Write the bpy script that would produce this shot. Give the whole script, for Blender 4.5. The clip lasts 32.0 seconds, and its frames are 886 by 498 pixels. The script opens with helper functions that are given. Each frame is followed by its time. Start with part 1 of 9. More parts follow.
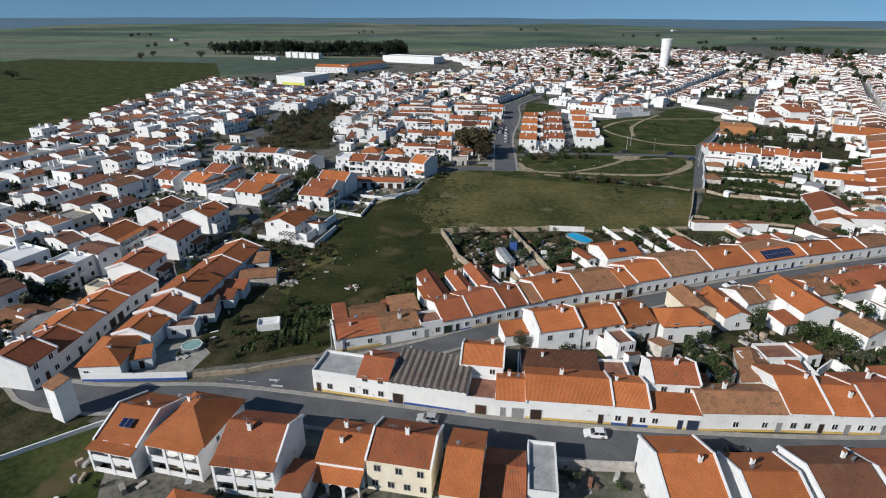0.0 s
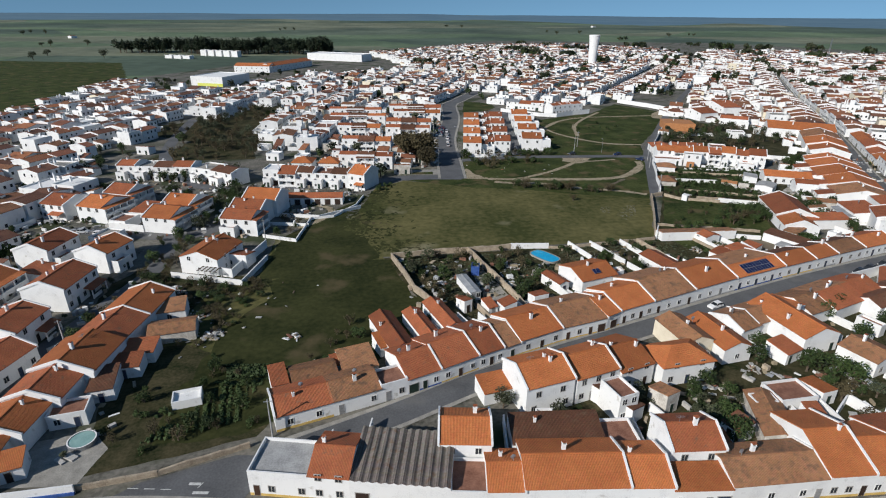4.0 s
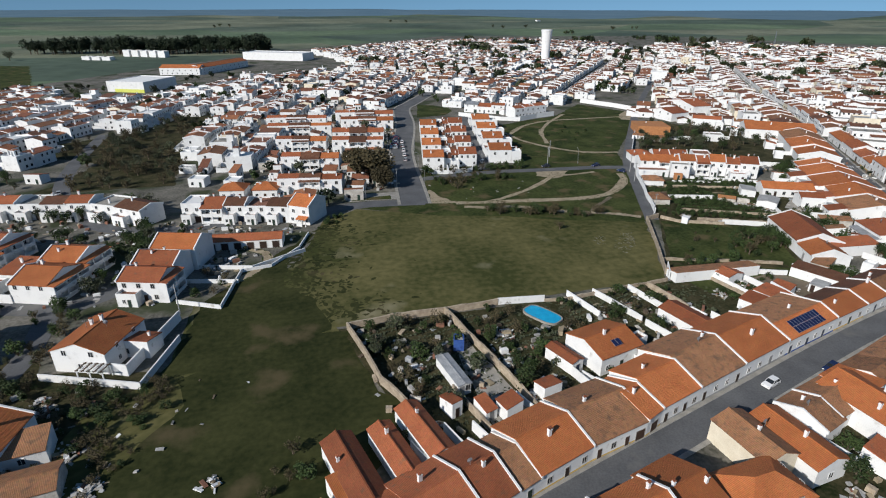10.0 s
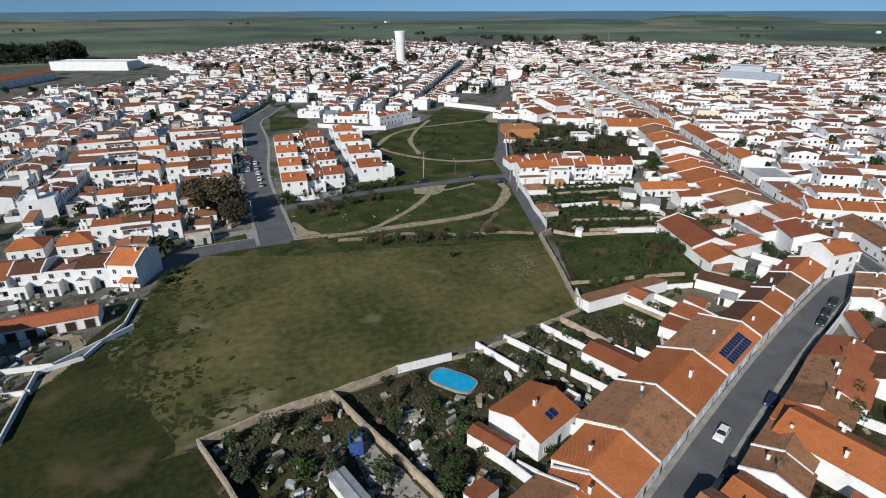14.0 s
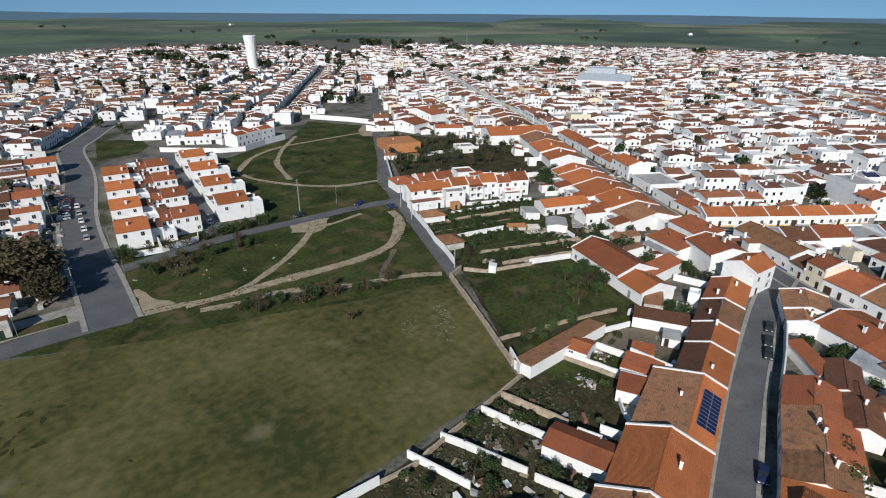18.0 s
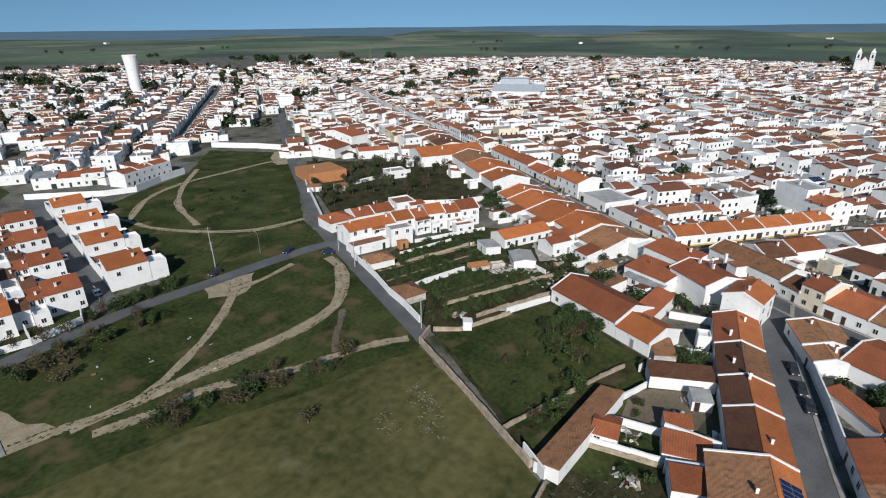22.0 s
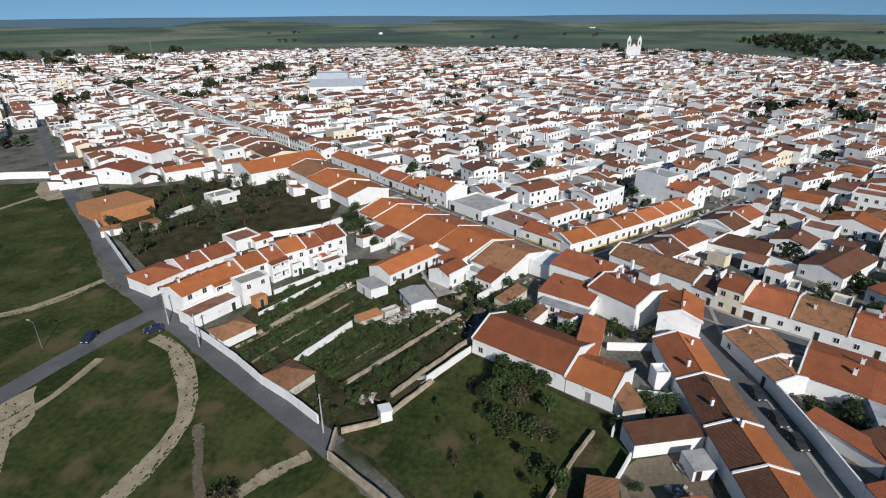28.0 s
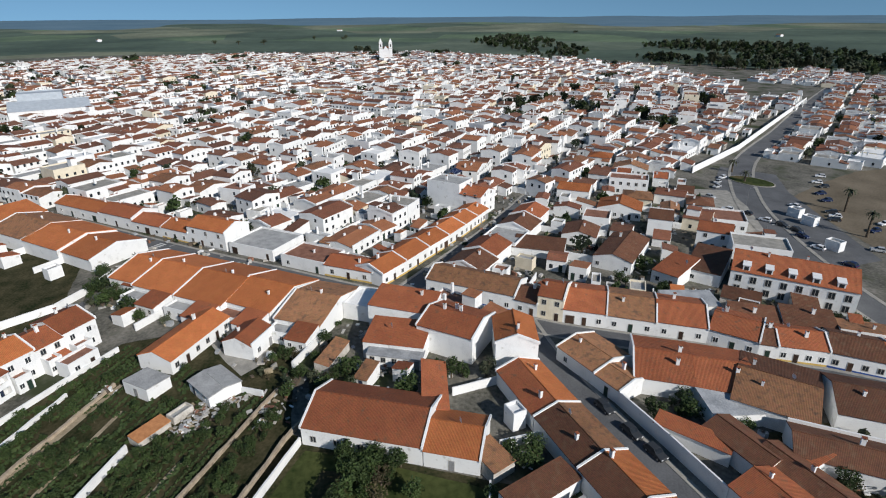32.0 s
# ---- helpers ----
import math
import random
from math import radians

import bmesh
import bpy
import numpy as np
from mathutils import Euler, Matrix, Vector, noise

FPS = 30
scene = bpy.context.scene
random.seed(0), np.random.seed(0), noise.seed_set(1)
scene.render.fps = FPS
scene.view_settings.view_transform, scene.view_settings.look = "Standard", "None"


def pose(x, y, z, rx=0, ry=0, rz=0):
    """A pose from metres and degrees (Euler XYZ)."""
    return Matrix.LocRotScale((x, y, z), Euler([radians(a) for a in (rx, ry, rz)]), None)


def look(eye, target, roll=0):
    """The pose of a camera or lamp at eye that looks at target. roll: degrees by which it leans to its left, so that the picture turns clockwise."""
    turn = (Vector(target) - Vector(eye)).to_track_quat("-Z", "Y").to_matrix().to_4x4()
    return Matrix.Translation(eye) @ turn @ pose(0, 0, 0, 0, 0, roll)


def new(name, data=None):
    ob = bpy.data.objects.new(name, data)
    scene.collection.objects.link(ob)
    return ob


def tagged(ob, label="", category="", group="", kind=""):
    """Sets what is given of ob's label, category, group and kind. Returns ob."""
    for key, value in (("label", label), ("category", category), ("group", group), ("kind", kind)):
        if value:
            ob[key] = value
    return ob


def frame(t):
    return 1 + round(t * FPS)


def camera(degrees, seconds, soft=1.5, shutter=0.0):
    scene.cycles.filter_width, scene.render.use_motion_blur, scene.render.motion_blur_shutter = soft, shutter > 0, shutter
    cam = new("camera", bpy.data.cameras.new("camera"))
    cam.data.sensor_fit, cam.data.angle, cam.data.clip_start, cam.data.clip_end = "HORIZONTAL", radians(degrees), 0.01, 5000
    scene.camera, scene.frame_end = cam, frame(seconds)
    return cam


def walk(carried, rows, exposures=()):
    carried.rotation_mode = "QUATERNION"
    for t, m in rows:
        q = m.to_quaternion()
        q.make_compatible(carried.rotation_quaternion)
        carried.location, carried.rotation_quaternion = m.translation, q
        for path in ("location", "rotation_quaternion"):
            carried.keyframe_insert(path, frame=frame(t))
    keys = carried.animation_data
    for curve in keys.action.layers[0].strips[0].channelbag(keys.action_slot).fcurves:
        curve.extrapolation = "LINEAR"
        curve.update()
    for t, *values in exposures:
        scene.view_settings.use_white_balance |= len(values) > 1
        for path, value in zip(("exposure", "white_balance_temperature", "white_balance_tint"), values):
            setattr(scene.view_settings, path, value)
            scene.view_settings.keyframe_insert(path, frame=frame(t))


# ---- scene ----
cam = camera(78.44, 32.0, 1.1)
PATH = [
    (0.0, pose(0.00, 0.00, 67.09, 66.572, -0.195, 0.085)),
    (0.5, pose(-0.70, 2.83, 66.97, 66.552, -0.229, -1.629)),
    (1.0, pose(-1.62, 5.49, 66.73, 66.578, -0.260, -2.975)),
    (1.5, pose(-2.28, 8.00, 66.58, 66.665, -0.232, -3.882)),
    (2.0, pose(-2.76, 10.84, 66.25, 66.623, -0.197, -3.985)),
    (2.5, pose(-3.37, 13.86, 66.57, 66.357, -0.323, -4.580)),
    (4.5, pose(-4.53, 26.17, 66.28, 66.185, -0.304, -8.656)),
    (5.0, pose(-4.53, 29.18, 66.21, 65.949, -0.267, -9.987)),
    (5.5, pose(-4.53, 32.40, 66.01, 65.910, -0.267, -10.330)),
    (6.0, pose(-4.53, 35.52, 65.78, 65.889, -0.215, -10.339)),
    (6.5, pose(-4.45, 38.61, 65.88, 65.741, -0.276, -10.344)),
    (7.0, pose(-4.25, 41.90, 66.13, 65.656, -0.236, -10.334)),
    (7.5, pose(-4.08, 45.17, 66.20, 65.653, -0.339, -10.294)),
    (8.0, pose(-3.88, 48.36, 66.21, 65.708, -0.302, -10.400)),
    (8.5, pose(-3.72, 51.65, 66.40, 65.752, -0.255, -10.963)),
    (9.0, pose(-3.48, 55.02, 66.43, 65.823, -0.160, -11.615)),
    (9.5, pose(-3.17, 58.49, 66.47, 65.901, -0.094, -12.244)),
    (10.0, pose(-2.89, 61.77, 66.37, 65.821, -0.056, -12.884)),
    (10.5, pose(-2.42, 65.14, 66.17, 65.784, 0.006, -13.554)),
    (11.0, pose(-1.95, 68.62, 66.08, 65.855, -0.029, -14.188)),
    (11.5, pose(-1.40, 71.98, 66.01, 65.808, -0.016, -14.824)),
    (12.0, pose(-0.48, 75.55, 65.83, 65.875, 0.085, -16.516)),
    (12.5, pose(0.58, 78.96, 65.85, 65.901, 0.150, -19.824)),
    (13.0, pose(1.45, 82.35, 66.02, 65.893, 0.133, -23.073)),
    (13.5, pose(2.48, 85.52, 65.99, 65.934, 0.223, -25.157)),
    (14.0, pose(3.40, 89.19, 65.69, 65.953, 0.051, -27.589)),
    (14.5, pose(4.39, 92.80, 65.54, 65.971, -0.006, -31.080)),
    (14.8, pose(5.04, 94.77, 65.44, 65.876, -0.000, -33.347)),
    (15.0, pose(5.49, 96.08, 65.38, 66.021, -0.050, -34.339)),
    (15.5, pose(6.68, 99.63, 65.24, 66.065, -0.104, -37.144)),
    (17.5, pose(12.36, 114.34, 65.90, 66.113, -0.364, -41.874)),
    (18.0, pose(13.37, 118.05, 66.19, 66.207, -0.354, -41.962)),
    (18.5, pose(14.75, 121.76, 66.34, 66.241, -0.264, -42.071)),
    (19.0, pose(16.08, 125.54, 66.55, 66.361, -0.194, -42.147)),
    (19.5, pose(17.54, 128.99, 66.79, 66.453, -0.077, -43.209)),
    (20.0, pose(19.22, 132.35, 66.60, 66.656, -0.133, -44.768)),
    (20.5, pose(20.50, 135.61, 66.44, 66.799, -0.158, -46.248)),
    (21.0, pose(21.66, 139.14, 66.32, 67.050, -0.032, -48.135)),
    (21.5, pose(23.14, 142.68, 65.85, 67.288, 0.221, -50.339)),
    (22.0, pose(24.58, 146.18, 65.44, 67.390, 0.487, -52.282)),
    (22.5, pose(25.98, 149.37, 64.93, 67.521, 0.632, -53.219)),
    (23.0, pose(27.50, 152.65, 64.57, 67.654, 0.751, -53.239)),
    (23.5, pose(29.03, 155.93, 64.57, 67.574, 0.845, -53.722)),
    (24.0, pose(30.56, 158.86, 64.57, 67.361, 0.884, -55.010)),
    (24.5, pose(32.10, 161.81, 64.94, 67.033, 0.777, -57.138)),
    (25.0, pose(33.71, 164.56, 65.38, 66.692, 0.615, -59.433)),
    (25.5, pose(35.44, 166.67, 65.47, 66.546, 0.580, -61.487)),
    (27.5, pose(43.81, 174.74, 64.75, 66.481, 0.413, -70.157)),
    (28.0, pose(46.21, 176.49, 64.46, 66.398, 0.289, -72.312)),
    (28.5, pose(48.51, 178.12, 64.62, 66.198, 0.209, -74.505)),
    (29.0, pose(50.57, 179.47, 65.06, 66.111, 0.141, -77.077)),
    (29.1, pose(51.01, 179.76, 65.12, 66.146, -0.000, -77.590)),
    (29.5, pose(52.91, 180.91, 65.31, 66.119, -0.015, -80.437)),
    (30.0, pose(55.41, 181.88, 65.51, 66.182, -0.058, -83.922)),
    (30.5, pose(57.95, 182.77, 65.69, 66.263, -0.106, -87.363)),
    (31.0, pose(60.34, 183.36, 65.76, 66.236, -0.019, -90.601)),
    (31.5, pose(62.93, 183.85, 65.70, 66.382, 0.169, -94.005)),
    (32.0, pose(65.53, 184.31, 65.46, 66.514, 0.379, -96.802)),
]
walk(cam, PATH, exposures=((0.0, 0.0), (32.0, 0.0)))

# ---- sky, sun ----
SUN_AZ, SUN_EL = radians(235), radians(30.5)      # clockwise from +y, and above the horizon
world = bpy.data.worlds.new("world")
scene.world = world
world.use_nodes = True
wn = world.node_tree.nodes
sky = wn.new("ShaderNodeTexSky")
sky.sky_type, sky.sun_disc, sky.sun_elevation, sky.sun_rotation = "NISHITA", False, SUN_EL, SUN_AZ
sky.air_density, sky.dust_density, sky.ozone_density = 1.0, 0.0, 3.0
wn["Background"].inputs["Strength"].default_value = 0.077
wl = world.node_tree.links
way, lift = wn.new("ShaderNodeTexCoord"), wn.new("ShaderNodeVectorMath")
lift.inputs[1].default_value = (0, 0, 0.2)      # clear blue air down to the horizon
wl.new(way.outputs["Generated"], lift.inputs[0])
unit = wn.new("ShaderNodeVectorMath")
unit.operation = "NORMALIZE"
wl.new(lift.outputs[0], unit.inputs[0])
wl.new(unit.outputs[0], sky.inputs[0])
tint = wn.new("ShaderNodeMixRGB")
tint.blend_type, tint.inputs[0].default_value, tint.inputs[2].default_value = "MULTIPLY", 1.0, (0.84, 1.05, 1.09, 1)
wl.new(sky.outputs[0], tint.inputs[1])
wl.new(tint.outputs[0], wn["Background"].inputs["Color"])
sun = new("sun", bpy.data.lights.new("sun", "SUN"))
sun.data.energy, sun.data.angle, sun.data.color = 4.6, radians(0.5), (1.0, 0.965, 0.92)
toward = Vector((math.sin(SUN_AZ) * math.cos(SUN_EL), math.cos(SUN_AZ) * math.cos(SUN_EL), math.sin(SUN_EL)))
sun.matrix_world = look(toward * 300, (0, 0, 0))

# ---- materials ----
def material(name, rough=0.85, metal=0.0):
    m = bpy.data.materials.new(name)
    m.use_nodes = True
    b = m.node_tree.nodes["Principled BSDF"]
    b.inputs["Roughness"].default_value, b.inputs["Metallic"].default_value = rough, metal
    if "Specular IOR Level" in b.inputs:
        b.inputs["Specular IOR Level"].default_value = 0.3
    return m, m.node_tree.nodes, m.node_tree.links, b


def ramp(n, stops):
    r = n.new("ShaderNodeValToRGB")
    e = r.color_ramp.elements
    while len(e) < len(stops):
        e.new(0.5)
    for k, (p, c) in zip(e, stops):
        k.position, k.color = p, (*c, 1)
    return r


def noisy(name, dark, light, scale=0.5, rough=0.85, fine=6.0, bump=0.0, contrast=(0.35, 0.65), each=0.0, blotch=None, metal=0.0, gloss=0.3):
    """A material whose colour wanders between two tones at two scales, with an optional third blotch colour and a shift for each object."""
    m, n, l, b = material(name, rough, metal)
    b.inputs["Specular IOR Level"].default_value = gloss
    co = n.new("ShaderNodeNewGeometry")
    n1, n2 = n.new("ShaderNodeTexNoise"), n.new("ShaderNodeTexNoise")
    n1.inputs["Scale"].default_value, n1.inputs["Detail"].default_value = scale, 5
    n2.inputs["Scale"].default_value, n2.inputs["Detail"].default_value = fine, 3
    for k in (n1, n2):
        l.new(co.outputs["Position"], k.inputs["Vector"])
    mix = n.new("ShaderNodeMath")
    mix.operation = "MULTIPLY_ADD"
    mix.inputs[1].default_value = 0.4
    l.new(n2.outputs["Fac"], mix.inputs[0])
    half = n.new("ShaderNodeMath")
    half.operation = "MULTIPLY"
    half.inputs[1].default_value = 0.6
    l.new(n1.outputs["Fac"], half.inputs[0])
    l.new(half.outputs[0], mix.inputs[2])
    r = ramp(n, ((contrast[0], dark), (contrast[1], light)))
    l.new(mix.outputs[0], r.inputs[0])
    out = r.outputs[0]
    if blotch:
        n3 = n.new("ShaderNodeTexNoise")
        n3.inputs["Scale"].default_value, n3.inputs["Detail"].default_value = blotch[1], 6
        l.new(co.outputs["Position"], n3.inputs["Vector"])
        r3 = ramp(n, ((blotch[2], (0, 0, 0)), (blotch[2] + 0.1, (1, 1, 1))))
        l.new(n3.outputs["Fac"], r3.inputs[0])
        mx = n.new("ShaderNodeMixRGB")
        mx.inputs[2].default_value = (*blotch[0], 1)
        l.new(r3.outputs[0], mx.inputs[0])
        l.new(out, mx.inputs[1])
        out = mx.outputs[0]
    if each:
        info, hsv, mr = n.new("ShaderNodeObjectInfo"), n.new("ShaderNodeHueSaturation"), n.new("ShaderNodeMapRange")
        mr.inputs[3].default_value, mr.inputs[4].default_value = 1 - each, 1 + each
        l.new(info.outputs["Random"], mr.inputs[0])
        l.new(mr.outputs[0], hsv.inputs["Value"])
        l.new(out, hsv.inputs["Color"])
        out = hsv.outputs[0]
    l.new(out, b.inputs["Base Color"])
    if bump:
        bp = n.new("ShaderNodeBump")
        bp.inputs["Strength"].default_value, bp.inputs["Distance"].default_value = bump, 0.1
        l.new(n2.outputs["Fac"], bp.inputs["Height"])
        l.new(bp.outputs[0], b.inputs["Normal"])
    return m


def tiled(name, dark, light, lichen=0.0, pitch=0.23):
    """Clay roof tiles: columns down the slope and courses across it, from the roof's own uv in metres."""
    m, n, l, b = material(name, 0.8)
    uv, geo, info = n.new("ShaderNodeUVMap"), n.new("ShaderNodeNewGeometry"), n.new("ShaderNodeObjectInfo")
    sep = n.new("ShaderNodeSeparateXYZ")
    l.new(uv.outputs[0], sep.inputs[0])
    def tri(source, period):
        a = n.new("ShaderNodeMath")
        a.operation, a.inputs[1].default_value = "PINGPONG", period / 2
        l.new(source, a.inputs[0])
        s = n.new("ShaderNodeMath")
        s.operation, s.inputs[1].default_value = "MULTIPLY", 2 / period
        l.new(a.outputs[0], s.inputs[0])
        return s.outputs[0]
    col, row = tri(sep.outputs[0], pitch), tri(sep.outputs[1], 0.4)
    big, small, cell = n.new("ShaderNodeTexNoise"), n.new("ShaderNodeTexNoise"), n.new("ShaderNodeTexVoronoi")
    big.inputs["Scale"].default_value, big.inputs["Detail"].default_value = 0.35, 5
    small.inputs["Scale"].default_value, small.inputs["Detail"].default_value = 3.0, 4
    cell.inputs["Scale"].default_value = 3.3
    l.new(geo.outputs["Position"], big.inputs["Vector"])
    l.new(geo.outputs["Position"], small.inputs["Vector"])
    l.new(uv.outputs[0], cell.inputs["Vector"])
    add = n.new("ShaderNodeMath")
    add.operation, add.inputs[1].default_value = "MULTIPLY_ADD", 0.5
    l.new(small.outputs["Fac"], add.inputs[0])
    sc = n.new("ShaderNodeMath")
    sc.operation, sc.inputs[1].default_value = "MULTIPLY", 0.5
    l.new(big.outputs["Fac"], sc.inputs[0])
    l.new(sc.outputs[0], add.inputs[2])
    r = ramp(n, ((0.30, dark), (0.66, light)))
    l.new(add.outputs[0], r.inputs[0])
    out = r.outputs[0]
    spots = n.new("ShaderNodeMixRGB")
    spots.blend_type, spots.inputs[0].default_value = "MULTIPLY", 0.12
    l.new(out, spots.inputs[1])
    l.new(cell.outputs["Color"], spots.inputs[2])
    out = spots.outputs[0]
    if lichen:
        moss, r2, mx = n.new("ShaderNodeTexNoise"), ramp(n, ((0.62 - lichen, (0, 0, 0)), (0.8 - lichen, (1, 1, 1)))), n.new("ShaderNodeMixRGB")
        moss.inputs["Scale"].default_value, moss.inputs["Detail"].default_value = 0.9, 8
        l.new(geo.outputs["Position"], moss.inputs["Vector"])
        l.new(moss.outputs["Fac"], r2.inputs[0])
        l.new(r2.outputs[0], mx.inputs[0])
        l.new(out, mx.inputs[1])
        mx.inputs[2].default_value = (0.17, 0.10, 0.06, 1)
        out = mx.outputs[0]
    groove = n.new("ShaderNodeMixRGB")
    groove.blend_type = "MULTIPLY"
    gr = ramp(n, ((0.0, (0.45, 0.42, 0.4)), (0.45, (1, 1, 1))))
    l.new(col, gr.inputs[0])
    groove.inputs[0].default_value = 0.72
    l.new(out, groove.inputs[1])
    l.new(gr.outputs[0], groove.inputs[2])
    hsv, mr = n.new("ShaderNodeHueSaturation"), n.new("ShaderNodeMapRange")
    mr.inputs[3].default_value, mr.inputs[4].default_value = 0.7, 1.22
    l.new(info.outputs["Random"], mr.inputs[0])
    l.new(mr.outputs[0], hsv.inputs["Value"])
    l.new(groove.outputs[0], hsv.inputs["Color"])
    l.new(hsv.outputs[0], b.inputs["Base Color"])
    hgt = n.new("ShaderNodeMath")
    hgt.operation, hgt.inputs[1].default_value = "MULTIPLY_ADD", 0.35
    l.new(row, hgt.inputs[0])
    l.new(col, hgt.inputs[2])
    bp = n.new("ShaderNodeBump")
    bp.inputs["Strength"].default_value, bp.inputs["Distance"].default_value = 0.5, 0.06
    l.new(hgt.outputs[0], bp.inputs["Height"])
    l.new(bp.outputs[0], b.inputs["Normal"])
    return m


WHITE = noisy("lime_wash", (0.62, 0.62, 0.61), (0.76, 0.76, 0.745), 0.4, 0.9, 5, 0.1, (0.3, 0.5), 0.04, ((0.50, 0.485, 0.45), 0.6, 0.64))
CREAM = noisy("cream_render", (0.60, 0.52, 0.38), (0.75, 0.68, 0.54), 0.4, 0.9, 5, 0.1, (0.3, 0.6), 0.06)
OLDWALL = noisy("weathered_render", (0.30, 0.27, 0.23), (0.58, 0.55, 0.50), 0.6, 0.95, 4, 0.3, (0.35, 0.62), 0.1)
RUBBLE = noisy("stone_and_earth_wall", (0.22, 0.17, 0.12), (0.48, 0.40, 0.30), 0.9, 0.95, 5, 0.6, (0.32, 0.66), 0.1)
TILE_NEW = tiled("new_clay_tiles", (0.39, 0.119, 0.038), (0.57, 0.19, 0.064))
TILE_MID = tiled("red_clay_tiles", (0.27, 0.082, 0.036), (0.43, 0.138, 0.058), 0.03)
TILE_OLD = tiled("weathered_clay_tiles", (0.25, 0.122, 0.06), (0.43, 0.21, 0.105), 0.10)
TILE_DARK = tiled("dark_brown_clay_tiles", (0.105, 0.047, 0.027), (0.205, 0.088, 0.047), 0.08)
TILES = (TILE_NEW, TILE_NEW, TILE_MID, TILE_MID, TILE_MID, TILE_OLD, TILE_DARK)
# tiles of the far houses: less red, more green and blue, imitating haze
HAZED_TILES = [tiled(f"hazed_clay_tiles_{k}", tuple(a * f * q for a, q in zip(c0, (0.93, 1.16, 1.34))), tuple(a * f * q for a, q in zip(c1, (0.93, 1.16, 1.34))), li) for k, (c0, c1, f, li) in enumerate((
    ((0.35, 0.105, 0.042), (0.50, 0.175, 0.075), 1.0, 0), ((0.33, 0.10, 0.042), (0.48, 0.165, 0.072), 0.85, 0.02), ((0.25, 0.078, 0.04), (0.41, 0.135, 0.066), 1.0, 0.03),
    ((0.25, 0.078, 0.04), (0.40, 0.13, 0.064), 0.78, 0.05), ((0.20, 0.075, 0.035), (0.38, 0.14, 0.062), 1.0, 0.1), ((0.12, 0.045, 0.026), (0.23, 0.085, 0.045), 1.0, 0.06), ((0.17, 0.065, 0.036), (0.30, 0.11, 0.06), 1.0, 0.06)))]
CORRUGATED = tiled("brown_grey_corrugated_sheets", (0.12, 0.10, 0.085), (0.26, 0.23, 0.20), 0.05, 1.15)
GLASS = noisy("dark_window_glass", (0.015, 0.018, 0.022), (0.04, 0.045, 0.05), 1.0, 0.12)
FRAME = noisy("white_window_frame", (0.62, 0.62, 0.6), (0.78, 0.78, 0.76), 3, 0.6)
STONE = noisy("grey_stone_surround", (0.32, 0.31, 0.29), (0.5, 0.48, 0.45), 2, 0.9)
DOORS = [noisy(a + "_door_paint", c, tuple(k * 1.5 for k in c), 2, 0.6) for a, c in
         (("dark_green", (0.015, 0.03, 0.022)), ("brown", (0.05, 0.028, 0.018)), ("dark_blue", (0.02, 0.03, 0.055)), ("dark_brown", (0.03, 0.018, 0.013)), ("grey", (0.2, 0.2, 0.2)))]
BANDS = {"yellow": noisy("ochre_plinth_paint", (0.50, 0.33, 0.09), (0.66, 0.47, 0.17), 0.8, 0.9), "blue": noisy("blue_plinth_paint", (0.02, 0.05, 0.2), (0.05, 0.12, 0.36), 0.8, 0.8),
         "grey": noisy("grey_plinth_paint", (0.28, 0.28, 0.28), (0.42, 0.42, 0.41), 0.8, 0.9)}
ASPHALT = noisy("worn_asphalt", (0.078, 0.080, 0.083), (0.135, 0.137, 0.141), 0.15, 0.9, 3, 0.1, (0.35, 0.65), 0, ((0.15, 0.146, 0.138), 0.09, 0.60))
PAVE = noisy("pale_paving", (0.21, 0.20, 0.178), (0.37, 0.35, 0.31), 0.5, 0.9, 5)
TRACK = noisy("bare_earth_track", (0.22, 0.175, 0.11), (0.40, 0.335, 0.235), 0.35, 0.95, 2.5, 0.3)
YARD = noisy("yard_concrete_and_earth", (0.050, 0.050, 0.038), (0.21, 0.195, 0.165), 0.12, 0.95, 1.2, 0.2, (0.36, 0.64), 0, ((0.035, 0.045, 0.018), 0.06, 0.52))
FIELD = noisy("thin_dry_grass", (0.046, 0.053, 0.017), (0.146, 0.13, 0.054), 0.04, 0.95, 0.5, 0.3, (0.38, 0.64), 0, ((0.22, 0.20, 0.12), 0.045, 0.60), gloss=0.08)
GRASS = noisy("lush_green_grass", (0.02, 0.032, 0.009), (0.067, 0.078, 0.026), 0.09, 0.95, 0.9, 0.4, (0.38, 0.62), 0, ((0.10, 0.082, 0.04), 0.11, 0.555), gloss=0.08)
RANK = noisy("rank_olive_grass", (0.016, 0.022, 0.007), (0.052, 0.055, 0.02), 0.07, 0.95, 0.8, 0.4, (0.36, 0.64), 0, ((0.085, 0.07, 0.036), 0.08, 0.57), gloss=0.08)
SAND = noisy("damp_sand_lot", (0.105, 0.086, 0.06), (0.20, 0.165, 0.12), 0.08, 0.95, 1.5, 0.2, (0.35, 0.65), gloss=0.1)
SOIL = noisy("garden_soil_and_weeds", (0.014, 0.021, 0.007), (0.078, 0.066, 0.036), 0.22, 0.95, 1.6, 0.4, (0.36, 0.64), gloss=0.08)
CONCRETE = noisy("grey_concrete", (0.25, 0.25, 0.245), (0.42, 0.42, 0.41), 0.5, 0.9, 4)
PALE_SHEET = noisy("pale_blue_sheeting", (0.34, 0.375, 0.41), (0.46, 0.50, 0.535), 0.4, 0.55, 3)
# blue of the far haze, painted onto the horizon backdrop
HAZE_BLUE = noisy("distance_haze_blue", (0.070, 0.138, 0.190), (0.105, 0.175, 0.222), 0.004, 1.0, 0.02)
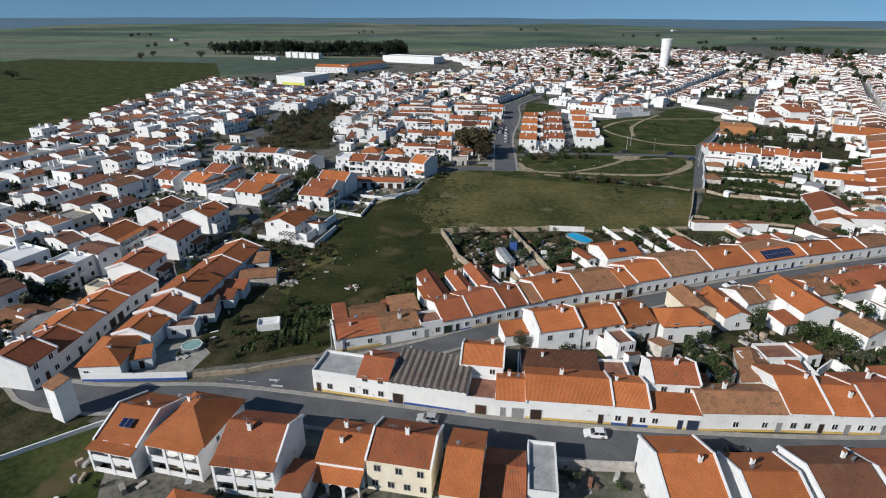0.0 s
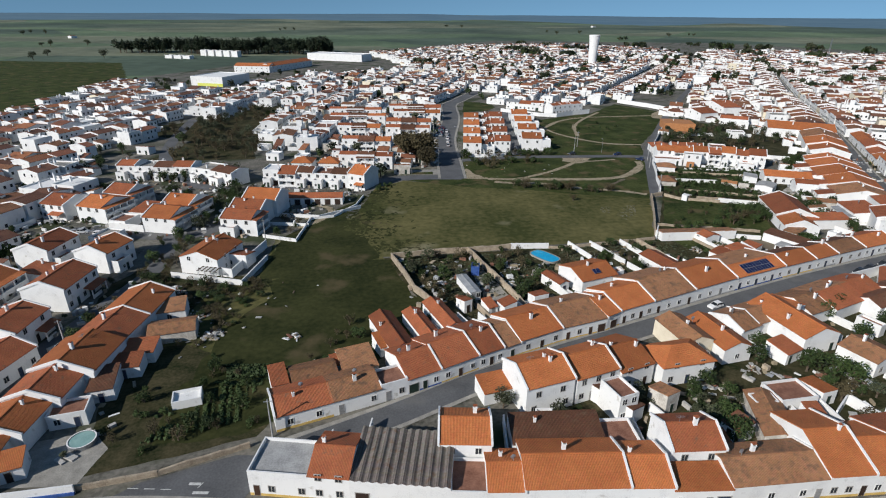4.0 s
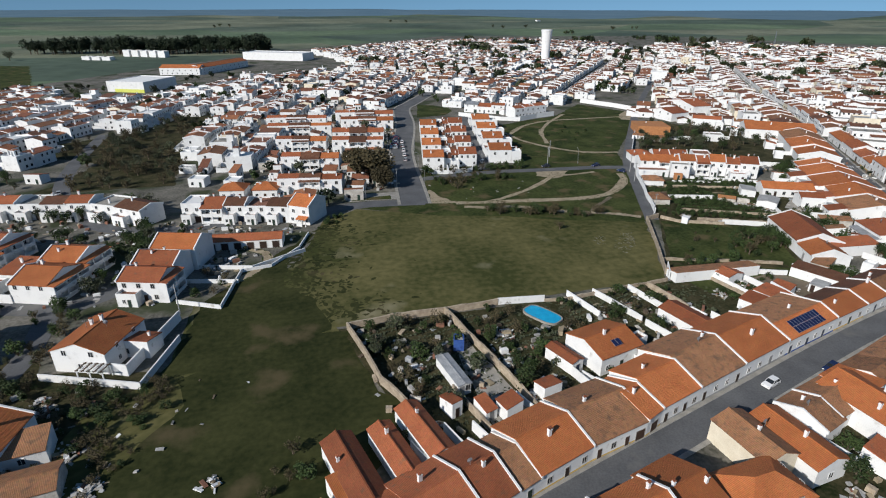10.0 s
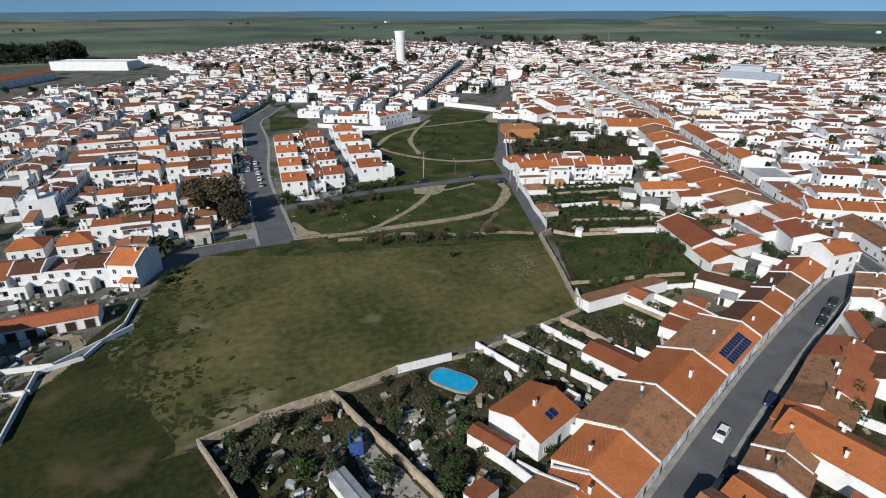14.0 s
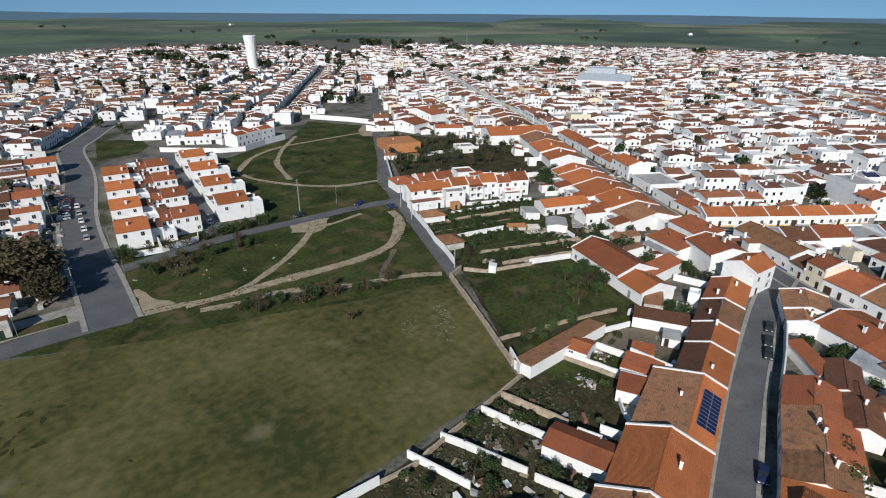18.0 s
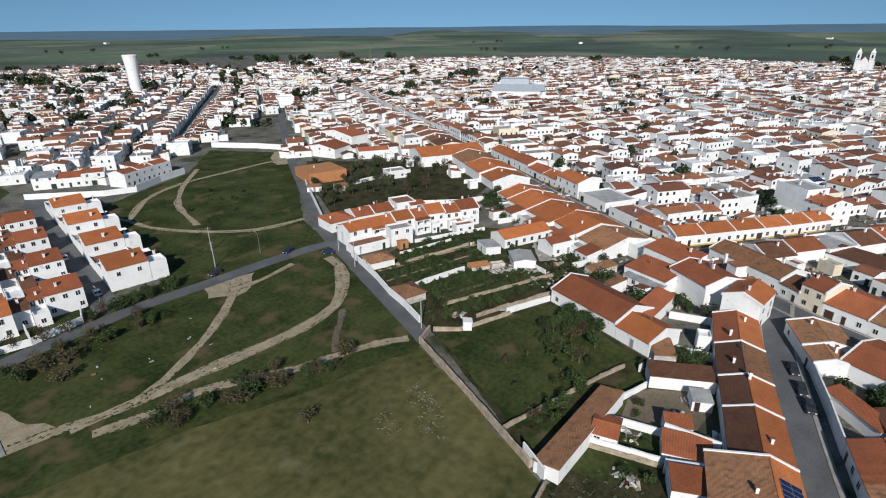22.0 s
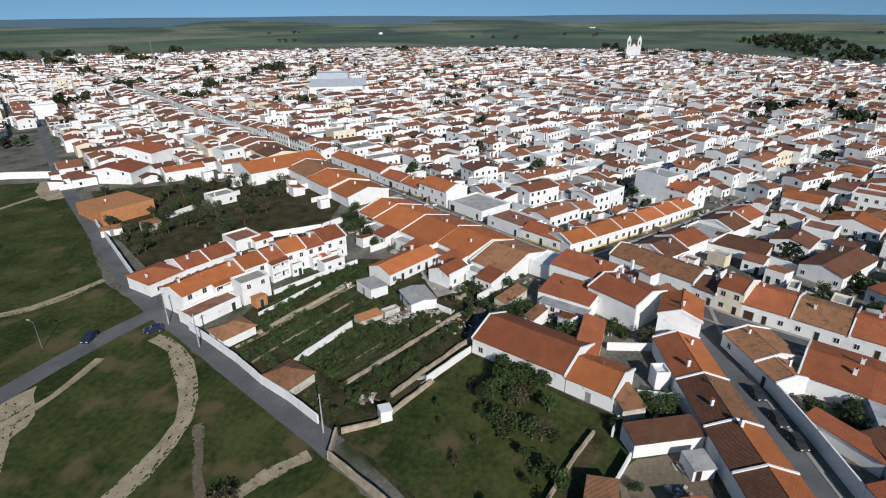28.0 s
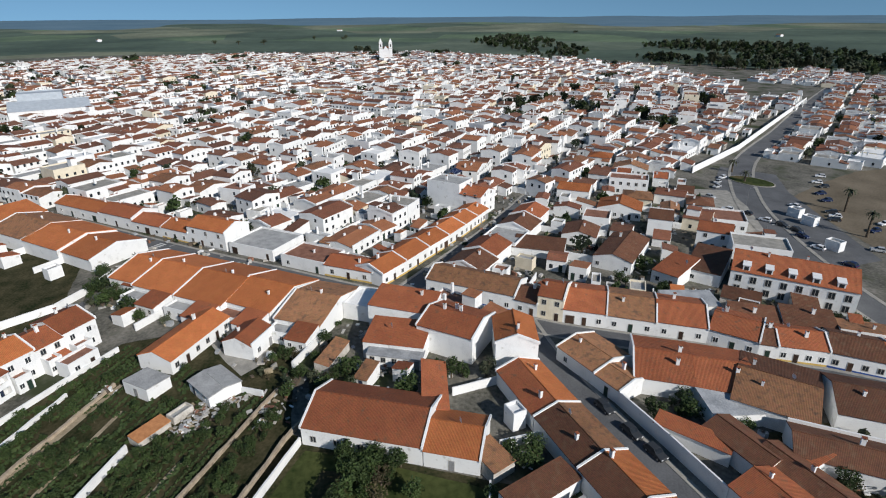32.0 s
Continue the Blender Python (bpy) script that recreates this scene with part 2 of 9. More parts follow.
SHEET = noisy("grey_roof_sheeting", (0.20, 0.21, 0.22), (0.40, 0.41, 0.42), 0.4, 0.6, 3, 0, (0.35, 0.65), 0.15)
TERRACE = noisy("red_terrace_floor", (0.16, 0.07, 0.045), (0.30, 0.15, 0.10), 0.6, 0.85, 4)
METAL = noisy("galvanised_metal", (0.3, 0.31, 0.32), (0.45, 0.46, 0.47), 2, 0.45, 6, metal=0.7)
BARK = noisy("bark", (0.06, 0.045, 0.03), (0.14, 0.11, 0.08), 3, 0.95)
def leafy(name, dark, light):
    return noisy(name, dark, light, 0.9, 0.75, 3.5, 0, (0.3, 0.7), 0.3)
WEED = leafy("grass_tufts", (0.024, 0.036, 0.010), (0.062, 0.078, 0.024))
LEAF_OLIVE = leafy("olive_leaves", (0.028, 0.036, 0.018), (0.085, 0.095, 0.052))
LEAF_GREEN = leafy("green_leaves", (0.014, 0.028, 0.008), (0.055, 0.085, 0.022))
LEAF_BROWN = leafy("autumn_twigs_and_leaves", (0.040, 0.033, 0.017), (0.105, 0.085, 0.040))
LEAF_PINE = leafy("pine_needles", (0.008, 0.016, 0.008), (0.030, 0.044, 0.020))

# ---- mesh helpers ----
class Geo:
    """Collects polygons with a material and a uv each, and becomes one mesh."""
    def __init__(self):
        self.v, self.f, self.m, self.uv, self.mats = [], [], [], [], []

    def face(self, pts, mat, uv=None):
        k = len(self.v)
        self.v += [tuple(p) for p in pts]
        self.f.append(tuple(range(k, k + len(pts))))
        if mat not in self.mats:
            self.mats.append(mat)
        self.m.append(self.mats.index(mat))
        self.uv += list(uv) if uv else [(p[0], p[1]) for p in pts]

    def box(self, x0, y0, z0, x1, y1, z1, mat, top=None, bottom=False):
        a, b, c, d = (x0, y0), (x1, y0), (x1, y1), (x0, y1)
        for p, q in ((a, b), (b, c), (c, d), (d, a)):
            self.face([(*p, z0), (*q, z0), (*q, z1), (*p, z1)], mat)
        self.face([(*p, z1) for p in (a, b, c, d)], top or mat)
        if bottom:
            self.face([(*p, z0) for p in (d, c, b, a)], mat)

    def slab(self, quad, thick, mat, edge=None):
        """A sheet of roof: four corners, eave first, with uv in metres along the eave and up the slope."""
        p = [Vector(c) for c in quad]
        e = (p[1] - p[0])
        w = e.length or 1e-6
        e = e / w
        up = (p[-1] - p[0]) - e * (p[-1] - p[0]).dot(e)
        up.normalize()
        self.face(p, mat, [((c - p[0]).dot(e), (c - p[0]).dot(up)) for c in p])
        low = [c - Vector((0, 0, thick)) for c in p]
        n = len(p)
        for k in range(n):
            j = (k + 1) % n
            self.face([low[k], low[j], p[j], p[k]], edge or mat)

    def mesh(self, name):
        me = bpy.data.meshes.new(name)
        me.from_pydata(self.v, [], self.f)
        for m in self.mats:
            me.materials.append(m)
        me.polygons.foreach_set("material_index", self.m)
        lay = me.uv_layers.new(name="UVMap")
        lay.data.foreach_set("uv", [c for p in self.uv for c in p])
        me.update()
        return me


def part(name, data, parent, m=None, label=""):
    ob = new(name, data.mesh(name) if isinstance(data, Geo) else data)
    ob.parent = parent
    if m is not None:
        ob.matrix_basis = m
    return tagged(ob, label) if label else ob


CELL, TAKEN = 1.5, set()


def cells(x, y, ang, w, d, grow=0.0):
    """The plan squares covered by a rectangle with its corner at x, y."""
    c, s = math.cos(radians(ang)), math.sin(radians(ang))
    nu, nv = max(1, int((w + 2 * grow) / 1.0)), max(1, int((d + 2 * grow) / 1.0))
    out = set()
    for i in range(nu + 1):
        for j in range(nv + 1):
            u, v = -grow + (w + 2 * grow) * i / nu, -grow + (d + 2 * grow) * j / nv
            out.add((round((x + u * c - v * s) / CELL), round((y + u * s + v * c) / CELL)))
    return out


def claim(x, y, ang, w, d, force=False, grow=0.0, limit=0.06):
    mine = cells(x, y, ang, w, d, grow)
    if not force and len(mine & TAKEN) > limit * len(mine):
        return False
    TAKEN.update(mine)
    return True


# ---- ground ----
def sheet_part(name, pts, z, mat, label, category, jag=0.0):
    """A flat piece of ground with a slightly ragged edge."""
    g = Geo()
    if jag:
        rim = []
        for (x0, y0), (x1, y1) in zip(pts, pts[1:] + pts[:1]):
            n = max(1, int(math.hypot(x1 - x0, y1 - y0) / 2.5))
            for k in range(n):
                x, y = x0 + (x1 - x0) * k / n, y0 + (y1 - y0) * k / n
                q = noise.noise_vector((x * 0.3, y * 0.3, z * 50))
                rim.append((x + q.x * jag, y + q.y * jag, z))
    else:
        rim = [(x, y, z) for x, y in pts]
    g.face(rim, mat)
    ob = new(name, g.mesh(name))
    bm = bmesh.new()
    bm.from_mesh(ob.data)
    bmesh.ops.triangulate(bm, faces=bm.faces[:])
    for f in bm.faces:
        if f.normal.z < 0:
            f.normal_flip()
    bm.to_mesh(ob.data)
    bm.free()
    return tagged(ob, label, category, kind="structure")


def strip(name, pts, width, z, mat, label, category, kerb=0.0, take=True, jag=0.0, thick=0.0):
    """A road or path along a line of points; kerb: a raised pavement of that width on both sides."""
    p = [Vector((x, y)) for x, y in pts]
    fine = []
    for k in range(len(p) - 1):
        a, b = p[max(k - 1, 0)], p[min(k + 2, len(p) - 1)]
        n = max(2, int((p[k + 1] - p[k]).length / 5))
        for i in range(n):
            t = i / n
            q0, q1 = p[k], p[k + 1]
            m0, m1 = (q1 - a) * 0.5, (b - q0) * 0.5
            fine.append((2 * t**3 - 3 * t**2 + 1) * q0 + (t**3 - 2 * t**2 + t) * m0 + (3 * t**2 - 2 * t**3) * q1 + (t**3 - t**2) * m1)
    fine.append(p[-1])
    side = []
    for k in range(len(fine)):
        d = fine[min(k + 1, len(fine) - 1)] - fine[max(k - 1, 0)]
        d.normalize()
        side.append(Vector((-d.y, d.x)))
    def ribbon(g, o0, o1, zz, mat):
        for k in range(len(fine) - 1):
            j0, j1 = ((1 + jag * noise.noise((fine[i].x * 0.25, fine[i].y * 0.25, 3))) for i in (k, k + 1))
            a, b = fine[k] + side[k] * o0 * j0, fine[k] + side[k] * o1 * j0
            c, d = fine[k + 1] + side[k + 1] * o1 * j1, fine[k + 1] + side[k + 1] * o0 * j1
            g.face([(*a, zz), (*d, zz), (*c, zz), (*b, zz)][::-1] if o0 > o1 else [(*b, zz), (*a, zz), (*d, zz), (*c, zz)], mat)
    g = Geo()
    ribbon(g, -width / 2, width / 2, z, mat)
    ob = tagged(new(name, g.mesh(name)), label, category, kind="structure")
    if kerb:
        for sgn in (-1, 1):
            g = Geo()
            o0, o1 = sgn * width / 2, sgn * (width / 2 + kerb)
            ribbon(g, min(o0, o1), max(o0, o1), z + 0.10, PAVE)
            for k in range(len(fine) - 1):
                a, b = fine[k] + side[k] * o0, fine[k + 1] + side[k + 1] * o0
                g.face([(*a, z - 0.02), (*b, z - 0.02), (*b, z + 0.10), (*a, z + 0.10)], CONCRETE)
            tagged(new("pavement", g.mesh("pavement")), "narrow pale paved footway with a concrete kerb", "pavement", kind="structure")
    if take:
        for q, d in zip(fine, side):
            for k in range(-int(width / 2 + kerb), int(width / 2 + kerb) + 1):
                TAKEN.add((round((q.x + d.x * k) / CELL), round((q.y + d.y * k) / CELL)))
    return ob


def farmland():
    m, n, l, b = material("hazed_farm_fields", 0.95)
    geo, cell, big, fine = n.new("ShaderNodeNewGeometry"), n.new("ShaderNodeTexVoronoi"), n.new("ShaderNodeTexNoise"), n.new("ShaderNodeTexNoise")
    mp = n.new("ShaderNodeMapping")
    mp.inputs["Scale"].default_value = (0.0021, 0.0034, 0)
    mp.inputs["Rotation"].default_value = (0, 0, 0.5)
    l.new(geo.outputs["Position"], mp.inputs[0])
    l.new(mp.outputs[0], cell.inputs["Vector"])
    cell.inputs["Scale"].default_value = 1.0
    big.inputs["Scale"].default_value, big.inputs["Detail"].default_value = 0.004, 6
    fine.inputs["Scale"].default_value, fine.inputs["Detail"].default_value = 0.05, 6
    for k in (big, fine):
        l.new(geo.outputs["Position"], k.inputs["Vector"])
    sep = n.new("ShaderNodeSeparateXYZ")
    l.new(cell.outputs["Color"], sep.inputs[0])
    # field tones lightened and blued, so the distant haze sits in the colour
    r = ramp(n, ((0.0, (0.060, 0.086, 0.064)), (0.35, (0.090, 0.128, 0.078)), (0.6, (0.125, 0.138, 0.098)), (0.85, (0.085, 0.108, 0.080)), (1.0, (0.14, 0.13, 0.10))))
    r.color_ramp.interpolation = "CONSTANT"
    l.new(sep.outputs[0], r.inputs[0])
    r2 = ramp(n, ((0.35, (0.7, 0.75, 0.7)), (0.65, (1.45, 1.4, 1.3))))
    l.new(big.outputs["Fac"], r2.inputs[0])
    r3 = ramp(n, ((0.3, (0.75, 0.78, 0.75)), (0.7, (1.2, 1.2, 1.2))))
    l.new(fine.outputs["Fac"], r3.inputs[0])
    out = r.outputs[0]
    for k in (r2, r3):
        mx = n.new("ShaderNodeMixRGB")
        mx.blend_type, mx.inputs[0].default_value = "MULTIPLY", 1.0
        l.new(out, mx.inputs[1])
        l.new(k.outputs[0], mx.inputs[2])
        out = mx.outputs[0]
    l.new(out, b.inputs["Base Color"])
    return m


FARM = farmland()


def ground_height(x, y):
    """Level in the town, rising gently in the far country."""
    r = math.hypot(x - 100, y - 200)
    rise = max(0.0, r - 1500) / 3000
    return 33.0 * rise ** 1.15 + (6 * noise.noise((x * 0.0012, y * 0.0012, 0)) * min(1, rise * 3) if rise > 0 else 0)


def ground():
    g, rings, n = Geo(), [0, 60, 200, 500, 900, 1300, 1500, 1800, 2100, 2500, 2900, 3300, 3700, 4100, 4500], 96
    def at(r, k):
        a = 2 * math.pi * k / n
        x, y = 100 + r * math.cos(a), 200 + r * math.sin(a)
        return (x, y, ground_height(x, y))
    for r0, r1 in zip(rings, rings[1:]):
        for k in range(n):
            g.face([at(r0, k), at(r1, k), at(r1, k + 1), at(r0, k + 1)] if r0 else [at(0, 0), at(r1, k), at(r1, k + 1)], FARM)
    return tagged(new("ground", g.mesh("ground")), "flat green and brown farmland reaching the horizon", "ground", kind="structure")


def haze_ring():
    """A low added ring for far land fading blue, haze put in its colour."""
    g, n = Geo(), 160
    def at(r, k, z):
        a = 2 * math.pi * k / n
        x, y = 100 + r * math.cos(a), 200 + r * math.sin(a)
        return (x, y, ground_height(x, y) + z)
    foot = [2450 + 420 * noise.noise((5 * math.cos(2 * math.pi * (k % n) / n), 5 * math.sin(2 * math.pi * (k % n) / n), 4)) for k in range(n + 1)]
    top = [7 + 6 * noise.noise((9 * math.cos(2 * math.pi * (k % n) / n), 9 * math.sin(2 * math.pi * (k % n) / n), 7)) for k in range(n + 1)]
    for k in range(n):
        g.face([at(foot[k], k, -3), at(4300, k, top[k]), at(4300, k + 1, top[k + 1]), at(foot[k + 1], k + 1, -3)], HAZE_BLUE)
        g.face([at(4300, k, top[k]), at(4480, k, -6), at(4480, k + 1, -6), at(4300, k + 1, top[k + 1])], HAZE_BLUE)
    return tagged(new("backdrop", g.mesh("backdrop")), "added low ring in haze blue along the horizon", "hills", kind="structure")


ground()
haze_ring()
sheet_part("town_ground", [(-250, 640), (-235, 380), (-140, 60), (-90, -40), (285, -100), (420, -260), (620, -380), (900, -140), (1180, 150), (1150, 700), (800, 1300), (300, 1400), (-60, 1000)], 0.02, YARD, "earth and concrete yards between the houses", "ground")
sheet_part("meadow", [(-50, 95), (-26, 99), (-20, 116), (3, 143), (-3, 169), (22, 170), (47, 172.5), (83, 173), (93, 193.5), (101.5, 213), (97, 213.5), (87, 217.5), (79, 219), (71, 222), (63.5, 225), (55.7, 228.5), (36.5, 233.5), (20, 241), (8, 246), (-4, 238), (-12, 205), (-36, 186), (-37, 158), (-48, 150), (-52, 130)], 0.05, FIELD, "open field of thin olive grass with bare patches", "field", 0.8)
sheet_part("green_verge", [(9, 246.5), (20, 241), (36.5, 233.5), (55.7, 228.5), (63.5, 225), (71, 222), (79, 219), (87, 217.5), (97, 213.5), (102, 213), (124, 262), (130, 276), (110, 284), (84, 290), (62, 292), (40, 290), (36, 276), (32, 252)], 0.05, GRASS, "rough green grass crossed by dirt paths", "grass", 0.8)
sheet_part("green_verge", [(84, 287), (131, 277), (140, 300), (172, 344), (198, 384), (206, 398), (185, 438), (150, 398), (118, 384), (96, 372)], 0.053, GRASS, "lush green open ground with dirt paths", "grass", 0.8)
sheet_part("green_verge", [(-120, 40), (-64, 77), (-56.5, 73), (-52, 60), (-46, 50), (-42, 42), (-58, 28), (-110, 12)], 0.05, GRASS, "green grass plot beside a white kerb", "grass", 0.5)
sheet_part("garden_soil", [(85, 174), (107, 213), (124, 254), (148, 255), (173, 242), (178, 222), (166, 204), (140, 202), (130, 180), (122, 160), (104, 158), (88, 160)], 0.045, SOIL, "dark garden soil with weeds between walls", "garden", 0.4)
sheet_part("green_verge", [(88, 176), (107, 212), (136, 199), (129, 180), (120, 162), (104, 160), (90, 164)], 0.056, GRASS, "rank green grass in a walled garden", "grass", 0.6)
sheet_part("garden_soil", [(-3, 168), (22, 169), (47, 170), (82, 173), (96, 168), (100, 150), (60, 134), (20, 122), (6, 140)], 0.041, SOIL, "dark garden soil with weeds and rubble", "garden", 0.3)
sheet_part("garden_soil", [(150, 296), (172, 334), (200, 372), (222, 340), (240, 300), (215, 270), (186, 262)], 0.045, SOIL, "dark soil of a walled olive orchard", "garden", 0.4)
sheet_part("garden_soil", [(16, 84), (20, 97), (48, 110), (58, 114), (72, 121), (96, 128), (118, 134), (130, 128), (132, 100), (118, 86), (74, 84)], 0.045, SOIL, "overgrown back gardens between two streets", "garden", 0.4)
sheet_part("garden_soil", [(-52, 92), (-26, 98), (-20, 112), (-46, 128), (-54, 128), (-56, 110)], 0.055, SOIL, "dark scrub and vegetable plots below the sheds", "garden", 0.5)
sheet_part("garden_soil", [(-112, 290), (-62, 290), (-66, 330), (-72, 400), (-66, 450), (-92, 442), (-102, 400), (-136, 380), (-130, 350), (-102, 332)], 0.046, SOIL, "dark scrub valley between two estates", "ground", 2)
sheet_part("field", [(-246, 250), (-330, 230), (-720, 480), (-640, 900), (-330, 830), (-252, 640), (-242, 400)], 0.03, GRASS, "dark green grain field at the edge of town", "field", 3)
sheet_part("sand_lot", [(190, 40), (246, 30), (262, 4), (276, -24), (284, -90), (200, -60), (150, 20)], 0.05, SAND, "pale sandy parking ground", "parking ground", 0.5)

sheet_part("garden_soil", [(-112, 52), (-92, 54), (-63, 77.5), (-64, 80.5), (-74, 81), (-96, 90), (-118, 84)], 0.052, SOIL, "dark brown scrub between a wall and the road", "ground", 1.0)
sheet_part("asphalt_apron", [(-50, 85), (-28, 80.5), (-25.2, 86), (-22, 93), (-29, 94), (-42, 90)], 0.084, ASPHALT, "worn asphalt where two streets meet", "road", 0.3)

# ---- roads ----
ROAD = "grey worn asphalt street between white houses"
strip("road", [(-150, 122), (-95, 99), (-74, 84), (-45, 83), (-20, 79), (14, 73), (45, 70), (75, 69), (110, 71), (138, 78)], 7.5, 0.08, ASPHALT, "wide grey asphalt street curving past the houses", "road", 1.0)
strip("road", [(-24, 92), (-4, 100), (20, 110.8), (60, 124.3), (105, 139), (137, 147.8), (156, 152.2), (171, 154)], 5.6, 0.09, ASPHALT, ROAD, "road", 0.9)
strip("road", [(124, 40), (132, 80), (137.5, 91), (142.5, 99.5), (147.5, 111), (153.6, 118.6), (157.8, 128), (162, 137.5), (166, 146.4), (171.8, 156), (182, 172), (188.6, 187.5), (194.5, 198), (204, 213), (217.4, 235), (228, 251.5), (249.5, 283.5), (262, 303), (297, 360), (355, 462), (446, 602), (530, 738), (690, 1000)], 5.4, 0.10, ASPHALT, "long asphalt main street through the town", "road", 0.8)
strip("road", [(105, 214), (112, 230), (121, 250), (126, 261), (136, 283), (170, 338), (217, 410), (300, 527), (380, 640), (450, 760)], 4.6, 0.085, ASPHALT, "narrow grey asphalt lane along white garden walls", "road")
strip("road", [(-60, 240), (-12, 244.5), (6, 250), (20, 250), (33, 248.5)], 6.5, 0.08, ASPHALT, "grey asphalt street along the end of the field", "road")
strip("road", [(131, 275), (121, 277), (108, 278.5), (96, 279), (83.5, 280), (71.5, 281), (60, 280), (48, 279), (35, 277)], 5.0, 0.079, ASPHALT, "grey asphalt lane across the green", "road")
strip("road", [(29, 247), (31, 270), (33.2, 300), (37, 330), (45.5, 372), (50, 400), (55, 444), (66, 468), (90, 515), (120, 560)], 10.0, 0.075, ASPHALT, "wide street with parked cars between terraces", "road", 1.2)
strip("road", [(180, 466), (203, 499), (225, 531), (308, 642), (382, 750), (480, 890)], 5.6, 0.083, ASPHALT, "straight asphalt street climbing between gabled houses", "road", 0.8)
strip("road", [(67.4, 285), (76.5, 340), (84.5, 388), (91, 412)], 6.4, 0.076, ASPHALT, "narrow street between two stepped rows", "road")
strip("road", [(188, 180.5), (213, 161), (236, 144), (300, 103), (345, 80), (460, 10)], 5.4, 0.09, ASPHALT, ROAD, "road", 0.9)
strip("road", [(120, 66), (160, 70), (205, 62), (250, 45), (300, 12), (362, -52), (437, -127), (540, -235)], 8.0, 0.087, ASPHALT, "wide grey avenue beside the parking ground", "road", 1.2)
strip("road", [(-110, 202), (-92, 199), (-69, 192), (-58, 197), (-54, 212), (-56, 236), (-78, 250), (-100, 285), (-112, 330), (-120, 400)], 6.0, 0.082, ASPHALT, "dark asphalt lane among white houses", "road")
strip("road", [(-69, 192), (-66, 170), (-70, 150), (-76, 126), (-75, 104), (-75, 92)], 5.0, 0.081, ASPHALT, "asphalt lane between two house rows", "road")
strip("road", [(225, 253), (211, 253.5), (196, 257), (182, 262)], 4.4, 0.088, ASPHALT, "short side lane below a white wall", "road")
TUFTS, PATHS = Geo(), random.Random(8)
for k, line in enumerate(([(33, 248), (44, 246), (55.5, 243.6), (68, 249.5), (78.5, 256.5), (88, 265), (93, 270.5), (97, 276)], [(44, 245), (55, 243.2), (65, 242.5), (78, 241), (91, 239.8), (103, 242), (112, 249), (120.3, 259.3), (122.5, 267)], [(46, 240.5), (55, 237.5), (63, 237), (73, 232), (80, 227.5), (90, 224), (97, 221), (102.5, 217)],
             [(97, 366), (101.5, 350), (102.5, 338), (110.5, 320), (124, 305), (141, 301)], [(114, 326), (121, 352), (130, 368), (139, 381), (157, 402)], [(101, 350), (118, 372), (138, 383), (160, 385), (185, 386), (199, 385)], [(-30.3, 195.4), (-24.8, 200.4), (-20.3, 208), (-21.4, 214.7), (-25.9, 217.8)], [(93, 270.5), (101, 269.6), (113, 271.5)], [(103, 239), (98, 234.5), (94, 231.6), (88.7, 226)])):
    strip("dirt_path", line, 3.0 if k == 1 else 1.6 if k == 8 else 2.4, 0.058 + 0.003 * k, SAND if k == 8 else TRACK, "pale bare earth path worn through grass", "path", take=False, jag=0.7)
    creep = 1.5 if k == 1 else 0.8 if k == 8 else 1.2
    for (x0, y0), (x1, y1) in zip(line, line[1:]):
        L = math.hypot(x1 - x0, y1 - y0)
        ux, uy = (x1 - x0) / L, (y1 - y0) / L
        for _ in range(int(L * 5)):
            u = PATHS.uniform(0, L)
            o = PATHS.gauss(0, 0.16) if PATHS.random() < 0.12 and k < 3 else PATHS.choice((-1, 1)) * creep * PATHS.uniform(0.82, 1.3)
            q, a, z = PATHS.uniform(0.08, 0.3), PATHS.uniform(-0.5, 0.5), 0.062 + 0.003 * k
            cx, cy = x0 + ux * u - uy * o, y0 + uy * u + ux * o
            ca, sa = math.cos(a), math.sin(a)
            dx, dy = (ux * ca - uy * sa) * q * 1.8, (uy * ca + ux * sa) * q * 1.8
            TUFTS.face([(cx - dx, cy - dy, z), (cx + dy * 0.4, cy - dx * 0.4, z), (cx + dx, cy + dy, z + 0.01), (cx - dy * 0.45, cy + dx * 0.45, z + 0.02)], GRASS)
tagged(new("path_grass", TUFTS.mesh("path_grass")), "grass creeping over the edges of the dirt paths", "grass", kind="stuff")
sheet_part("grass_island", [(6.8, 258), (21.6, 259), (21.4, 254.6), (6.8, 255.4)], 0.078, GRASS, "narrow grass island in the paved forecourt", "grass", 0.1)
sheet_part("green_verge", [(60, 412), (79, 416), (88, 430), (88, 444), (80, 456), (69, 460)], 0.05, GRASS, "green grass plot beside the wide street", "grass", 0.6)
sheet_part("bare_patch", [(34, 247), (43, 245.6), (42, 250), (39.4, 255), (38, 262), (36.6, 262), (36.4, 254)], 0.056, TRACK, "bare trodden earth beside the road", "ground", 1.2)
sheet_part("bare_patch", [(86, 271), (91, 266), (96, 268.5), (103, 275.5), (96, 277), (88, 277)], 0.056, TRACK, "bare trodden earth beside the road", "ground", 1.2)
sheet_part("bare_patch", [(194, 372), (204, 386), (212, 398), (203, 404), (192, 392), (186, 378)], 0.056, TRACK, "bare trodden earth beside the road", "ground", 1.2)
sheet_part("garden_soil", [(-72, 126), (-56, 122), (-44, 112), (-38, 124), (-36, 138), (-28, 150), (-33, 159), (-61, 165), (-66, 176), (-74, 160)], 0.048, SOIL, "dark scrub ground with rubbish", "ground", 0.8)
